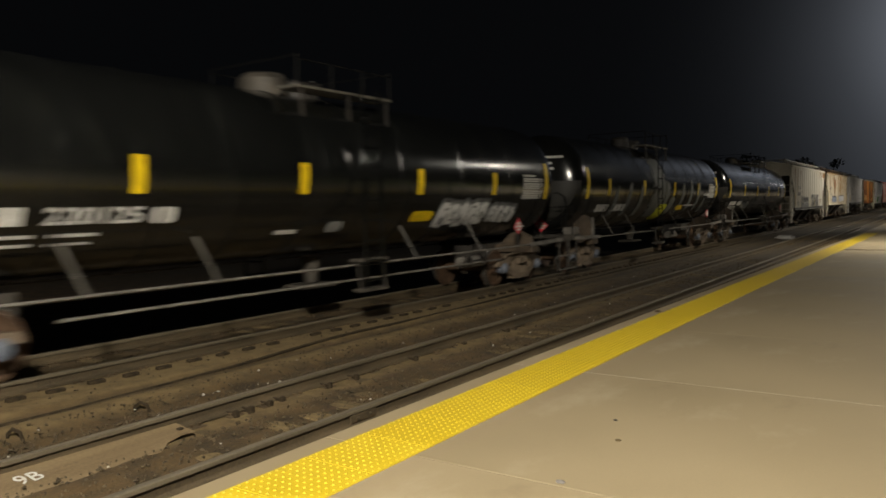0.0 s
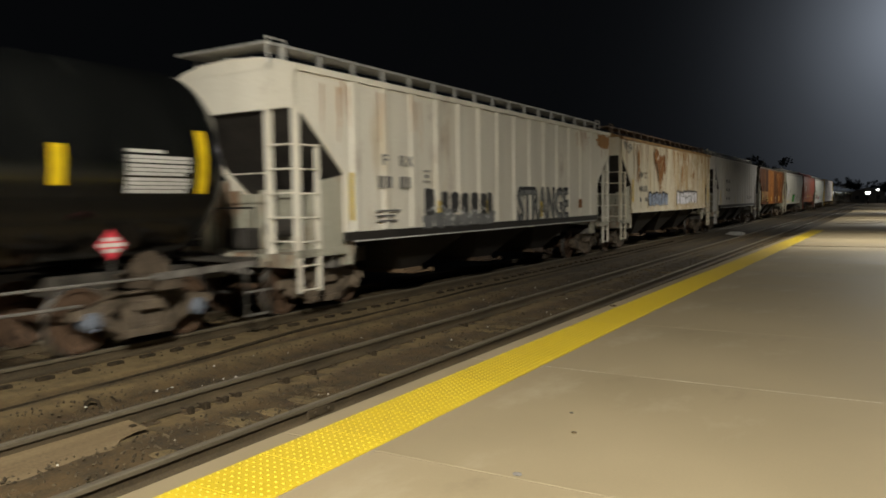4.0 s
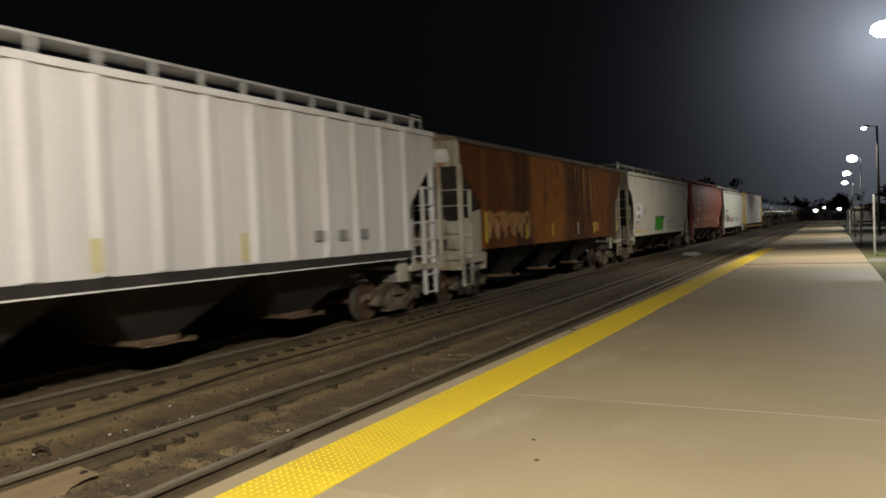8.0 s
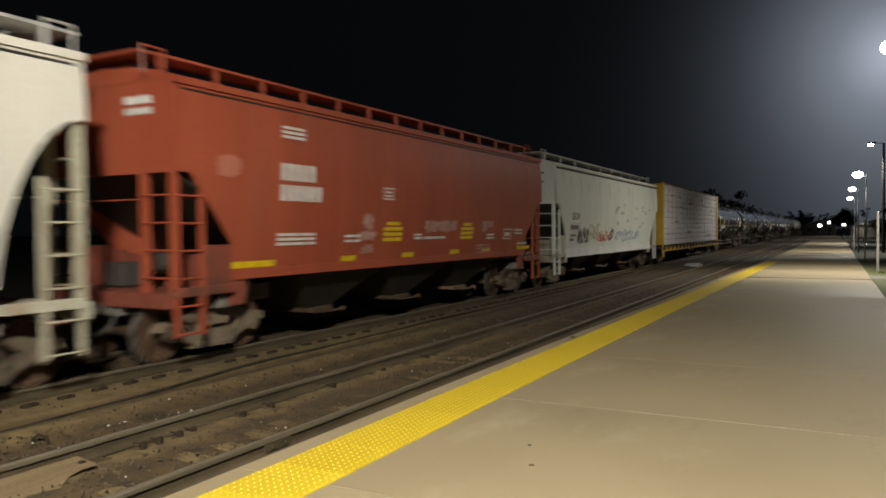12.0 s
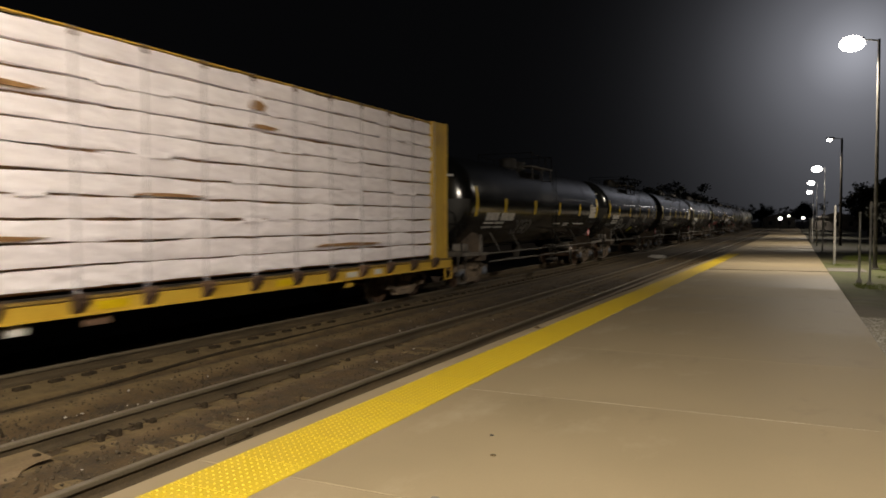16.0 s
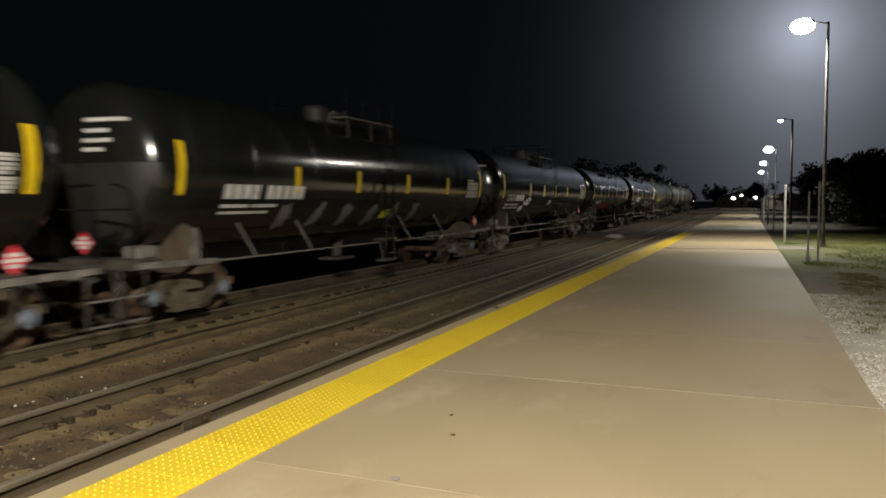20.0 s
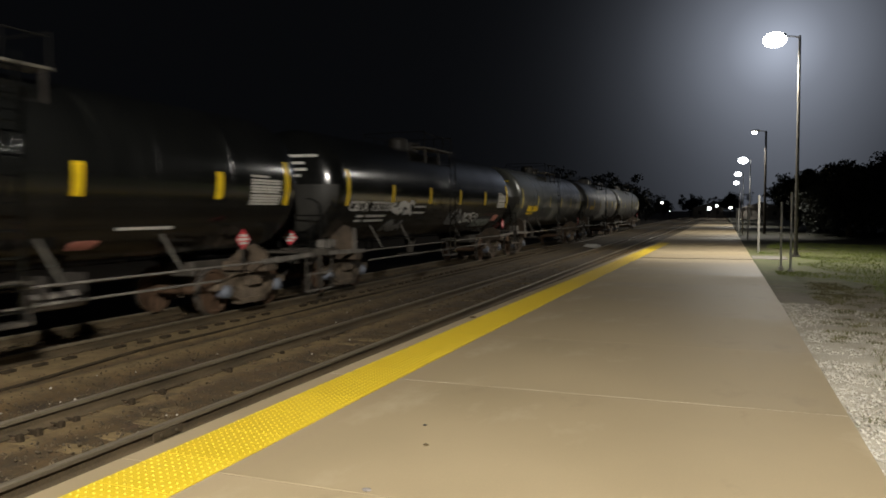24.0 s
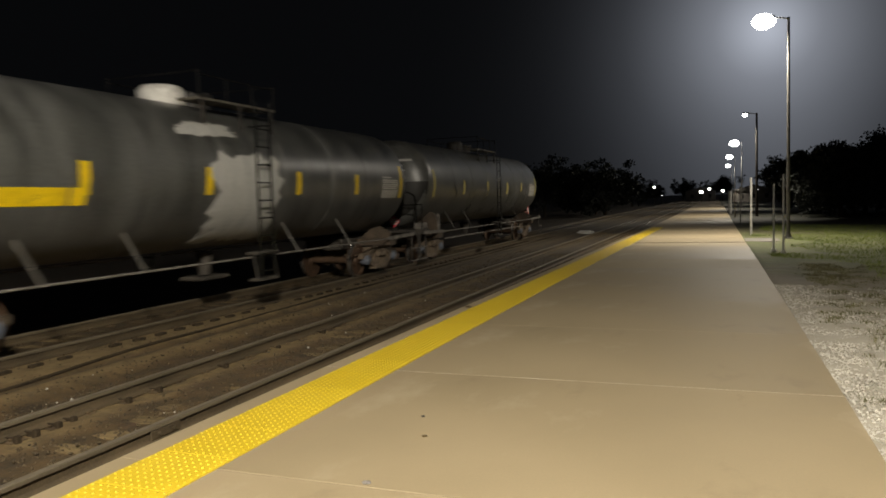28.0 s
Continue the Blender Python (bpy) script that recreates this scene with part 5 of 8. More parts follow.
def tank_car(y0, ln, paint, label, marks=(), bands=False, dome=None, pale_caps=True, placards=True, sign_shift=0.0, sign_drop=0.0, cyl=None, strip=None, stencil=None, rods=True, front=1.97, ladder_shift=0.0):
    strip, stencil = strip or MARK_YELLOW, stencil or MARK_WHITE
    car = tagged(empty("tank_car", (TRAIN_TRACK, y0, RAIL_Z)), label, "tank car", "tank cars of the freight train")
    MOVERS.append((car, y0))
    e0, hd = 0.62, 0.66
    rings = [(e0 + hd * (1 - math.cos(a) ** HEAD_POWER), R_T * math.sin(a) ** HEAD_POWER) for a in np.linspace(0, math.pi / 2, 17)]
    ys = list(np.linspace(e0 + hd, ln - e0 - hd, 8))
    body = [(y, R_T) for y in ys[1:-1]]
    back = [(ln - y, r) for y, r in reversed(rings)]
    seams = []
    for y, r in body:
        seams += [(y - 0.012, R_T), (y - 0.008, R_T + 0.006), (y + 0.008, R_T + 0.006), (y + 0.012, R_T)]
    bm = bmesh.new()
    lathe_y(bm, rings + seams + back, 64, 0, ZC)
    smooth(part("tank_shell", bm, paint, car), 30)
    if bands:
        for k in range(11):
            bm = bmesh.new()
            y = e0 + hd + 0.5 + (ln - 2 * (e0 + hd) - 1.0) * k / 10
            lathe_y(bm, [(y - 0.03, R_T + 0.001), (y - 0.028, R_T + 0.014), (y + 0.028, R_T + 0.014), (y + 0.03, R_T + 0.001)], 64, 0, ZC)
            smooth(part("jacket_band", bm, paint, car), 30)
    mid = ln / 2
    for key, lab in (("manway", "bolted grey manway cover"), ("valve_housing", "pale valve housing"), ("top_platform", "narrow metal top platform"), ("railing", ""), ("ladder", "grey side ladder"), ("outlet", ""), ("step", "")):
        me = TANK_PARTS[key]
        part(me.name.split(".")[0], me, None, car, lab, loc=(0, mid + (ladder_shift if key in ("ladder", "step") else 0), 0))
        if key == "ladder":
            part("ladder", me, None, car, lab, loc=(0, mid, 0)).rotation_euler = (0, 0, math.pi)
    if dome:
        bm = bmesh.new()
        lathe_y(bm, [(0, 0.46), (0.30, 0.46), (0.40, 0.36), (0.45, 0.0)], 24)
        for v in bm.verts:
            v.co = Vector((v.co.x, v.co.z, v.co.y))
        bmesh.ops.recalc_face_normals(bm, faces=bm.faces)
        part("dome_housing", bm, dome, car, "pale round dome housing", loc=(0, mid - 1.05, 4.05))
    for end in (0, 1):
        for key, lab in (("stub_sill", ""), ("end_platform", "grimy end walkway")):
            me = TANK_PARTS[key]
            ob = part(me.name.split(".")[0], me, None, car, lab, loc=(0, 0 if not end else ln, 0))
            if end:
                ob.rotation_euler = (0, 0, math.pi)
        for name, me, lab in END_BITS:
            if "placard" in name and not placards or name.startswith(("side_placard", "rear_")) and not end or end and name in ("saddle_web", "gusset"):
                continue
            ob = part(name.replace("side_p", "p").replace("rear_", ""), me, None, car, lab, loc=(0, ln + (sign_shift if name.startswith("side_placard") else 0) if end else 0, -sign_drop if name.startswith("side_placard") else 0))
            if end:
                ob.rotation_euler = (0, 0, math.pi)
    for s in (-1, 1):
        bm = bmesh.new()
        rod(bm, (s * 1.44, 2.2, 1.01), (s * 1.44, mid - 0.35, 1.01), 0.022, 6)
        rod(bm, (s * 1.44, mid + 0.35, 1.01), (s * 1.44, ln - 2.2, 1.01), 0.022, 6)
        part("side_handrail", bm, GRIME_METAL, car, "thin grimy side rail")
        if rods:
            bm = bmesh.new()
            rod(bm, (s * 1.10, 3.2, 0.70), (s * 1.10, ln - 3.2, 0.70), 0.024, 6)
            part("brake_rod", bm, GRIME_METAL, car, "long thin brake rod under the tank")
        for y in (3.4, 5.4, ln - 7.2, ln - 4.7):
            bm = bmesh.new()
            beam(bm, (s * 1.44, y, 1.01), (s * 1.12, y - 0.15, 1.66), 0.09, 0.03)
            part("rail_bracket", bm, BRACKET, car, "slanted rail bracket")
    if cyl:
        bm = bmesh.new()
        rod(bm, (0.95, ln * cyl, 0.72), (0.95, ln * cyl + 0.95, 0.72), 0.135, 14)
        smooth(part("air_reservoir", bm, GRIME_METAL, car, "grimy grey air reservoir"))
        for dy in (0.15, 0.85):
            bm = bmesh.new()
            box(bm, 0.75, 1.15, ln * cyl + dy - 0.03, ln * cyl + dy + 0.03, 0.72, 1.12)
            part("reservoir_bracket", bm, UNDER_BLACK, car)
    add_truck(car, front, pale_caps)
    add_truck(car, ln - 2.15, pale_caps)
    add_coupler(car, 0.0, 1)
    add_coupler(car, ln, -1)
    for y in marks:
        tank_patch(car, "reflective_strip", y - 0.095, y + 0.095, 2.28, 2.79, strip, "yellow reflective strip")
    for y in (e0 + hd + 0.12, ln - e0 - hd - 0.12):
        tank_patch(car, "reflective_strip", y - 0.085, y + 0.085, 2.18, 3.10, strip, "tall yellow reflective strip")
    # stencilled data panel by the rear end
    yp = ln - e0 - hd - 0.88
    for z, w in ((2.735, 0.30), (2.655, 0.52), (2.60, 0.52), (2.535, 0.52), (2.48, 0.52), (2.425, 0.48), (2.35, 0.52), (2.295, 0.52), (2.24, 0.52), (2.185, 0.50)):
        tank_patch(car, "stencil_bar", yp - 0.52, yp - 0.52 + 2 * w, z, z + 0.046, PANEL_WHITE)
    for z, w in ((3.42, 0.80), (3.24, 0.50), (3.08, 0.56), (2.93, 0.42)):
        bm = bmesh.new()
        n = 4
        tops = []
        for i in range(n + 1):
            x = 0.12 + w * i / n
            for dz in (-0.032, 0.032):
                r = math.hypot(x, z + dz - ZC)
                tops.append(Vector((x, e0 + hd * head_y(r) - 0.006, z + dz)))
        vs = [bm.verts.new(p) for p in tops] + [bm.verts.new(p + Vector((0, 0.02, 0))) for p in tops]
        for i in range(n):
            a = 2 * i
            bm.faces.new((vs[a], vs[a + 2], vs[a + 3], vs[a + 1]))
        part("stencil_bar", bm, stencil, car)
    return car


# ---- covered hoppers ----
Z_EAVE = 4.33

def hopper(y0, ln, paint, label, ribs=0, curved=False, arch=False, end_paint=None, trim=None, rail_paint=None, boards=True, sill_paint=None, rib_pitch=1.0, low_paint=None, Z_SILL=1.45, groove=0.0, sill_line=False, rib_deep=0.045, sill_high=0.16, post_pitch=0.98):
    car = tagged(empty("hopper_car", (TRAIN_TRACK, y0, RAIL_Z)), label, "hopper car", "covered hopper cars of the freight train")
    MOVERS.append((car, y0))
    e, er = 0.56, 0.92
    end_paint = end_paint or paint
    low_paint = low_paint or END_WORN
    trim = trim or paint
    rail_paint = rail_paint or PALE_METAL
    CUT = 1.20 if curved else 1.27

    def xs(z):
        if not curved:
            return 1.55
        k = (z - Z_SILL) / (Z_EAVE - Z_SILL)
        return 1.36 + 0.26 * math.sin(math.pi * min(1, 0.12 + 0.62 * k)) if k < 1 else 1.55

    def low(y):
        d = min(y - e, ln - y - er)
        if arch:
            return Z_SILL if d >= 1.12 else Z_SILL + (3.50 - Z_SILL) * math.sqrt(max(0.0, 1 - (max(d, 0.0) / 1.12) ** 2))
        if d >= CUT:
            return Z_SILL
        if curved:
            return 2.95 - 1.10 * max(0.0, d - 0.27) / (CUT - 0.27)
        return 3.72 - 1.17 * max(0.0, d) / CUT

    cols = sorted(set([e, ln - er, e + 0.27, ln - er - 0.27, e + CUT - 0.001, e + CUT + 0.001, ln - er - CUT - 0.001, ln - er - CUT + 0.001] + [e + 1.12 * math.sin(math.pi / 2 * k / 10) for k in range(11)] + [ln - er - 1.12 * math.sin(math.pi / 2 * k / 10) for k in range(11)] + list(np.linspace(e + 1.6, ln - er - 1.6, 16))))
    nz = 10
    for s in (1, -1):
        bm = bmesh.new()
        layers = []
        for off in (0.0, -0.05):
            g = []
            for y in cols:
                z0 = low(y)
                g.append([bm.verts.new((s * (xs(z0 + (Z_EAVE - z0) * i / nz) + off), y, z0 + (Z_EAVE - z0) * i / nz)) for i in range(nz + 1)])
            layers.append(g)
        o, n = layers
        for j in range(len(cols) - 1):
            for i in range(nz):
                bm.faces.new((o[j][i], o[j + 1][i], o[j + 1][i + 1], o[j][i + 1]))
                bm.faces.new((n[j][i], n[j][i + 1], n[j + 1][i + 1], n[j + 1][i]))
            bm.faces.new((o[j][0], n[j][0], n[j + 1][0], o[j + 1][0]))
            bm.faces.new((o[j][nz], o[j + 1][nz], n[j + 1][nz], n[j][nz]))
        for j in (0, len(cols) - 1):
            for i in range(nz):
                bm.faces.new((o[j][i], o[j][i + 1], n[j][i + 1], n[j][i]))
        bmesh.ops.recalc_face_normals(bm, faces=bm.faces)
        sd = part("side_wall", bm, paint, car)
        if curved:
            smooth(sd, 30)
        if ribs:
            k = 0
            y = e + 1.59
            while y < ln - er - 1.3:
                bm = bmesh.new()
                prism(bm, [(s * 1.549, y - 0.15), (s * 1.549, y + 0.15), (s * (1.55 + rib_deep * 0.8), y + 0.08), (s * (1.55 + rib_deep), y + 0.03), (s * (1.55 + rib_deep), y - 0.03), (s * (1.55 + rib_deep * 0.8), y - 0.08)], "z", low(y) + 0.02, Z_EAVE - 0.06)
                part("side_rib", bm, paint, car)
                y += rib_pitch
        bm = bmesh.new()
        x0 = xs(Z_EAVE) if not curved else xs(Z_EAVE - 0.01)
        prism(bm, [(s * (x0 - 0.06), Z_EAVE - 0.06), (s * (x0 + 0.05), Z_EAVE - 0.06), (s * (x0 + 0.05), Z_EAVE + 0.05), (s * (x0 - 0.10), Z_EAVE + 0.09)], "y", e - 0.02, ln - er + 0.02)
        part("top_chord", bm, trim, car)
        bm = bmesh.new()
        x0 = xs(Z_SILL)
        prism(bm, [(s * (x0 - 0.18), Z_SILL - sill_high), (s * (x0 + 0.03), Z_SILL - sill_high), (s * (x0 + 0.035), Z_SILL + 0.0), (s * (x0 - 0.18), Z_SILL + 0.0)], "y", e + CUT, ln - er - CUT)
        part("side_sill", bm, sill_paint or paint, car)
    # roof
    bm = bmesh.new()
    prism(bm, [(-1.53, Z_EAVE + 0.02), (-1.2, Z_EAVE + 0.16), (-0.7, Z_EAVE + 0.25), (0, Z_EAVE + 0.28), (0.7, Z_EAVE + 0.25), (1.2, Z_EAVE + 0.16), (1.53, Z_EAVE + 0.02)], "y", e - 0.01, ln - er + 0.01)
    part("roof", bm, trim, car)
    for k in range(4):
        bm = bmesh.new()
        a = e + 0.6 + (ln - e - er - 1.0) * k / 4
        box(bm, -0.28, 0.28, a, a + (ln - e - er - 1.0) / 4 - 0.25, Z_EAVE + 0.27, Z_EAVE + 0.38, bevel=0.03)
        part("hatch_cover", bm, trim, car, "long roof hatch cover")
    if boards:
        for s in (-1, 1):
            bm = bmesh.new()
            box(bm, *sorted((s * 0.55, s * 1.10)), e + 0.05, ln - er - 0.05, 4.74, 4.785)
            board = part("running_board", bm, rail_paint, car, "narrow roof running board")
            y = e + 0.2
            while y < ln - er:
                bm = bmesh.new()
                beam(bm, (s * 1.07, y, 4.44), (s * 1.07, y, 4.74), 0.05, 0.085)
                part("board_support", bm, rail_paint, board)
                y += (ln - e - er - 0.4) / round((ln - e - er - 0.4) / post_pitch)
        for yy in (e + 0.02, ln - er - 0.02):
            bm = bmesh.new()
            box(bm, -1.10, 1.10, yy - 0.28, yy + 0.28, 4.73, 4.77)
            chain(bm, [(1.12, yy - 0.2, 4.42), (1.12, yy - 0.2, 4.84), (1.12, yy + 0.2, 4.84), (1.12, yy + 0.2, 4.42)], 0.018, 6)
            part("end_board", bm, rail_paint, car)
    else:
        bm = bmesh.new()
        box(bm, -0.35, 0.35, e, ln - er, 4.70, 4.74)
        part("running_board", bm, UNDER_BLACK, car)
    # ends: top sheet, slope sheet, posts, ladders, deck
    for end in (0, 1):
        def Y(v):
            return v if not end else ln - v - (er - e)
        zt = 3.50 if arch else 2.95 if curved else 3.66
        bm = bmesh.new()
        prism(bm, [(-1.53, zt), (1.53, zt), (1.53, Z_EAVE + 0.02), (0.7, Z_EAVE + 0.25), (-0.7, Z_EAVE + 0.25), (-1.53, Z_EAVE + 0.02)], "y", *sorted((Y(e), Y(e + 0.06))))
        part("end_sheet", bm, end_paint, car)
        # slope sheet coloured near black, imitating the shade under the car end
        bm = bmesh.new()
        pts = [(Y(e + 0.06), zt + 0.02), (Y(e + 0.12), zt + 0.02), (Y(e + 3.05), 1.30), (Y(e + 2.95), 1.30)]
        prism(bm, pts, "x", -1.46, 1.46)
        part("slope_sheet", bm, SHADE_AND_BRAKE_BLACK, car, "soot-black sloping end sheet")
        for x in (-1.48, -0.85, 0.85, 1.48):
            bm = bmesh.new()
            beam(bm, (x, Y(e + 0.05), 1.10), (x, Y(e + 0.05), zt + 0.02), 0.10, 0.12)
            part("end_post", bm, end_paint, car)
        z_ladder = 2.75 if curved else 3.05
        for s in (-1, 1):
            bm = bmesh.new()
            beam(bm, (s * 1.50, Y(e + 0.56), 0.45), (s * 1.50, Y(e + 0.56), z_ladder), 0.07, 0.07)
            part("ladder_stile", bm, end_paint, car)
            bm = bmesh.new()
            beam(bm, (s * 1.50, Y(e + 0.05), 0.45), (s * 1.50, Y(e + 0.05), 1.10), 0.06, 0.07)
            part("ladder_stile", bm, end_paint, car)
            z = 0.50
            while z < z_ladder:
                bm = bmesh.new()
                rod(bm, (s * 1.53, Y(e + 0.02), z), (s * 1.53, Y(e + 0.60), z), 0.017, 6)
                part("rung", bm, end_paint, car)
                z += 0.42
        for z in (1.35, 1.77, 2.19, 2.61, 3.03):
            if z < zt:
                bm = bmesh.new()
                rod(bm, (0.82, Y(e - 0.01), z), (1.52, Y(e - 0.01), z), 0.016, 6)
                part("rung", bm, end_paint, car)
        for z in (2.55,):
            bm = bmesh.new()
            rod(bm, (-1.45, Y(e - 0.04), z), (0.85, Y(e - 0.04), z), 0.012, 6)
            part("grab_iron", bm, end_paint, car)
        bm = bmesh.new()
        box(bm, -1.50, 1.50, *sorted((Y(e - 0.10), Y(e + CUT))), 1.08, 1.13, bevel=0.01)
        part("end_deck", bm, low_paint, car)
        bm = bmesh.new()
        box(bm, -1.50, 1.50, *sorted((Y(e - 0.12), Y(e - 0.02))), 0.90, 1.13, bevel=0.008)
        part("end_sill", bm, low_paint, car)
        for s in (-1, 1):
            bm = bmesh.new()
            box(bm, *sorted((s * 1.46, s * 1.535)), *sorted((Y(e - 0.02), Y(e + CUT + 0.02))), 1.06, 1.20, bevel=0.006)
            part("deck_edge", bm, low_paint, car, "worn deck edge beam")
            bm = bmesh.new()
            zp = 2.40 if not curved else 1.84
            # added pale panel, front end only, imitating slope sheet lit through the cut
            if not arch and not end:
                prism(bm, [(Y(e + 0.62), 1.20), (Y(e + CUT), 1.20), (Y(e + CUT), zp + 0.12 * (not curved)), (Y(e + 0.62), zp)], "x", *sorted((s * 1.44, s * 1.49)))
                part("corner_plate", bm, low_paint, car)
                bm = bmesh.new()
            prism(bm, [(Y(e + CUT + 0.05), 0.84), (Y(e + CUT + 0.34), 0.84), (Y(e + CUT + 0.42), Z_SILL - 0.16), (Y(e + CUT + 0.02), Z_SILL - 0.16)], "x", *sorted((s * 1.36, s * 1.44)))
            part("bolster_end", bm, low_paint, car, "worn bolster end below the sill")
        # row of added pale panels in place of the slope sheet's lit foot
        zb = 1.75 if curved else 2.28
        for k in range(0 if end else 6):
            bm = bmesh.new()
            box(bm, -1.40 + 0.47 * k, -0.96 + 0.47 * k, *sorted((Y(e + 1.10 - 0.02 * (k % 2)), Y(e + 1.15))), 1.13, zb - 0.07 * (k % 3 == 1), bevel=0.006)
            part("bulkhead_plate", bm, low_paint, car)
        bm = bmesh.new()
        rod(bm, (0.35, Y(e + 0.55), 1.55), (0.35, Y(e + 1.05), 1.55), 0.17, 14)
        part("brake_cylinder", bm, SHADE_AND_BRAKE_BLACK, car, "brake cylinder on the end deck")
        bm = bmesh.new()
        box(bm, -0.75, -0.25, *sorted((Y(e + 0.5), Y(e + 0.9))), 1.14, 1.55, bevel=0.03)
        part("brake_box", bm, SHADE_AND_BRAKE_BLACK, car)
        bm = bmesh.new()
        box(bm, -0.34, 0.34, *sorted((Y(0.5), Y(4.0))), 0.74, 1.06, bevel=0.02)
        part("stub_sill", bm, GRIME_METAL, car)
        bm = bmesh.new()
        box(bm, -1.38, 1.38, *sorted((Y(1.60), Y(1.96))), 0.80, 1.02, bevel=0.02)
        part("body_bolster", bm, GRIME_METAL, car)
    if groove:
        for s in (-1, 1):
            bm = bmesh.new()
            x0 = xs(4.2) if curved else 1.55
            box(bm, *sorted((s * (x0 - 0.01), s * (x0 + 0.012))), e + 0.12, ln - er - 0.12, 4.19, 4.19 + groove)
            part("top_groove", bm, UNDER_BLACK, car, "dark line under the roof edge")
    if sill_line:
        bm = bmesh.new()
        box(bm, 1.56, 1.60, e + 1.5, ln - er - 1.5, Z_SILL - 0.19, Z_SILL - 0.165)
        part("sill_edge", bm, MARK_WHITE, car, "bright worn sill edge")
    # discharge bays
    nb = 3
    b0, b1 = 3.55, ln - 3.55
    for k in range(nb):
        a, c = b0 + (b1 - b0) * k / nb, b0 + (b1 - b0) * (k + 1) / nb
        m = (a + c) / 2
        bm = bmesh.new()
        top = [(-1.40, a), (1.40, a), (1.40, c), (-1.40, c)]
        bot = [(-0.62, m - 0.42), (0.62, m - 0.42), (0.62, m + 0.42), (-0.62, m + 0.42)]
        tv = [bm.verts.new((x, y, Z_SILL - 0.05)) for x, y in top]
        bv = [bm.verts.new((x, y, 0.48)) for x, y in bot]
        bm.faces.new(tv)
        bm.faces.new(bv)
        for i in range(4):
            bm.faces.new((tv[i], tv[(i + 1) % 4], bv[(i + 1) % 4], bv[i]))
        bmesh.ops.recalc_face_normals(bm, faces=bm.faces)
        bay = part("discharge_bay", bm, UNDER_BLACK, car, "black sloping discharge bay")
        bm = bmesh.new()
        box(bm, -0.70, 0.70, m - 0.40, m + 0.40, 0.38, 0.48, bevel=0.01)
        prism(bm, [(m - 0.34, 0.385), (m + 0.30, 0.375), (m + 0.36, 0.40), (m - 0.30, 0.408)], "x", 0.70, 0.93)
        rod(bm, (0.9, m - 0.50, 0.40), (0.9, m + 0.46, 0.40), 0.016, 6)
        rod(bm, (0.88, m + 0.42, 0.41), (0.97, m + 0.42, 0.41), 0.050, 8)
        part("outlet_gate", bm, GATE_RUST, bay, "rusty brown outlet gate")
    add_truck(car, 1.78, False)
    add_truck(car, ln - 2.12, False)
    add_coupler(car, 0.0, 1)
    add_coupler(car, ln, -1)
    return car, xs


def side_plate(car, xs, name, y0, y1, z0, z1, mat, label="", lift=0.005):
    """A thin flat mark on a hopper's side, following its bulge."""
    bm = bmesh.new()
    n = max(1, int((z1 - z0) / 0.2))
    a = [[bm.verts.new((xs(z0 + (z1 - z0) * i / n) + d, y, z0 + (z1 - z0) * i / n)) for i in range(n + 1)] for y in (y0, y1) for d in (0.0005, lift)]
    for i in range(n):
        bm.faces.new((a[1][i], a[3][i], a[3][i + 1], a[1][i + 1]))
        bm.faces.new((a[0][i], a[1][i], a[1][i + 1], a[0][i + 1]))
        bm.faces.new((a[2][i], a[3][i], a[3][i + 1], a[2][i + 1]))
    for i in (0, n):
        bm.faces.new((a[0][i], a[2][i], a[3][i], a[1][i]))
    bmesh.ops.recalc_face_normals(bm, faces=bm.faces)
    return part(name, bm, mat, car, label)


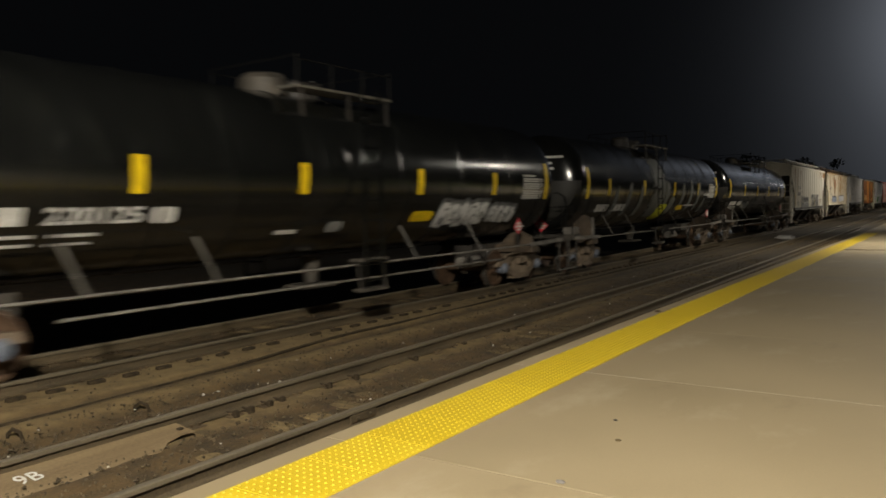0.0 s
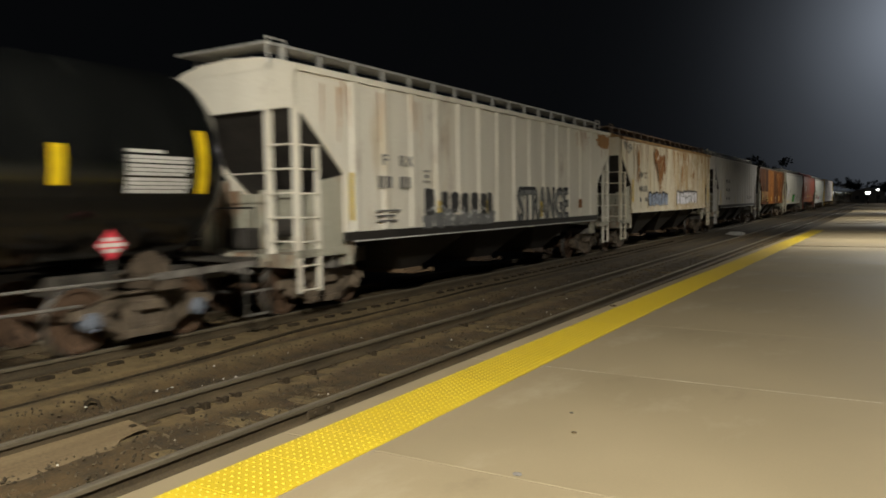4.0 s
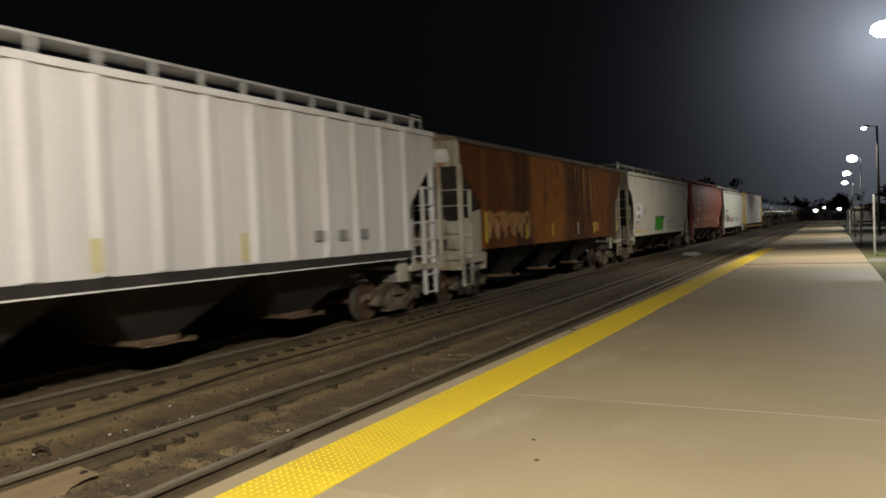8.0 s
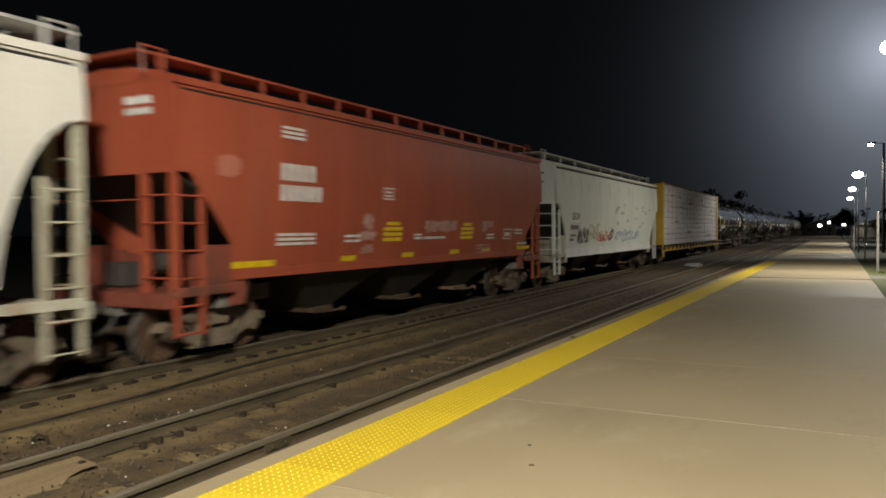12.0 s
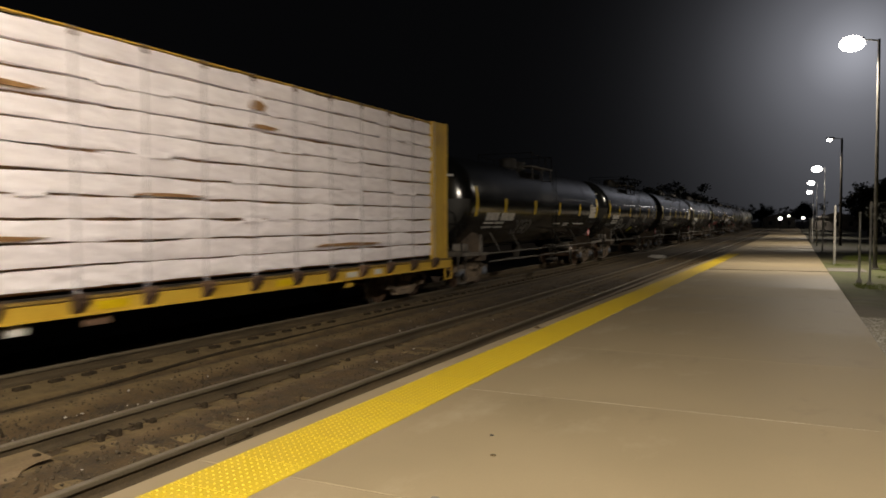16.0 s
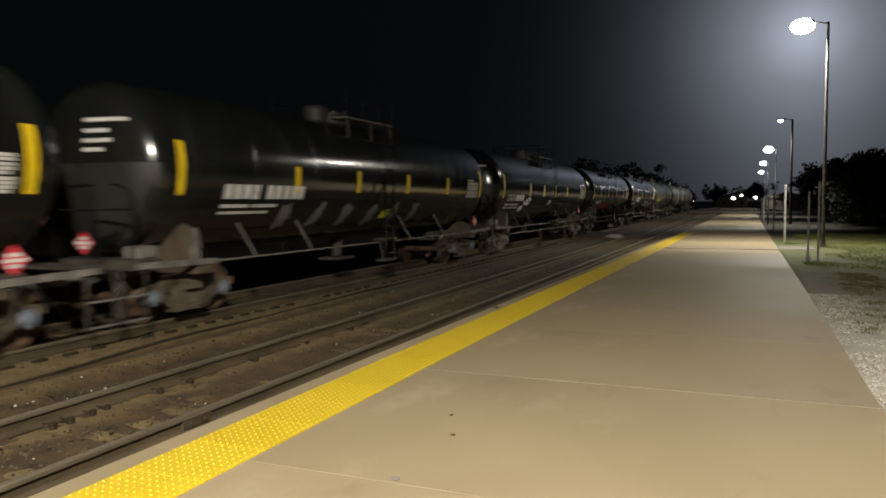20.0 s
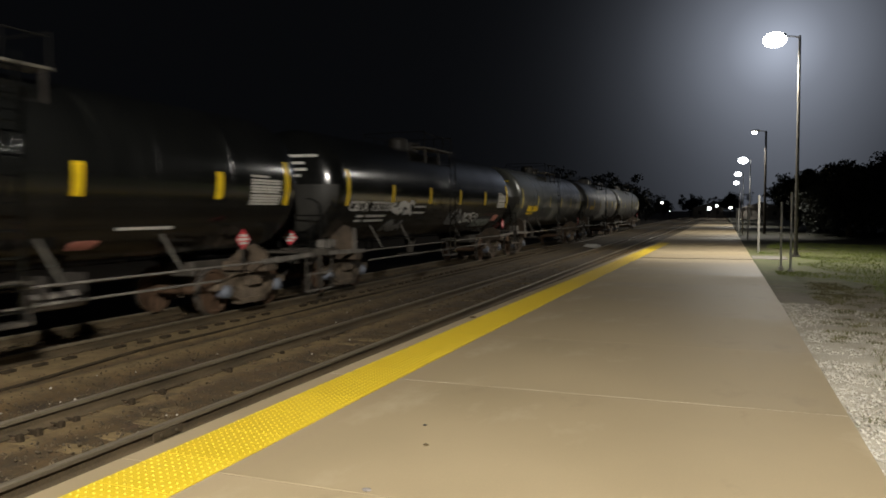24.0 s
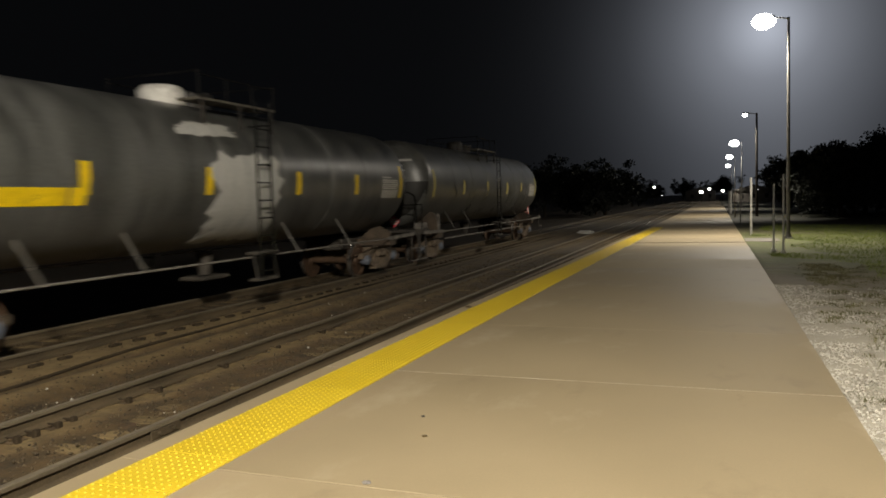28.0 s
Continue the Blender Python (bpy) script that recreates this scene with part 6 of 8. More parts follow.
# ---- centre-beam flat car with wrapped lumber ----
def centerbeam(y0, ln):
    car = tagged(empty("centerbeam_flatcar", (TRAIN_TRACK, y0, RAIL_Z)), "yellow centre-beam flat car loaded with white-wrapped lumber packs", "flat car")
    MOVERS.append((car, y0))
    e = 0.70
    bm = bmesh.new()
    box(bm, -1.48, 1.48, e, ln - e, 0.90, 1.06, bevel=0.01)
    part("deck", bm, UNDER_BLACK, car)
    for s in (-1, 1):
        bm = bmesh.new()
        box(bm, *sorted((s * 1.50, s * 1.565)), e, ln - e, 0.775, 0.97, bevel=0.008)
        box(bm, *sorted((s * 1.44, s * 1.60)), e, ln - e, 0.76, 0.785, bevel=0.004)
        part("side_sill", bm, BEAM_YELLOW, car, "yellow side sill")
        bm = bmesh.new()
        box(bm, *sorted((s * 1.30, s * 1.585)), e, ln - e, 0.985, 1.025, bevel=0.006)
        part("winch_rail", bm, BEAM_GRIMY, car, "grimy yellow rail under the load")
        y = 10.52 - 8 * 1.195
        while y < ln - e - 0.5:
            bm = bmesh.new()
            prism(bm, [(s * 1.565, 0.80), (s * 1.62, 0.86), (s * 1.68, 0.95), (s * 1.68, 1.04), (s * 1.565, 1.05)], "y", y - 0.085, y + 0.085)
            rod(bm, (s * 1.64, y - 0.12, 1.02), (s * 1.64, y + 0.12, 1.02), 0.055, 8)
            part("winch", bm, WINCH_RUST, car, "rusty strap winch on the sill")
            bm = bmesh.new()
            box(bm, *sorted((s * 1.585, s * 1.592)), y - 0.022, y + 0.022, 1.05, 4.63)
            part("strap", bm, STRAP_GREY, car, "pale grey tie-down strap")
            y += 1.195
        for y, w, tint in ((11.1, 0.55, 0), (15.0, 0.5, 0), (17.3, 0.42, 1), (18.4, 0.30, 1), (6.0, 0.5, 0), (3.4, 0.4, 1)):
            bm = bmesh.new()
            box(bm, *sorted((s * 1.563, s * 1.571)), y - w / 2, y + w / 2, 0.82, 0.94)
            part("sill_patch", bm, MARK_WHITE if tint else MARK_YELLOW, car, "white stencil patch" if tint else "fresh yellow reflective patch")
        for y, w, m in ((9.73, 0.26, MARK_WHITE), (10.9, 0.42, WINCH_RUST), (17.3, 0.3, BEAM_YELLOW)):
            bm = bmesh.new()
            box(bm, *sorted((s * 1.46, s * 1.50)), y - w / 2, y + w / 2, 0.60, 0.72, bevel=0.008)
            box(bm, *sorted((s * 1.46, s * 1.48)), y - 0.03, y + 0.03, 0.70, 0.80)
            part("sill_bracket", bm, m, car, "small plate hanging under the sill")
    bm = bmesh.new()
    box(bm, -0.10, 0.10, e + 0.3, ln - e - 0.3, 1.14, 4.58)
    part("centre_beam", bm, BEAM_YELLOW, car)
    for yy, wide in ((e, 0.16), (ln - e - 1.25, 0.90)):
        bm = bmesh.new()
        box(bm, -1.54, 1.54, yy + (0 if wide < 0.3 else wide - 0.3), yy + (wide if wide < 0.3 else wide), 1.12, 4.60, bevel=0.02)
        part("bulkhead", bm, BEAM_YELLOW, car, "yellow steel end bulkhead")
        for x in (-1.55, 1.55):
            bm = bmesh.new()
            box(bm, x - 0.04, x + 0.04, yy, yy + wide, 1.03, 4.66, bevel=0.01)
            part("bulkhead_flange", bm, BEAM_YELLOW, car)
            bm = bmesh.new()
            box(bm, x - 0.06, x + 0.06, yy + wide - 0.10, yy + wide, 1.03, 4.68, bevel=0.01)
            part("bulkhead_post", bm, BEAM_YELLOW, car)
    # packs of boards in white wrap
    rg = random.Random(41)
    y_lo, y_hi = e + 0.18, ln - e - 1.27
    cols, nl = 6, 11
    cw, lh = (y_hi - y_lo) / cols, 3.47 / nl
    variants = []
    for k in range(8):
        n, m = 64, 7
        bm = bmesh.new()
        face = []
        for i in range(m + 1):
            row = []
            for j in range(n + 1):
                y, z = (j / n - 0.5) * (cw + 0.03), (i / m - 0.5) * (lh - 0.034)
                q = Vector((k * 7.1, y * 1.1, z * 3))
                wr = 0.016 * noise.noise(Vector((k * 3.3, y * 3.2 + z * 5.0, z * 9.0))) + 0.010 * noise.noise(Vector((k * 5.1, y * 7.0 - z * 12.0, z * 14.0)))
                fold = 1 - abs(noise.noise(Vector((k * 2.3, y * 1.3 + z * 4.2, z * 1.5 - y * 0.5))))
                fold2 = 1 - abs(noise.noise(Vector((k * 8.7, y * 2.0 - z * 6.0, z * 2.0 + 5))))
                wr += 0.020 * fold ** 9 + 0.015 * fold2 ** 10
                edge = 1.0 if i in (0, m) else 0.3
                dz = edge * (0.030 * noise.noise(q + Vector((3, 1, 2))) + 0.014 * noise.noise(q * 3.1) - 0.006)
                dx = -0.012 if i in (0, m) else 0.0
                row.append(bm.verts.new((1.545 + wr + dx, y, z + (dz if i else dz * 0.6))))
            face.append(row)
        for i in range(m):
            for j in range(n):
                bm.faces.new((face[i][j], face[i][j + 1], face[i + 1][j + 1], face[i + 1][j]))
        back = [bm.verts.new((0.15, y, z)) for y in (-0.5 * cw, 0.5 * cw) for z in (-0.5 * lh + 0.02, 0.5 * lh - 0.02)]
        bm.faces.new(face[m] + [back[3], back[1]])
        bm.faces.new(face[0][::-1] + [back[0], back[2]])
        bm.faces.new([r[0] for r in face][::-1] + [back[0], back[1]][::1])
        bm.faces.new([r[n] for r in face] + [back[3], back[2]])
        bm.faces.new((back[0], back[2], back[3], back[1]))
        bmesh.ops.recalc_face_normals(bm, faces=bm.faces)
        me = mesh_of("lumber_pack", bm, WRAP)
        variants.append(smooth(me, 50))
    bm = bmesh.new()
    box(bm, -1.55, -0.12, y_lo, y_hi, 1.13, 4.58, bevel=0.03)
    part("far_lumber_stack", bm, WRAP, car, "white-wrapped lumber stack on the other side")
    bm = bmesh.new()
    box(bm, 0.12, 1.42, y_lo + 0.02, y_hi - 0.02, 1.10, 4.57)
    part("lumber_core", bm, LUMBER, car, "bare brown lumber showing between wraps")
    for i in range(nl):
        for j in range(cols):
            p = part("lumber_pack", variants[rg.randrange(8)], None, car, loc=(rg.uniform(-0.006, 0.006), y_lo + cw * (j + 0.5), 1.13 + lh * (i + 0.5)))
            p.rotation_euler = (rg.uniform(-0.004, 0.004), 0, 0)
    # loose flaps of wrap hang over some of the gaps, and a few boards show through tears
    for k in range(34):
        w, h = rg.uniform(0.35, 1.5), rg.uniform(0.05, 0.10)
        y, z = rg.uniform(y_lo + 0.3, y_hi - w - 0.3), 1.13 + lh * rg.randrange(1, nl) + rg.uniform(-0.05, -0.02)
        bm = bmesh.new()
        n = 8
        top = [bm.verts.new((1.580, y + w * q / n, z + h)) for q in range(n + 1)]
        low = [bm.verts.new((1.590 + rg.uniform(0, 0.012), y + w * q / n, z + rg.uniform(-0.015, 0.02))) for q in range(n + 1)]
        back = [bm.verts.new((1.564, y + w * q / n, z + h * 0.5)) for q in range(n + 1)]
        for q in range(n):
            bm.faces.new((low[q], low[q + 1], top[q + 1], top[q]))
            bm.faces.new((top[q], top[q + 1], back[q + 1], back[q]))
            bm.faces.new((back[q], back[q + 1], low[q + 1], low[q]))
        bmesh.ops.recalc_face_normals(bm, faces=bm.faces)
        part("wrap_flap", bm, WRAP, car)
    for y, z, w, h in ((14.05, 4.02, 0.42, 0.17), (14.05, 3.70, 0.75, 0.07), (9.0, 3.70, 1.1, 0.07), (6.0, 3.35, 0.9, 0.06), (8.2, 1.80, 1.9, 0.07), (16.0, 1.52, 2.6, 0.06), (4.2, 2.45, 1.2, 0.06), (11.5, 2.42, 1.4, 0.05), (3.0, 4.0, 1.0, 0.06)):
        bm = bmesh.new()
        prism(bm, [(y, z), (y + w * 0.8, z - 0.01), (y + w, z + h * 0.5), (y + w * 0.5, z + h), (y + w * 0.1, z + h * 0.8)], "x", 1.54, 1.586)
        part("torn_wrap_gap", bm, LUMBER, car, "bare lumber in a torn wrap")
    # straps over the load, and the yellow edge guard along its top
    for k in range(18):
        y = 10.52 + (k - 8) * 1.195
        if y_lo < y < y_hi:
            bm = bmesh.new()
            box(bm, 0.15, 1.585, y - 0.03, y + 0.03, 4.625, 4.635)
            part("strap", bm, GRIME_METAL, car)
            bm = bmesh.new()
            box(bm, 1.592, 1.60, y - 0.05, y + 0.05, 4.50, 4.62)
            part("corner_guard", bm, WINCH_RUST, car, "rusty corner guard under a strap")
    bm = bmesh.new()
    box(bm, 1.47, 1.583, y_lo, y_hi, 4.605, 4.622)
    part("edge_guard", bm, BEAM_YELLOW, car, "thin yellow edge along the top of the load")
    bm = bmesh.new()
    box(bm, -0.3, 0.3, 0.5, ln - 0.5, 0.66, 0.98, bevel=0.02)
    for y in (2.5, ln - 2.5):
        box(bm, -1.2, 1.2, y - 0.2, y + 0.2, 0.80, 0.98)
    part("centre_sill", bm, UNDER_BLACK, car)
    for yy, s in ((e, 1), (ln - e, -1)):
        bm = bmesh.new()
        chain(bm, [(1.55, yy, 0.95), (1.55, yy, 0.45), (1.55, yy + s * 0.42, 0.45), (1.55, yy + s * 0.42, 0.95)], 0.02, 6)
        rod(bm, (1.55, yy, 0.70), (1.55, yy + s * 0.42, 0.70), 0.018, 6)
        part("step", bm, BEAM_YELLOW, car)
    add_truck(car, 2.5, False)
    add_truck(car, ln - 2.5, False)
    add_coupler(car, 0.0, 1)
    add_coupler(car, ln, -1)
    return car


# ---- marks on the cars ----
def tank_place(y0, z0, lift=0.007):
    a0 = math.asin((z0 - ZC) / R_T)
    y0 = y0 + 0.6 * (R_T - R_T * math.cos(math.asin((z0 + 0.2 - ZC) / R_T)))
    return lambda u, v, w: ((R_T + lift + w) * math.cos(a0 + v / R_T), y0 + u, ZC + (R_T + lift + w) * math.sin(a0 + v / R_T))


def side_place(xs, y0, z0, lift=0.005):
    return lambda u, v, w: (xs(min(4.3, z0 + v)) + lift + w, y0 + u, z0 + v)


def fitted_text(car, name, text, place, wide, high, mat, label="", fat=0.0, shear=0.0):
    """Letters stretched to a given width and height."""
    bm = lettering(text, 1.0, lambda u, v, w: (u, v, w), 0.002, shear, fat)
    us, vs = [v.co.x for v in bm.verts], [v.co.y for v in bm.verts]
    u0, u1, v0, v1 = min(us), max(us), min(vs), max(vs)
    for v in bm.verts:
        v.co = Vector(place((v.co.x - u0) / (u1 - u0) * wide, (v.co.y - v0) / (v1 - v0) * high, v.co.z))
    return part(name, bm, mat, car, label)


def stroke(bm, place, pts, width, thick=0.003):
    """A flat painted ribbon along (u, v) points."""
    n = len(pts)
    rows = []
    for i, (u, v) in enumerate(pts):
        a, b = pts[max(0, i - 1)], pts[min(n - 1, i + 1)]
        du, dv = b[0] - a[0], b[1] - a[1]
        k = math.hypot(du, dv) or 1.0
        w = width if not callable(width) else width(i / (n - 1))
        nu, nv = -dv / k * w / 2, du / k * w / 2
        rows.append([bm.verts.new(place(u + nu, v + nv, thick)), bm.verts.new(place(u - nu, v - nv, thick)), bm.verts.new(place(u - nu, v - nv, 0)), bm.verts.new(place(u + nu, v + nv, 0))])
    for A, B in zip(rows, rows[1:]):
        for k in range(4):
            bm.faces.new((A[k], A[(k + 1) % 4], B[(k + 1) % 4], B[k]))
    bm.faces.new(rows[0])
    bm.faces.new(list(reversed(rows[-1])))


def tag(car, name, place, wide, high, seed, mat, label, loops=5, width=0.05):
    """A sprayed tag: overlapping looped strokes, each a part."""
    rg = random.Random(seed)
    for k in range(loops):
        bm = bmesh.new()
        cu, cv = wide * (k + 0.5) / loops, high * 0.5
        a0, n = rg.uniform(0, 6.28), 14
        ru, rv = wide / loops * rg.uniform(0.45, 0.7), high * rg.uniform(0.3, 0.5)
        t = rg.uniform(0.6, 1.3)
        stroke(bm, place, [(cu + ru * math.cos(a0 + 5.2 * i / n), cv + rv * math.sin(a0 + 5.2 * t * i / n)) for i in range(n + 1)], width * rg.uniform(0.7, 1.4))
        part(name, bm, mat, car, label)
        if rg.random() < 0.7:
            bm = bmesh.new()
            stroke(bm, place, [(cu - ru * 0.7, cv + rv * rg.uniform(-1, 1)), (cu, cv + rv * rg.uniform(-0.4, 0.4)), (cu + ru * 0.8, cv + rv * rg.uniform(-1, 1))], width * rg.uniform(0.6, 1.2))
            part(name, bm, mat, car, label)


def blotch(car, name, place, wide, high, seed, mat, label="", ragged=0.22):
    """An uneven painted or stained patch."""
    rg = random.Random(seed)
    n = 22 if max(wide, high) < 1.2 else 40
    ring = []
    for i in range(n):
        a = 2 * math.pi * i / n
        c, s = math.cos(a), math.sin(a)
        k = 1 / max(abs(c), abs(s)) ** 0.75
        r = (1 + rg.uniform(-ragged, ragged * 0.4))
        ring.append((wide / 2 + wide / 2 * c * k * r * 0.9, high / 2 + high / 2 * s * k * r * 0.9))
    bm = bmesh.new()
    rings = []
    for q in np.linspace(0.0, 1.0, 4 if max(wide, high) < 1.2 else 10):
        rings.append([bm.verts.new(place(wide / 2 + (u - wide / 2) * q, high / 2 + (v - high / 2) * q, 0.002)) for u, v in ring] if q else [bm.verts.new(place(wide / 2, high / 2, 0.002))])
    low = [bm.verts.new(place(u, v, -0.002)) for u, v in ring]
    for i in range(n):
        j = (i + 1) % n
        bm.faces.new((rings[0][0], rings[1][i], rings[1][j]))
        for A, B in zip(rings[1:], rings[2:] + [low]):
            bm.faces.new((A[i], B[i], B[j], A[j]))
    bmesh.ops.recalc_face_normals(bm, faces=bm.faces)
    return part(name, bm, mat, car, label)


def bubble_word(car, place, wide, high, count, fill, edge, seed, label, inner=2):
    """Fat sprayed letters that cannot be read: filled blobs with dark outlines and inner strokes."""
    rg = random.Random(seed)
    step = wide / count
    def at(du, dv, up):
        return lambda u, v, w: place(u + du, v + dv, w + up)
    for k in range(count):
        w, h = step * rg.uniform(1.02, 1.2), high * rg.uniform(0.86, 1.0)
        u, v = step * k, (high - h) * rg.random()
        blotch(car, "graffiti_outline", at(u - 0.05, v - 0.02, 0.0 + 0.0006 * k), w + 0.07, h + 0.09, seed * 17 + k, edge, "dark outline of the " + label, 0.16)
        blotch(car, "graffiti_letter", at(u, v, 0.006 + 0.0006 * k), w * 0.93, h * 0.95, seed * 17 + k, fill, label, 0.16)
    bm = bmesh.new()
    for k in range(count):
        for q in range(inner):
            u, v = step * (k + rg.uniform(0.25, 0.8)), high * rg.uniform(0.25, 0.75)
            a, n = rg.uniform(-0.5, 0.5), rg.uniform(0.25, 0.5)
            vertical = rg.random() < 0.5
            du, dv = (step * 0.10 * a, high * n * 0.6) if vertical else (step * n * 0.7, high * 0.12 * a)
            stroke(bm, at(0, 0, 0.014), [(u - du / 2, v - dv / 2), (u + 0.02, v), (u + du / 2, v + dv / 2)], high * rg.uniform(0.05, 0.09))
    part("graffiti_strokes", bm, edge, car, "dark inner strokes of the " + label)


def drips(car, name, xs, y0, y1, z_top, count, long, mat, seed, label):
    """Thin rust runs hanging down a side, each a piece of its own."""
    rg = random.Random(seed)
    for k in range(count):
        bm = bmesh.new()
        y, ln, w = rg.uniform(y0, y1), rg.uniform(*long), rg.uniform(0.02, 0.07)
        zt = z_top - rg.uniform(0, 0.15)
        stroke(bm, side_place(xs, y, zt - ln, 0.004), [(rg.uniform(-0.02, 0.02), ln * (1 - i / 6)) for i in range(7)], lambda q, w=w: w * (1 - 0.75 * q))
        part(name, bm, mat, car, label)


def lines(car, place, rows, mat):
    """Unreadable stencil as plain bars: (u, v, wide, high)."""
    for u, v, w, h in rows:
        bm = bmesh.new()
        stroke(bm, place, [(u, v + h / 2), (u + w / 2, v + h / 2), (u + w, v + h / 2)], h)
        part("stencil_bar", bm, mat, car)

# ---- the cars in order; each starts at its front coupler's place at the clip's start ----
EDGES = [1.60, 19.10, 36.65, 54.30, 72.30, 90.10, 107.57, 125.40, 143.15, 159.85, 177.50, 200.60, 218.25, 235.00, 252.65, 270.60, 287.05, 304.20, 321.55, 338.90, 356.20]

def span(k):
    return EDGES[k], EDGES[k + 1] - EDGES[k]

SPRAY_WHITE = plain("spray_white", (0.62, 0.62, 0.60), 0.6)
SILL_WHITE = painted("white_sill_paint", (0.50, 0.50, 0.48), (0.70, 0.70, 0.67), [((0.34, 0.31, 0.27), 0.10, 1.2, (1, 1.5, 0.6))])
PATCH_GREY = surf("grey_primer_patch", (0.085, 0.087, 0.082), (0.19, 0.192, 0.18), (0.4, 0.6), 0, 1.5, 20, 0.05, streak=(1, 2, 0.4))
SPRAY_BRIGHT = plain("spray_bright_white", (0.86, 0.84, 0.90), 0.5)
SPRAY_DIM = plain("spray_dim_grey", (0.12, 0.12, 0.118), 0.6, vary=0.4)
SPRAY_GREY = plain("spray_grey", (0.27, 0.27, 0.26), 0.6, vary=0.4)
SPRAY_BLACK = plain("spray_black", (0.02, 0.02, 0.022), 0.6)
SPRAY_DARK = plain("spray_dark_grey", (0.055, 0.055, 0.055), 0.6, vary=0.6)
SPRAY_CLOUD = plain("spray_cloud_grey", (0.24, 0.24, 0.235), 0.6, vary=0.5)
SPRAY_GREEN = plain("spray_green", (0.06, 0.42, 0.035), 0.5)
SPRAY_RED = plain("spray_red", (0.48, 0.055, 0.04), 0.55, vary=0.4)
SPRAY_BLUE = plain("spray_pale_blue", (0.36, 0.42, 0.56), 0.6, vary=0.3)
SPRAY_PALE_GREEN = plain("spray_pale_green", (0.34, 0.38, 0.34), 0.6, vary=0.4)
SPRAY_PALE_BLUE = plain("spray_faded_blue", (0.40, 0.47, 0.54), 0.6, vary=0.3)
STAIN_TAN = plain("faded_tan_spray", (0.50, 0.43, 0.30), 0.6, vary=0.3)
SPRAY_VIOLET = plain("spray_violet", (0.25, 0.20, 0.33), 0.6)
STAIN_RUST = surf("rust_run", (0.19, 0.070, 0.018), (0.38, 0.18, 0.06), (0.75, 0.9), 0, 4, 30, 0.2)
STAIN_ORANGE = surf("orange_rust", (0.26, 0.11, 0.025), (0.46, 0.24, 0.07), (0.7, 0.85), 0, 2.5, 25, 0.1, streak=(1, 4, 0.3))
STAIN_FADED = surf("faded_cream_paint", (0.36, 0.20, 0.075), (0.56, 0.40, 0.20), (0.7, 0.85), 0, 3, 25, 0.1, streak=(1, 3, 0.5))
STAIN_DARK = surf("dark_rust", (0.030, 0.014, 0.007), (0.075, 0.030, 0.012), (0.75, 0.9), 0, 3, 25, 0.1)
SCUFF = surf("dirty_scuff", (0.30, 0.29, 0.235), (0.47, 0.47, 0.41), (0.5, 0.7), 0, 3, 25, 0.1)
STAIN_PALE = surf("pale_scuff", (0.34, 0.32, 0.28), (0.52, 0.50, 0.45), (0.6, 0.8), 0, 3, 25, 0.1)
END_TAN = painted("dusty_cream_end_paint", (0.26, 0.235, 0.165), (0.46, 0.425, 0.325), [((0.10, 0.065, 0.035), 0.30, 1.1, (1, 1, 0.5)), ((0.16, 0.08, 0.03), 0.16, 2.2, (1, 1.5, 0.4))])
END_WORN = painted("worn_end_paint", (0.30, 0.285, 0.215), (0.50, 0.475, 0.385), [((0.20, 0.085, 0.03), 0.42, 1.3, (1, 1, 0.4)), ((0.06, 0.05, 0.035), 0.25, 0.9, (1, 1, 0.5))])
RED_WORN = painted("worn_red_end_paint", (0.15, 0.038, 0.024), (0.24, 0.066, 0.040), [((0.075, 0.040, 0.024), 0.40, 1.2, (1, 1, 0.5)), ((0.30, 0.16, 0.11), 0.10, 3.0, (1, 1, 0.6))])
RED_FADE = plain("faded_red", (0.44, 0.15, 0.10), 0.5)
EDGE_RUST = painted("corroded_yellow_edge", (0.20, 0.095, 0.026), (0.40, 0.25, 0.085), [((0.14, 0.05, 0.015), 0.45, 1.0, (1, 1.5, 3))])
BOARD_RUST = surf("rusty_board", (0.07, 0.045, 0.03), (0.19, 0.135, 0.095), (0.6, 0.85), 0.1, 4, 40, 0.2)
PALE_YELLOW = plain("faded_yellow", (0.50, 0.42, 0.12), 0.5)
LIME = plain("lime_patch", (0.66, 0.66, 0.012), 0.45)
COTTON = plain("faded_grey_letters", (0.16, 0.15, 0.14), 0.6)

# first black tank car
T1 = tank_car(*span(0), TANK_BLACK, "glossy black tank car with white graffiti and yellow strips", marks=(4.17, 7.19, 10.46, 13.4), dome=SILL_DIRT, bands=True, cyl=0.72, front=1.62)
lines(T1, tank_place(2.0, 1.90), [(0, 0, 0.30, 0.24), (0.36, 0, 0.30, 0.24)], MARK_WHITE)
fitted_text(T1, "car_number", "220125", tank_place(2.92, 1.90), 1.29, 0.24, MARK_WHITE, "white stencilled number", 0.02)
lines(T1, tank_place(2.0, 1.60), [(0.0, 0.2, 0.72, 0.05), (0.0, 0.06, 0.72, 0.05), (0.93, 0.2, 0.62, 0.05), (0.93, 0.06, 0.56, 0.04), (4.65, 0.04, 0.5, 0.09)], MARK_WHITE)
blotch(T1, "data_panel", tank_place(4.33, 1.87), 0.42, 0.28, 3, MARK_WHITE, "small white data box", 0.03)
blotch(T1, "data_panel", tank_place(7.83, 1.61), 0.44, 0.27, 4, SPRAY_GREY, "small grey data box", 0.03)
blotch(T1, "reflective_patch", tank_place(10.22, 1.72), 0.85, 0.29, 5, MARK_YELLOW, "yellow reflective patch", 0.05)
bubble_word(T1, tank_place(11.1, 1.55), 2.0, 0.80, 5, SPRAY_WHITE, SPRAY_DIM, 6, "grey-white bubble graffiti", 3)
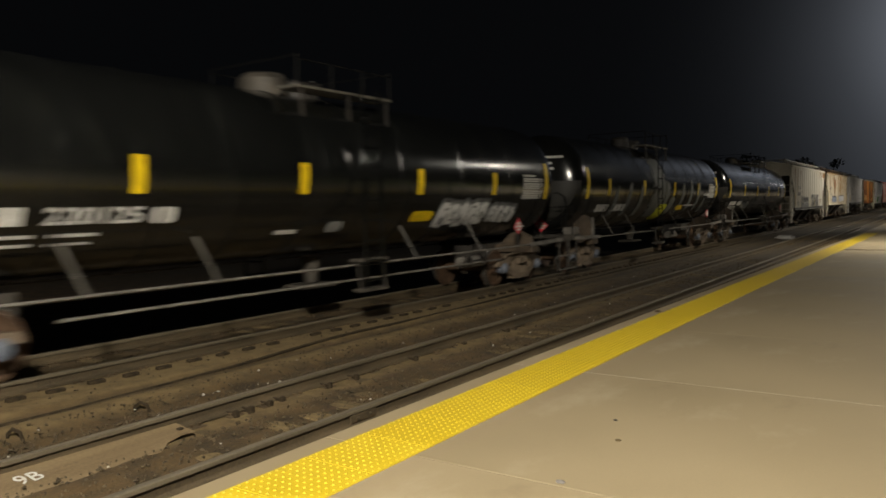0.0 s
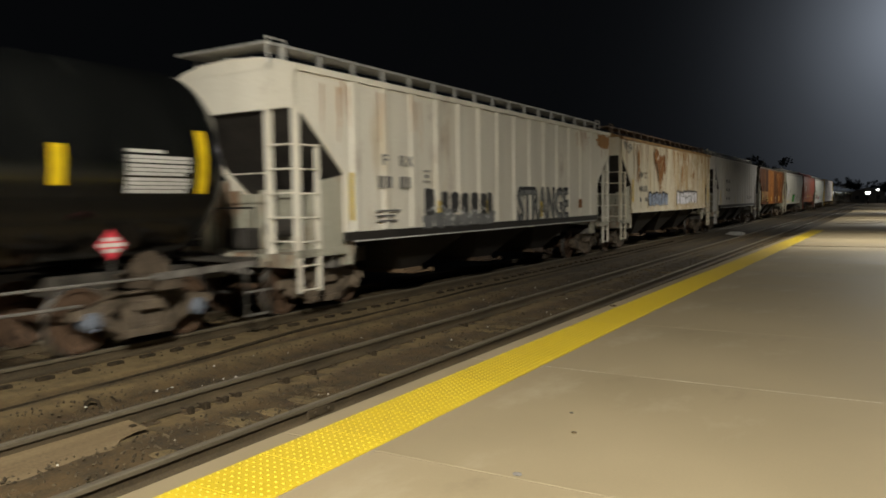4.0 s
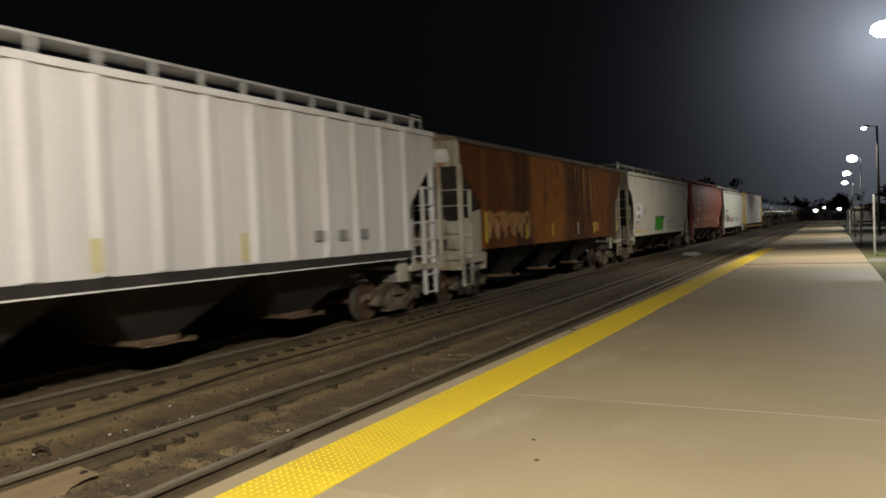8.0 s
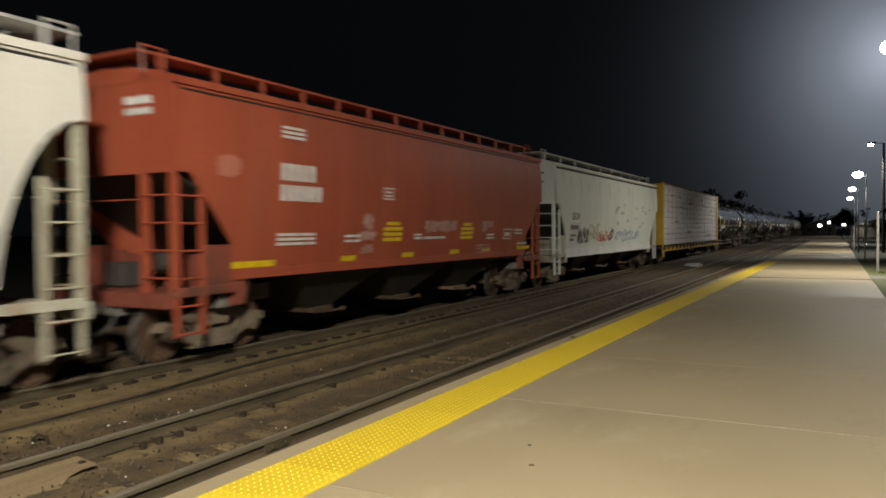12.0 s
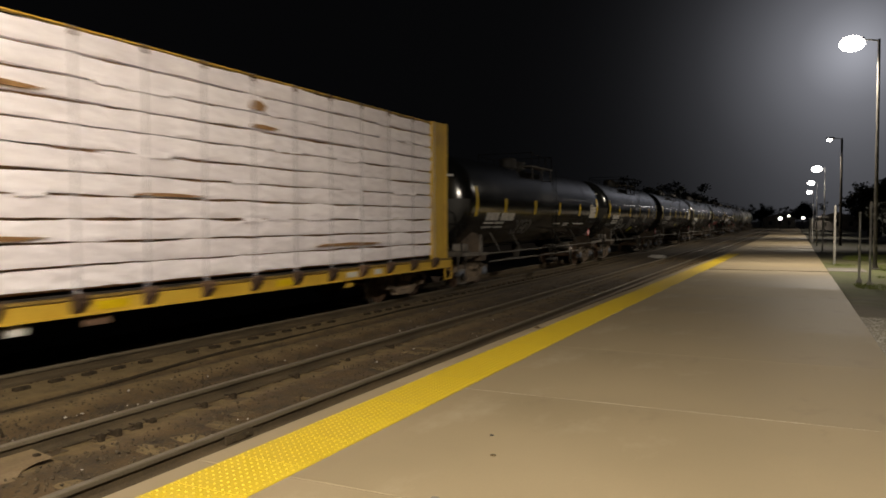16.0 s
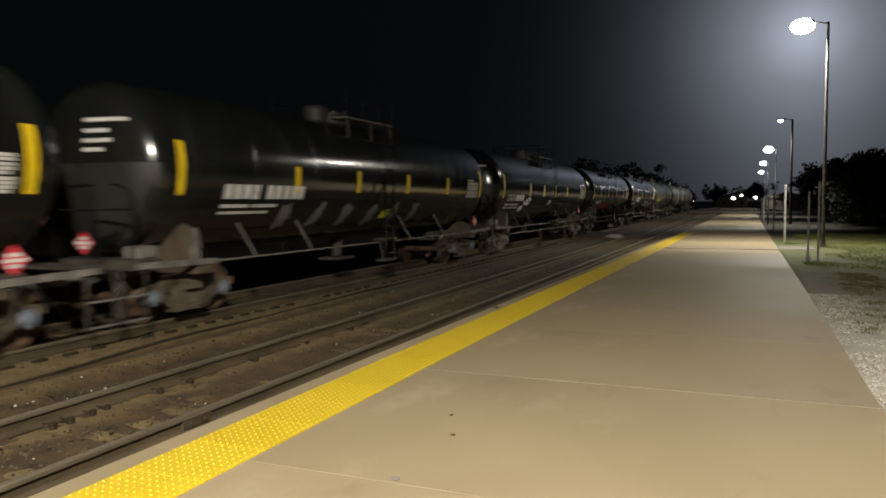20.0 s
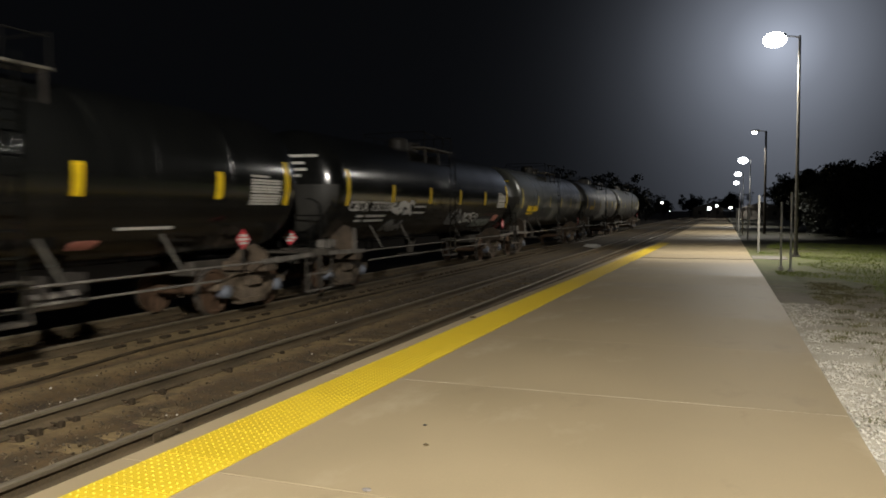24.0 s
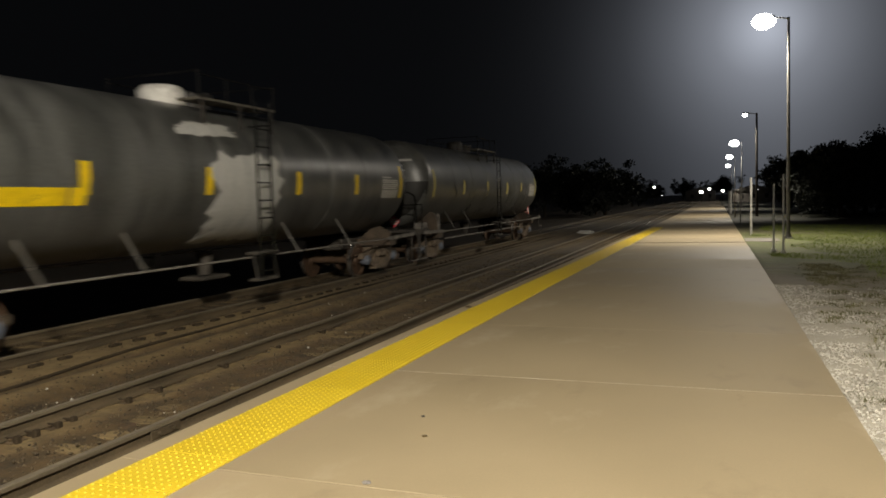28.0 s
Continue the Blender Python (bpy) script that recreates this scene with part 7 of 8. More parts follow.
bubble_word(T1, tank_place(13.25, 1.60), 1.3, 0.62, 4, SPRAY_WHITE, SPRAY_DIM, 7, "grey-white bubble graffiti", 3)

# black jacketed tank car
T2 = tank_car(*span(1), TANK_BLACK, "black jacketed tank car with banded shell and pale scuffs", marks=(3.1, 6.35, 9.85, 13.2), bands=True, cyl=0.598, rods=False, ladder_shift=-1.15)
lines(T2, tank_place(2.3, 1.78), [(0, 0, 0.28, 0.25), (0.33, 0, 0.28, 0.25), (0.66, 0, 0.28, 0.25), (1.25, 0, 0.25, 0.25), (1.55, 0, 0.28, 0.25), (1.88, 0, 0.28, 0.25), (2.2, 0, 0.25, 0.25)], MARK_WHITE)
WASH = surf("grey_spill", (0.040, 0.042, 0.038), (0.125, 0.13, 0.118), (0.5, 0.7), 0, 0.9, 14, 0.05, streak=(1, 3, 0.4))
for k, (y, h) in enumerate(((3.4, 1.2), (4.6, 1.4), (5.8, 1.3), (10.65, 1.5), (11.82, 1.55), (12.95, 1.6), (14.0, 0.9))):
    blotch(T2, "road_dust", tank_place(y, 1.55), 0.38, h, 20 + k, WASH, "pale road-dust run", 0.3)
blotch(T2, "paint_spill", tank_place(6.9, 1.45), 2.1, 1.3, 27, WASH, "grey spill run down from the manway", 0.2)
blotch(T2, "paint_spill", tank_place(7.1, 2.4), 1.65, 1.5, 28, WASH, "grey spill run down from the manway", 0.2)
blotch(T2, "paint_spill", tank_place(8.0, 1.90), 1.30, 1.0, 30, WASH, "grey spill run down from the manway", 0.2)
blotch(T2, "road_dust", tank_place(9.2, 1.5), 0.75, 1.0, 29, WASH, "pale road-dust run", 0.3)
lines(T2, tank_place(11.5, 1.87), [(0, 0, 1.55, 0.045), (2.6, 0.45, 0.8, 0.08)], MARK_WHITE)
blotch(T2, "reflective_patch", tank_place(8.05, 1.36, 0.016), 1.12, 0.92, 31, LIME, "lime yellow patch", 0.05)
blotch(T2, "reflective_patch", tank_place(10.6, 1.69), 1.0, 0.27, 32, MARK_YELLOW, "yellow reflective patch", 0.05)

# plain glossy tank car
T3 = tank_car(*span(2), TANK_BLACK, "glossy black tank car with white stencils", marks=(4.6, 7.7, 10.9, 14.0))
lines(T3, tank_place(1.95, 1.80), [(0.32 * k, 0, 0.26, 0.23) for k in (0, 1, 2, 3, 5, 6, 7)] + [(0.08, -0.14, 0.7, 0.07), (0.85, -0.14, 0.8, 0.07), (0.08, -0.26, 1.2, 0.06)], MARK_WHITE)
tag(T3, "graffiti_tag", tank_place(4.72, 1.63), 1.5, 0.4, 8, SPRAY_GREY, "grey sprayed scribble", 5, 0.06)

# cream ribbed hopper
H1, x1 = hopper(*span(3), HOP_CREAM, "cream ribbed covered hopper car with black graffiti", ribs=1, Z_SILL=1.46, sill_paint=UNDER_BLACK, sill_line=True)
rib1 = lambda z: 1.597
fitted_text(H1, "car_lettering", "F", side_place(rib1, 2.97, 2.74), 0.2, 0.22, COTTON, "faded stencil letters", 0.01)
fitted_text(H1, "car_lettering", "RX", side_place(rib1, 3.58, 2.74), 0.5, 0.22, COTTON, "faded stencil letters", 0.01)
lines(H1, side_place(rib1, 2.82, 2.29), [(0, 0, 0.2, 0.24), (0.26, 0, 0.2, 0.24), (0.75, 0, 0.18, 0.24), (0.98, 0, 0.16, 0.24)], COTTON)
lines(H1, side_place(rib1, 2.75, 1.62), [(0.0, 0.2, 0.8, 0.04), (0.0, 0.1, 0.6, 0.04), (0.0, 0.0, 0.7, 0.04)], COTTON)
side_plate(H1, rib1, "reflective_strip", 1.93, 2.04, 1.68, 2.57, MARK_YELLOW, "yellow reflective strip")
side_plate(H1, rib1, "reflective_strip", 5.06, 5.18, 1.56, 2.02, MARK_YELLOW, "yellow reflective strip")
side_plate(H1, rib1, "reflective_strip", 7.42, 7.54, 1.56, 2.02, MARK_YELLOW, "yellow reflective strip")
side_plate(H1, rib1, "reflective_strip", 10.75, 10.87, 1.52, 1.98, MARK_YELLOW, "yellow reflective strip", 0.012)
for k, (y, w, z, h) in enumerate(((4.47, 0.50, 1.62, 0.72), (5.20, 0.34, 1.66, 0.62), (5.60, 0.44, 1.70, 0.56), (6.08, 0.42, 1.66, 0.60), (6.56, 0.44, 1.70, 0.54), (7.04, 0.40, 1.62, 0.62), (7.42, 0.30, 1.64, 0.62))):
    blotch(H1, "graffiti_letter", side_place(rib1, y, z, 0.003 + 0.0005 * k), w, h, 60 + k, SPRAY_DARK, "black sprayed graffiti letter", 0.14)
for k in range(8):
    blotch(H1, "graffiti_shading", side_place(rib1, 4.40 + 0.42 * k, 1.40, 0.008 + 0.0005 * k), 0.52, 0.34 + 0.06 * (k % 3), 80 + k, SPRAY_CLOUD, "grey sprayed shading", 0.25)
rg = random.Random(5)
for k in range(12):
    bm = bmesh.new()
    u, v = 4.6 + 0.25 * k, rg.uniform(1.62, 1.9)
    stroke(bm, side_place(rib1, 0.0, 0.0, 0.014), [(u, v), (u + 0.12, v + rg.uniform(-0.1, 0.1)), (u + rg.uniform(0.15, 0.35), v + rg.uniform(-0.12, 0.12))], 0.03)
    part("graffiti_highlight", bm, SPRAY_WHITE, H1, "thin white graffiti highlight")
fitted_text(H1, "graffiti_word", "STRANGE", side_place(rib1, 9.20, 1.38, 0.003), 3.72, 1.02, SPRAY_BLACK, "black graffiti lettering", 0.045)
fitted_text(H1, "graffiti_word", "STRANGE", side_place(rib1, 9.30, 1.44, 0.008), 3.52, 0.86, SPRAY_GREY, "grey graffiti fill", 0.0)
side_plate(H1, rib1, "label_plate", 13.85, 14.15, 1.74, 2.02, STAIN_RUST, "rusty label plate")
lines(H1, side_place(rib1, 4.48, 2.44), [(0, 0, 0.25, 0.025), (0, 0.22, 0.25, 0.025), (0.06, 0.08, 0.13, 0.07)], COTTON)
drips(H1, "rust_run", rib1, 1.0, 5.0, 4.25, 9, (0.3, 1.1), STAIN_ORANGE, 3, "orange rust runs under the roof edge")
drips(H1, "rust_run", rib1, 13.5, 17.0, 4.25, 10, (0.3, 0.9), STAIN_ORANGE, 4, "orange rust runs under the roof edge")
blotch(H1, "rust_stain", side_place(lambda z: 1.552, 15.6, 3.75), 1.5, 0.55, 5, STAIN_ORANGE, "rusty corner", 0.3)

# rust-stained hopper
H2, x2 = hopper(*span(4), HOP_RUSTY, "cream ribbed covered hopper car streaked with rust", ribs=1, Z_SILL=1.60, trim=EDGE_RUST, end_paint=HOP_RUSTY, rail_paint=BOARD_RUST)
fitted_text(H2, "car_lettering", "NW  CO", side_place(rib1, 2.69, 2.83), 1.18, 0.26, COTTON, "faded stencil letters", 0.01)
fitted_text(H2, "car_number", "460  500", side_place(rib1, 2.71, 2.29), 1.16, 0.25, COTTON, "faded stencil number", 0.01)
lines(H2, side_place(rib1, 2.75, 1.78), [(0.05, 0.1, 0.2, 0.16), (0.85, 0.1, 0.25, 0.16)], COTTON)
side_plate(H2, rib1, "reflective_strip", 1.80, 1.92, 1.84, 2.77, MARK_YELLOW, "yellow reflective strip")
side_plate(H2, rib1, "reflective_strip", 16.0, 16.12, 1.75, 2.65, MARK_YELLOW, "yellow reflective strip")
bubble_word(H2, side_place(rib1, 4.05, 1.64, 0.003), 3.15, 0.66, 6, SPRAY_BLUE, SPRAY_BLACK, 13, "pale blue graffiti letters")
bubble_word(H2, side_place(rib1, 8.90, 1.64, 0.003), 4.3, 0.76, 7, SPRAY_BRIGHT, SPRAY_BLACK, 14, "white graffiti letters")
tag(H2, "graffiti_tag", side_place(lambda z: 1.552, 0.85, 3.75, 0.003), 0.95, 0.45, 15, COTTON, "grey sprayed initials", 3, 0.05)
for k, (y, z, w, h) in enumerate(((4.95, 3.42, 0.42, 0.62), (5.45, 3.0, 0.5, 0.75), (6.0, 2.7, 0.4, 0.8), (6.45, 3.05, 0.45, 0.55), (5.75, 3.55, 0.5, 0.4), (2.5, 3.2, 0.25, 0.8), (9.9, 3.0, 0.3, 0.6))):
    blotch(H2, "rust_stain", side_place(rib1, y, z, 0.007), w, h, 80 + k, STAIN_RUST if k < 5 else STAIN_ORANGE, "dark rust blotch", 0.45)
blotch(H2, "rust_stain", side_place(rib1, 5.1, 3.75), 0.55, 0.42, 6, STAIN_RUST, "dark rust blotch", 0.4)
blotch(H2, "rust_stain", side_place(rib1, 6.2, 3.30), 0.65, 0.75, 7, STAIN_RUST, "dark rust blotch", 0.45)
blotch(H2, "rust_stain", side_place(rib1, 12.3, 2.95), 0.30, 0.45, 8, STAIN_RUST, "dark rust blotch", 0.35)
for k, (a, b) in enumerate(((2.0, 4.0), (5.0, 7.2), (8.0, 11.0), (11.0, 16.5))):
    drips(H2, "rust_run", rib1, a, b, 4.28, 10 if k < 2 else 20, (0.4, 2.0), STAIN_RUST if k == 1 else STAIN_ORANGE, 30 + k, "rust runs down the ribbed side")

for k, (a, b, z) in enumerate(((4.9, 6.9, 3.75), (5.3, 6.7, 3.3), (2.45, 2.8, 3.3), (9.7, 10.4, 3.3))):
    drips(H2, "rust_run", rib1, a, b, z, 12 if k < 2 else 4, (0.4, 1.3), STAIN_ORANGE, 60 + k, "orange rust runs below the blotches")

# pale grey hopper
H3, x3 = hopper(*span(5), HOP_WHITE, "pale grey ribbed covered hopper car", ribs=1, Z_SILL=1.55, sill_line=True, sill_paint=UNDER_BLACK)
for z, h in ((2.90, 0.22), (2.37, 0.20), (1.86, 0.16)):
    lines(H3, side_place(rib1, 3.70, z), [(0, 0, 0.2, h), (0.25, 0, 0.2, h), (0.8, 0, 0.2, h), (1.05, 0, 0.2, h)], COTTON)
side_plate(H3, rib1, "reflective_strip", 1.98, 2.12, 1.56, 2.42, MARK_YELLOW, "yellow reflective strip")
for y in (6.95, 9.72):
    side_plate(H3, rib1, "reflective_strip", y, y + 0.12, 1.62, 2.08, PALE_YELLOW, "faded yellow strip")
lines(H3, side_place(rib1, 11.66, 1.88), [(0, 0, 0.3, 0.2), (0.75, 0, 0.3, 0.2), (1.5, 0, 0.3, 0.2)], SPRAY_GREY)
lines(H3, lambda u, v, w: (0.75 + u, 0.555 - w, 3.95 + v), [(0, 0.14, 0.5, 0.09), (0, 0.0, 0.5, 0.09)], COTTON)
drips(H3, "rust_run", rib1, 2.0, 16.0, 4.28, 16, (0.2, 0.9), STAIN_PALE, 41, "faint pale runs")

# rust-brown hopper
rib4 = lambda z: 1.575
H4, x4 = hopper(*span(6), HOP_BROWN, "rust-brown ribbed covered hopper car with faded bottom band", ribs=1, boards=False, Z_SILL=1.55, trim=TRUCK_DIRT, end_paint=END_WORN, rib_deep=0.022)
rg = random.Random(64)
for k in range(16):
    y = 2.05 + 0.205 * k
    high = rg.uniform(0.35, 0.85)
    blotch(H4, "rust_stain", side_place(lambda z: 1.577, y, 2.36 - high), rg.uniform(0.16, 0.42), high, 300 + k, STAIN_ORANGE, "flaking orange paint", 0.5)
    if k % 3 == 0:
        blotch(H4, "bare_patch", side_place(lambda z: 1.579, y + 0.04, 1.62), rg.uniform(0.10, 0.20), rg.uniform(0.4, 0.66), 330 + k, STAIN_FADED, "pale patch of old paint", 0.45)
for k in range(9):
    blotch(H4, "rust_stain", side_place(lambda z: 1.577, 1.95 + 0.37 * k, 2.26), 0.48, rg.uniform(0.12, 0.24), 350 + k, STAIN_ORANGE, "orange rust band", 0.5)
drips(H4, "rust_run", rib4, 5.5, 16.0, 4.2, 26, (0.6, 2.4), STAIN_ORANGE, 71, "orange rust runs down the brown side")
drips(H4, "rust_run", rib4, 2.0, 16.0, 3.2, 14, (0.5, 1.5), STAIN_DARK, 72, "dark rust runs")
side_plate(H4, rib4, "reflective_strip", 1.90, 2.05, 1.56, 2.44, MARK_YELLOW, "yellow reflective strip")
for y, m in ((4.98, MARK_YELLOW), (7.46, MARK_YELLOW), (10.34, STAIN_PALE), (12.42, MARK_YELLOW), (16.0, MARK_YELLOW)):
    side_plate(H4, rib4, "reflective_strip", y, y + 0.14, 1.58, 2.04, m, "reflective strip")
side_plate(H4, rib4, "data_box", 12.62, 13.15, 1.66, 2.02, STAIN_ORANGE, "faded data box")
blotch(H4, "number_plate_patch", lambda u, v, w: (0.55 + u, 0.555 - w, 3.75 + v), 0.7, 0.42, 9, MARK_WHITE, "white patch on the end sheet", 0.1)

# white smooth hopper
H5, x5 = hopper(*span(7), HOP_TILX, "white smooth-sided covered hopper car with green graffiti", curved=True, arch=True, Z_SILL=1.38, groove=0.035, post_pitch=1.63, end_paint=END_TAN)
side_plate(H5, x5, "name_panel", 1.95, 3.22, 2.02, 2.87, SPRAY_BRIGHT, "clean white lettering panel", 0.003)
fitted_text(H5, "car_lettering", "TILX", side_place(x5, 2.06, 2.52), 0.72, 0.25, SPRAY_BLACK, "black stencilled letters", 0.0)
fitted_text(H5, "car_number", "517895", side_place(x5, 2.0, 2.07), 1.10, 0.22, SPRAY_BLACK, "black stencilled number", 0.0)
lines(H5, side_place(x5, 2.05, 1.80), [(0, 0.12, 0.9, 0.05), (0, 0.02, 0.75, 0.05)], COTTON)
lines(H5, side_place(x5, 3.82, 2.33), [(0, 0, 0.26, 0.03), (0, 0.33, 0.26, 0.03), (0, 0, 0.03, 0.36), (0.23, 0, 0.03, 0.36)], COTTON)
lines(H5, side_place(x5, 2.1, 1.56), [(0, 0.10, 0.32, 0.04), (0, 0.0, 0.32, 0.04)], COTTON)
side_plate(H5, x5, "reflective_strip", 2.35, 3.89, 1.40, 1.50, MARK_YELLOW, "yellow reflective strip")
for y in (4.7, 7.1, 9.95, 12.2, 14.9):
    side_plate(H5, x5, "reflective_strip", y, y + 0.42, 1.40, 1.50, MARK_YELLOW, "yellow reflective strip")
blotch(H5, "graffiti_base", side_place(x5, 6.52, 1.38, 0.002), 2.42, 0.80, 20, SPRAY_GREEN, "bright green graffiti block", 0.06)
fitted_text(H5, "graffiti_word", "TADZ", side_place(x5, 6.50, 1.46, 0.006), 2.36, 0.76, SPRAY_BLACK, "dark outline of the graffiti", 0.05)
fitted_text(H5, "graffiti_word", "TADZ", side_place(x5, 6.56, 1.40, 0.012), 2.32, 0.74, SPRAY_GREEN, "bright green graffiti letters", 0.05)
blotch(H5, "graffiti_patch", side_place(x5, 8.85, 1.38, 0.012), 1.10, 0.74, 21, SPRAY_BRIGHT, "white graffiti block", 0.06)
bm = bmesh.new()
for k in range(3):
    stroke(bm, side_place(x5, 9.0 + 0.32 * k, 1.52, 0.016), [(0, 0), (0.06, 0.25), (0.16, 0.48)], 0.07)
part("graffiti_tag", bm, SPRAY_VIOLET, H5, "violet shading strokes")
tag(H5, "graffiti_tag", side_place(x5, 10.2, 1.42, 0.004), 5.4, 0.78, 22, STAIN_PALE, "faded grey sprayed scribble", 9, 0.07)
lines(H5, lambda u, v, w: (0.62 + u, 0.555 - w, 3.93 + v), [(0, 0.0, 0.60, 0.09)], COTTON)
fitted_text(H5, "car_lettering", "TILX", lambda u, v, w: (0.62 + u, 0.554 - w, 4.06 + v), 0.45, 0.12, SPRAY_BLACK, "small black letters on the end")
drips(H5, "rust_run", x5, 2.0, 16.0, 4.1, 14, (0.8, 2.2), STAIN_PALE, 44, "faint vertical runs")

# red smooth hopper
H6, x6 = hopper(*span(8), HOP_RED, "red smooth-sided covered hopper car with white stencils", curved=True, Z_SILL=1.42, groove=0.03, rail_paint=HOP_RED, post_pitch=1.10, low_paint=RED_WORN)
for y, z, w, h in ((2.93, 3.70, 0.62, 0.25), (2.87, 2.95, 1.0, 0.30), (2.86, 2.59, 1.22, 0.28), (2.83, 1.80, 1.07, 0.25)):
    n = int(w / 0.2)
    lines(H6, side_place(x6, y, z), [(0.2 * k, 0, 0.15, h) for k in range(n)] if h > 0.26 else [(0, h * q / 3, w, h / 5) for q in range(3)], MARK_WHITE)
lines(H6, side_place(x6, 6.18, 2.72), [(0, 0, 0.43, 0.025), (0, 0.23, 0.43, 0.025), (0.08, 0.06, 0.27, 0.04), (0.08, 0.14, 0.27, 0.04)], MARK_WHITE)
for u in (0.0, 0.41):
    side_plate(H6, x6, "stencil_bar", 6.18 + u, 6.20 + u, 2.72, 2.975, MARK_WHITE)
blotch(H6, "faded_emblem", side_place(x6, 1.3, 2.9), 0.6, 0.42, 23, RED_FADE, "faded round emblem", 0.2)
for y, w in ((1.75, 1.08), (4.8, 0.5), (7.15, 0.5), (9.5, 0.5), (11.42, 0.53), (13.95, 1.03)):
    side_plate(H6, x6, "reflective_strip", y, y + w, 1.44, 1.55, MARK_YELLOW, "yellow reflective strip")
for y, w in ((6.26, 0.78), (9.98, 0.72)):
    lines(H6, side_place(x6, y, 1.82), [(0.12 if q == 3 else 0, 0.115 * q, w - (0.24 if q == 3 else 0), 0.075) for q in range(4)], MARK_YELLOW)
HAZE_WHITE = surf("faded_white_spray", (0.30, 0.13, 0.09), (0.46, 0.30, 0.26), (0.6, 0.8), 0, 5, 30, 0.05)
for k in range(5):
    blotch(H6, "graffiti_patch", side_place(x6, 8.05 + 0.32 * k, 1.98), 0.40, 0.34, 140 + k, HAZE_WHITE, "faint white sprayed cloud", 0.4)
for k, (y, z, w, h) in enumerate(((5.45, 2.05, 0.42, 0.40), (5.25, 1.82, 0.75, 0.24), (5.45, 1.55, 0.5, 0.22), (11.25, 1.98, 0.4, 0.34), (11.6, 2.1, 0.4, 0.22))):
    blotch(H6, "graffiti_patch", side_place(x6, y, z), w, h, 150 + k, HAZE_WHITE, "faint white sprayed cloud", 0.4)
lines(H6, side_place(x6, 7.60, 1.84), [(0, 0, 0.34, 0.06), (0, 0.09, 0.34, 0.04), (0.42, 0.0, 1.1, 0.06)], MARK_WHITE)
lines(H6, side_place(x6, 4.85, 1.82), [(0, 0, 0.55, 0.05), (0, 0.10, 0.55, 0.05)], MARK_WHITE)
lines(H6, side_place(x6, 11.0, 1.40), [(0, 0, 0.9, 0.07), (0, 0.12, 0.9, 0.05), (0, 0.2, 0.9, 0.05)], HAZE_WHITE)
lines(H6, side_place(x6, 11.6, 1.80), [(0, 0, 0.5, 0.05), (0, 0.10, 0.5, 0.04), (2.0, 0.12, 0.6, 0.05), (2.0, 0.22, 0.6, 0.05), (2.3, -0.2, 0.8, 0.06)], MARK_WHITE)
lines(H6, side_place(x6, 12.78, 1.78), [(0, 0, 0.6, 0.03), (0, 0.27, 0.6, 0.03), (0.12, 0.08, 0.36, 0.12)], MARK_WHITE)
for u in (0.0, 0.57):
    side_plate(H6, x6, "stencil_bar", 12.78 + u, 12.81 + u, 1.78, 2.08, MARK_WHITE)
lines(H6, lambda u, v, w: (0.5 + u, 0.555 - w, 3.85 + v), [(0, 0.16, 0.6, 0.12), (0, 0, 0.6, 0.10)], MARK_WHITE)

# pale grey-green smooth hopper
H7, x7 = hopper(*span(9), HOP_GREY, "pale grey-green smooth-sided covered hopper car with graffiti", curved=True, Z_SILL=1.32, groove=0.06, sill_paint=SILL_WHITE, sill_high=0.30, post_pitch=1.70)
fitted_text(H7, "car_lettering", "CRDX", side_place(x7, 2.27, 2.41), 0.94, 0.26, COTTON, "faded black letters")
blotch(H7, "name_panel", side_place(x7, 2.05, 1.6, 0.003), 1.4, 0.75, 26, HOP_WHITE, "pale repainted panel", 0.08)
lines(H7, side_place(x7, 2.2, 1.62), [(0, 0.42, 0.9, 0.16), (0, 0.16, 0.7, 0.08), (0, 0.0, 0.5, 0.09)], COTTON)
blotch(H7, "graffiti_patch", side_place(x7, 3.05, 1.52), 0.46, 0.56, 180, SPRAY_DIM, "dark grey sprayed blob", 0.3)
tag(H7, "graffiti_tag", side_place(x7, 3.25, 1.5, 0.009), 1.25, 0.62, 27, SPRAY_BLACK, "black graffiti scribble", 5, 0.05)
tag(H7, "graffiti_tag", side_place(x7, 4.6, 1.55), 1.3, 0.75, 28, STAIN_TAN, "faded tan sprayed strokes", 4, 0.08)
tag(H7, "graffiti_tag", side_place(x7, 5.9, 1.55), 1.9, 0.40, 29, SPRAY_RED, "red graffiti writing", 6, 0.05)
tag(H7, "graffiti_tag", side_place(x7, 7.5, 1.55), 0.5, 0.52, 129, SPRAY_BLACK, "black graffiti end stroke", 1, 0.09)
tag(H7, "graffiti_tag", side_place(x7, 8.5, 1.5), 4.2, 0.50, 30, SPRAY_PALE_BLUE, "faint blue graffiti", 7, 0.10)
rg = random.Random(91)
for k in range(18):
    blotch(H7, "scuff", side_place(x7, rg.uniform(4.5, 15.0), rg.uniform(2.0, 3.1)), rg.uniform(0.15, 0.8), rg.uniform(0.05, 0.22), 200 + k, SCUFF, "faint dirty scuff", 0.45)
drips(H7, "rust_run", x7, 2.0, 16.0, 4.0, 10, (0.2, 0.8), STAIN_PALE, 45, "faint runs")
lines(H7, lambda u, v, w: (0.65 + u, 0.555 - w, 3.7 + v), [(0, 0.3, 0.5, 0.08), (0, 0.16, 0.35, 0.06), (0, 0.0, 0.5, 0.06)], COTTON)

centerbeam(*span(10))

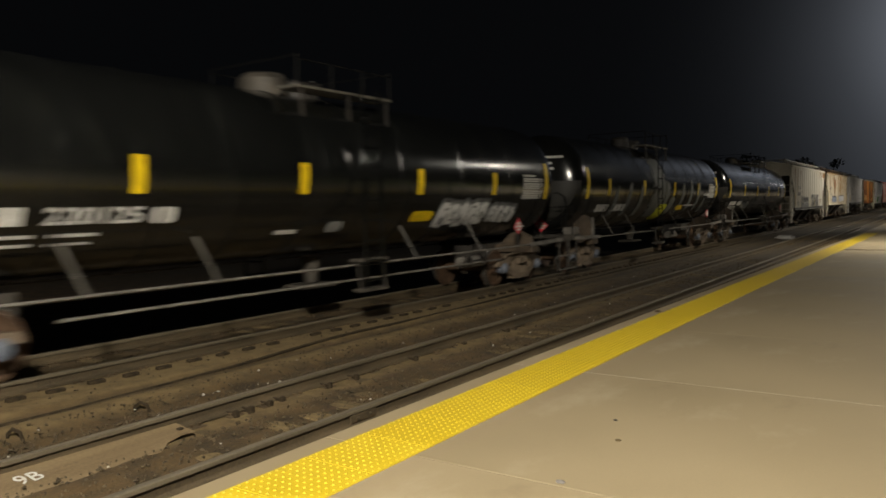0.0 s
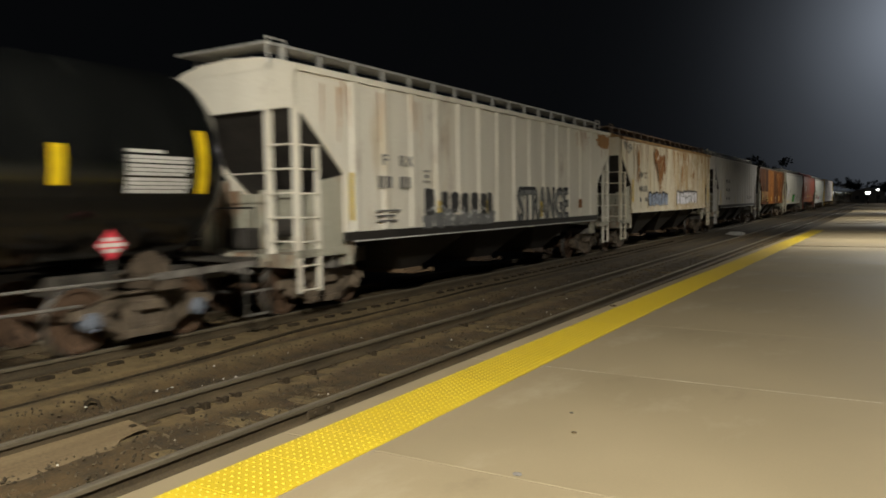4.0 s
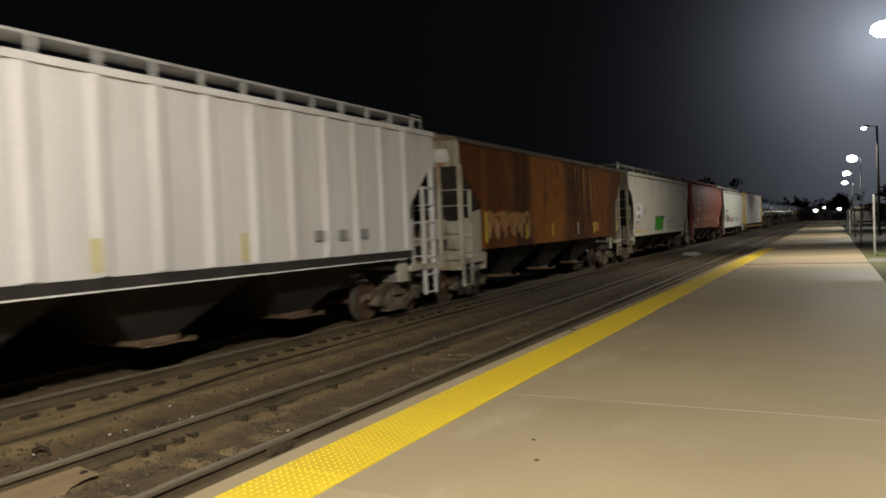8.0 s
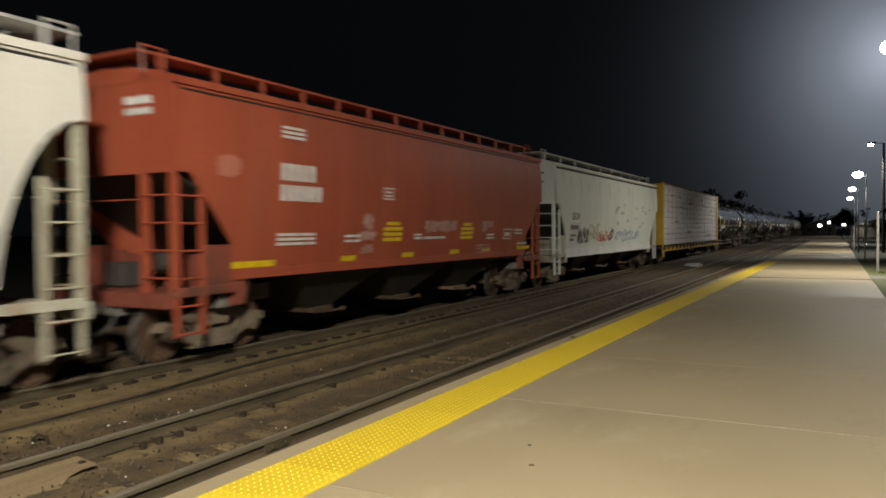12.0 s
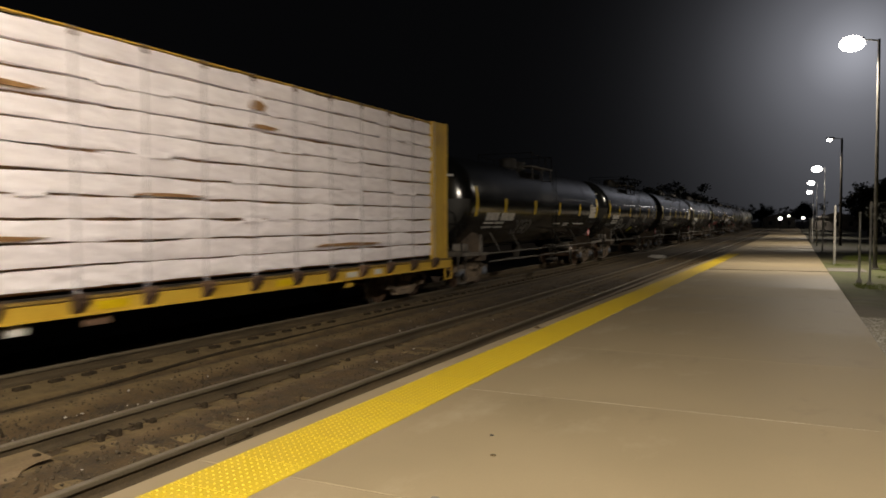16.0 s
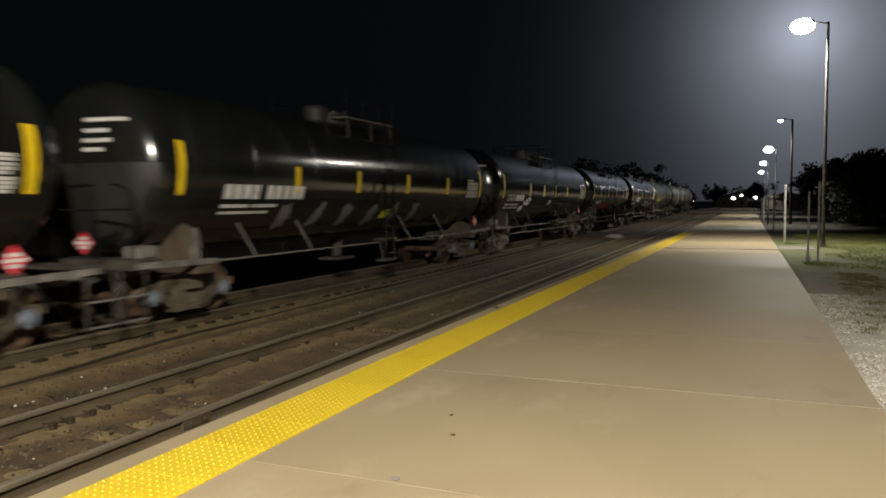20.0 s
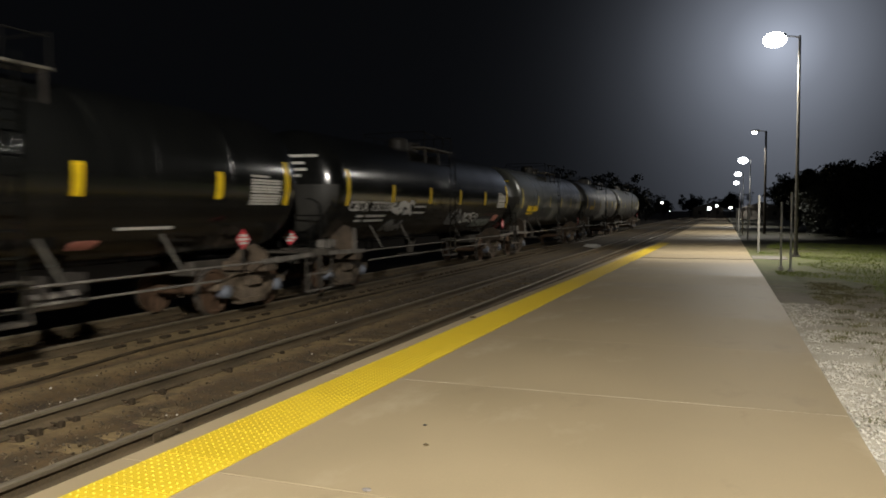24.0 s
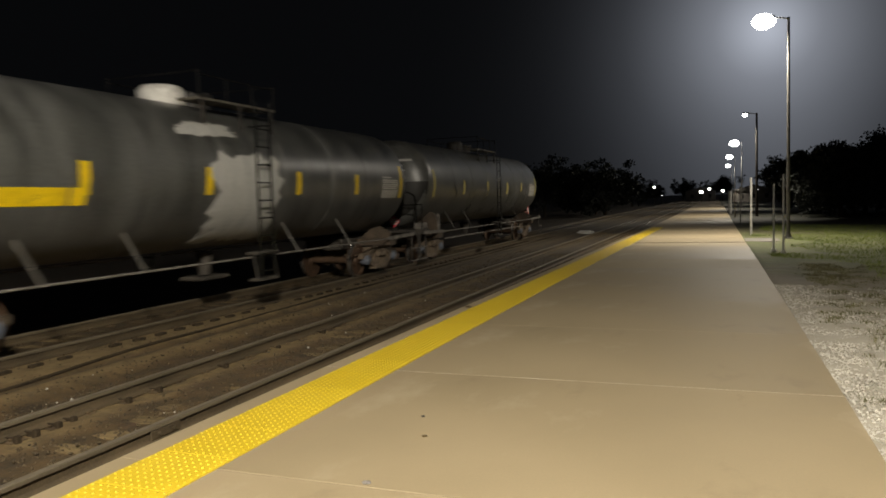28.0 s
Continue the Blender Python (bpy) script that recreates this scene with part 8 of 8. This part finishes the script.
# trailing tank cars
T4 = tank_car(*span(11), TANK_BLACK, "black tank car with white stencil blocks", marks=(3.85, 6.95, 10.05, 13.15))
lines(T4, tank_place(9.5, 1.92), [(0, 0, 1.0, 0.04), (1.6, -0.08, 0.66, 0.04), (1.6, 0.0, 0.66, 0.04), (3.1, -0.02, 1.6, 0.045)], MARK_WHITE)
lines(T4, tank_place(2.24, 2.06), [(0, 0, 0.34, 0.27), (0.38, 0, 0.34, 0.27), (0.76, 0, 0.34, 0.27), (1.3, 0, 0.34, 0.27), (1.68, 0, 0.34, 0.27), (2.06, 0, 0.5, 0.27), (0, -0.12, 0.8, 0.07), (0.95, -0.12, 0.8, 0.07), (0, -0.28, 0.8, 0.07), (0.95, -0.28, 0.8, 0.07)], MARK_WHITE)
tag(T4, "graffiti_tag", tank_place(5.0, 1.6), 1.6, 0.6, 33, COTTON, "faint grey scribble", 4, 0.08)

T5 = tank_car(*span(12), TANK_DUSTY, "black tank car with a round grey graffiti emblem", marks=(3.7, 6.62, 9.42, 12.5), sign_shift=1.25, sign_drop=0.19, rods=False)
lines(T5, tank_place(2.29, 2.14), [(0.26 * k, 0, 0.2, 0.22) for k in range(6)] + [(0, -0.14, 1.4, 0.06), (0, -0.26, 1.4, 0.06)], MARK_WHITE)
bm = bmesh.new()
pl = tank_place(3.75, 1.57)
stroke(bm, pl, [(0.64 + 0.58 * math.cos(k * 0.35), 0.36 + 0.34 * math.sin(k * 0.35)) for k in range(19)], 0.09)
stroke(bm, pl, [(0.35, 0.25), (0.5, 0.5), (0.65, 0.25), (0.8, 0.55), (0.95, 0.3)], 0.10)
part("graffiti_emblem", bm, SPRAY_GREY, T5, "round grey graffiti emblem")
blotch(T5, "graffiti_patch", tank_place(5.24, 1.60), 0.66, 0.34, 34, SPRAY_GREY, "grey sprayed patch", 0.3)
blotch(T5, "road_dust", tank_place(6.6, 1.5), 1.1, 0.9, 35, COTTON, "pale road-dust patch", 0.4)
blotch(T5, "reflective_patch", tank_place(7.87, 1.42), 0.83, 0.42, 36, LIME, "lime yellow patch", 0.15)
blotch(T5, "warning_label", tank_place(10.95, 1.96), 0.9, 0.48, 37, STAIN_PALE, "pale warning label", 0.08)
lines(T5, tank_place(10.2, 1.95), [(-2.2, 0.05, 0.4, 0.05), (-2.2, 0.14, 0.4, 0.05), (-0.6, -0.35, 0.7, 0.05)], MARK_WHITE)

T6 = tank_car(*span(13), TANK_DUSTY, "dusty black tank car with a white number block", marks=(4.85, 7.5, 10.3, 13.2), sign_shift=1.0, sign_drop=0.14, rods=False)
lines(T6, tank_place(2.51, 2.12), [(0, 0, 0.22, 0.28), (0.28, 0, 0.22, 0.28), (0.56, 0, 0.22, 0.28), (0.84, 0, 0.22, 0.28), (1.3, 0, 0.22, 0.28), (1.58, 0, 0.22, 0.28), (1.86, 0, 0.22, 0.28), (2.14, 0, 0.22, 0.28), (2.4, 0, 0.2, 0.28), (0, -0.18, 0.8, 0.07), (0.9, -0.18, 0.8, 0.07), (0, -0.32, 1.5, 0.06)], MARK_WHITE)
for k in range(6):
    blotch(T6, "road_dust", tank_place(4.2 + 1.3 * k, 1.45), 0.5, 0.8, 70 + k, COTTON, "pale road-dust run", 0.4)
blotch(T6, "reflective_patch", tank_place(9.0, 1.6), 0.5, 0.35, 38, LIME, "lime yellow patch", 0.2)

T7 = tank_car(*span(14), TANK_BLACK, "glossy black tank car with white stencilled number", marks=(5.13, 7.43, 9.7, 12.1), strip=PALE_YELLOW)
fitted_text(T7, "car_lettering", "CBTX", tank_place(1.99, 2.07), 0.95, 0.26, MARK_WHITE, "white stencilled letters", 0.02)
lines(T7, tank_place(3.08, 2.07), [(0.2 * k, 0, 0.16, 0.26) for k in range(6)], MARK_WHITE)
lines(T7, tank_place(1.91, 1.89), [(0, 0, 0.45, 0.08), (0.6, 0, 1.1, 0.07), (0, -0.15, 0.45, 0.08), (0.6, -0.15, 1.3, 0.07)], MARK_WHITE)
blotch(T7, "graffiti_patch", tank_place(3.9, 1.60), 0.75, 0.38, 39, SPRAY_WHITE, "white sprayed hand-shaped blob", 0.45)
tag(T7, "graffiti_tag", tank_place(4.5, 1.85), 0.8, 0.45, 40, SPRAY_WHITE, "white sprayed strokes", 2, 0.06)
blotch(T7, "graffiti_patch", tank_place(8.6, 1.85), 0.35, 0.3, 41, MARK_WHITE, "small white label", 0.1)

T8 = tank_car(*span(15), TANK_BLACK, "black tank car with long red graffiti", marks=(3.68, 6.43, 9.54, 12.78), cyl=0.55, dome=SILL_DIRT)
lines(T8, tank_place(2.65, 1.87), [(0, 0, 0.3, 0.22), (0.34, 0, 0.3, 0.22), (0.68, 0, 0.3, 0.22), (1.02, 0, 0.24, 0.22), (1.3, 0, 0.24, 0.22), (-0.2, -0.16, 0.7, 0.06), (-0.2, -0.30, 0.6, 0.06)], MARK_WHITE)
tag(T8, "graffiti_tag", tank_place(4.15, 1.53), 3.8, 0.52, 42, SPRAY_RED, "long red graffiti writing", 9, 0.17)
tag(T8, "graffiti_tag", tank_place(4.15, 1.53, 0.010), 3.8, 0.50, 43, SPRAY_RED, "long red graffiti writing", 8, 0.12)
blotch(T8, "warning_label", tank_place(9.5, 1.44), 0.65, 0.28, 44, PLACARD_PINK, "salmon reflective patch", 0.1)
lines(T8, tank_place(10.4, 1.75), [(0, 0, 1.3, 0.06)], MARK_WHITE)

T9 = tank_car(*span(16), TANK_BLACK, "black tank car numbered in white with white graffiti", marks=(4.1, 6.95, 9.8, 12.7), sign_shift=0.98)
fitted_text(T9, "car_lettering", "CBTX", tank_place(1.51, 2.05), 1.10, 0.28, MARK_WHITE, "white stencilled letters", 0.02)
fitted_text(T9, "car_number", "737336", tank_place(2.80, 2.05), 1.35, 0.28, MARK_WHITE, "white stencilled number", 0.02)
lines(T9, tank_place(2.09, 1.89), [(0, 0, 0.35, 0.07), (0.5, 0, 1.2, 0.07), (0, -0.15, 0.35, 0.07), (0.5, -0.15, 1.2, 0.07), (3.6, 0.1, 0.9, 0.06), (3.6, 0.3, 0.9, 0.06)], MARK_WHITE)
tag(T9, "graffiti_tag", tank_place(4.15, 1.95), 1.5, 0.42, 45, SPRAY_WHITE, "white graffiti blob letters", 4, 0.13)
tag(T9, "graffiti_tag", tank_place(4.0, 1.48), 1.3, 0.42, 46, SPRAY_GREY, "grey graffiti blob letters", 4, 0.13)
tag(T9, "graffiti_tag", tank_place(8.9, 1.56), 1.25, 0.7, 47, SPRAY_GREY, "grey graffiti letters", 3, 0.10)
tag(T9, "graffiti_tag", tank_place(10.4, 1.6), 1.8, 0.5, 48, SPRAY_WHITE, "white graffiti strokes", 4, 0.07)
bubble_word(T9, tank_place(11.9, 1.42), 2.3, 0.55, 6, SPRAY_PALE_GREEN, SPRAY_BLACK, 49, "pale grey-green graffiti letters")
blotch(T9, "warning_label", tank_place(14.3, 1.62), 0.75, 0.36, 62, PLACARD_PINK, "salmon reflective patch", 0.03)

T10 = tank_car(*span(17), TANK_MID, "dusty dark grey tank car with yellow stencils", marks=(4.4, 7.2, 10.07, 12.8), strip=PALE_YELLOW, stencil=MARK_YELLOW, sign_shift=0.9, sign_drop=0.1, rods=False)
lines(T10, tank_place(2.41, 2.03), [(0.24 * k, 0, 0.19, 0.28) for k in (0, 1, 2, 3, 5, 6, 7, 8)] + [(0.1, -0.16, 0.5, 0.08), (0.7, -0.16, 0.5, 0.08)], MARK_YELLOW)
blotch(T10, "paint_patch", tank_place(7.4, 1.42), 1.9, 1.4, 50, PATCH_GREY, "pale grey repainted patch", 0.25)
for k in range(5):
    blotch(T10, "road_dust", tank_place(3.6 + 0.75 * k, 1.35), 0.4, 0.7, 90 + k, COTTON, "pale road-dust run", 0.4)

T11 = tank_car(*span(18), TANK_GREY, "grimy grey tank car with pale patch and yellow stencils", marks=(4.22, 7.12, 10.25, 13.1), dome=MARK_WHITE, stencil=MARK_YELLOW, placards=False, rods=False)
lines(T11, tank_place(2.6, 2.13), [(0, 0, 1.3, 0.27), (1.35, 0, 0.28, 0.27), (1.5, 0.27, 0.13, 0.25)], MARK_YELLOW)
blotch(T11, "paint_patch", tank_place(6.72, 1.30), 2.7, 2.3, 51, TANK_PATCH, "pale grey repainted patch", 0.22)
blotch(T11, "paint_patch", tank_place(6.25, 3.35), 1.9, 0.42, 52, TANK_PATCH, "pale paint spilled below the dome", 0.35)

T12 = tank_car(*span(19), TANK_GREY, "grimy grey tank car at the end of the train", marks=(4.5, 7.5, 10.5, 13.0), strip=PALE_YELLOW)
for k in range(6):
    blotch(T12, "road_dust", tank_place(3.0 + 1.9 * k, 1.5), 0.8, 1.3, 110 + k, TANK_MID, "dark grime patch", 0.4)
bm = bmesh.new()
box(bm, 0.55, 0.80, 17.05, 17.20, 1.0, 1.35, bevel=0.02)
part("end_marker", bm, PLACARD_PINK, T12, "small red end-of-train marker")


# ---- what moves ----
def motions():
    for car, y0 in MOVERS:
        walk(car, [(0.0, pose(TRAIN_TRACK, y0, RAIL_Z)), (14.0, pose(TRAIN_TRACK, y0 - SPEED * 14.0, RAIL_Z)), (28.0, pose(TRAIN_TRACK, y0 - SPEED * 28.0, RAIL_Z))])
    turn = math.degrees(SPEED / WHEEL_R / FPS)
    spins = [pose(0, 0, 0, turn * f) for f in range(28 * FPS + 1)]
    for wheel, dy in WHEELS:
        at = Matrix.Translation((0, dy, WHEEL_R))
        walk(wheel, [(f / FPS, at @ m) for f, m in enumerate(spins)])


motions()
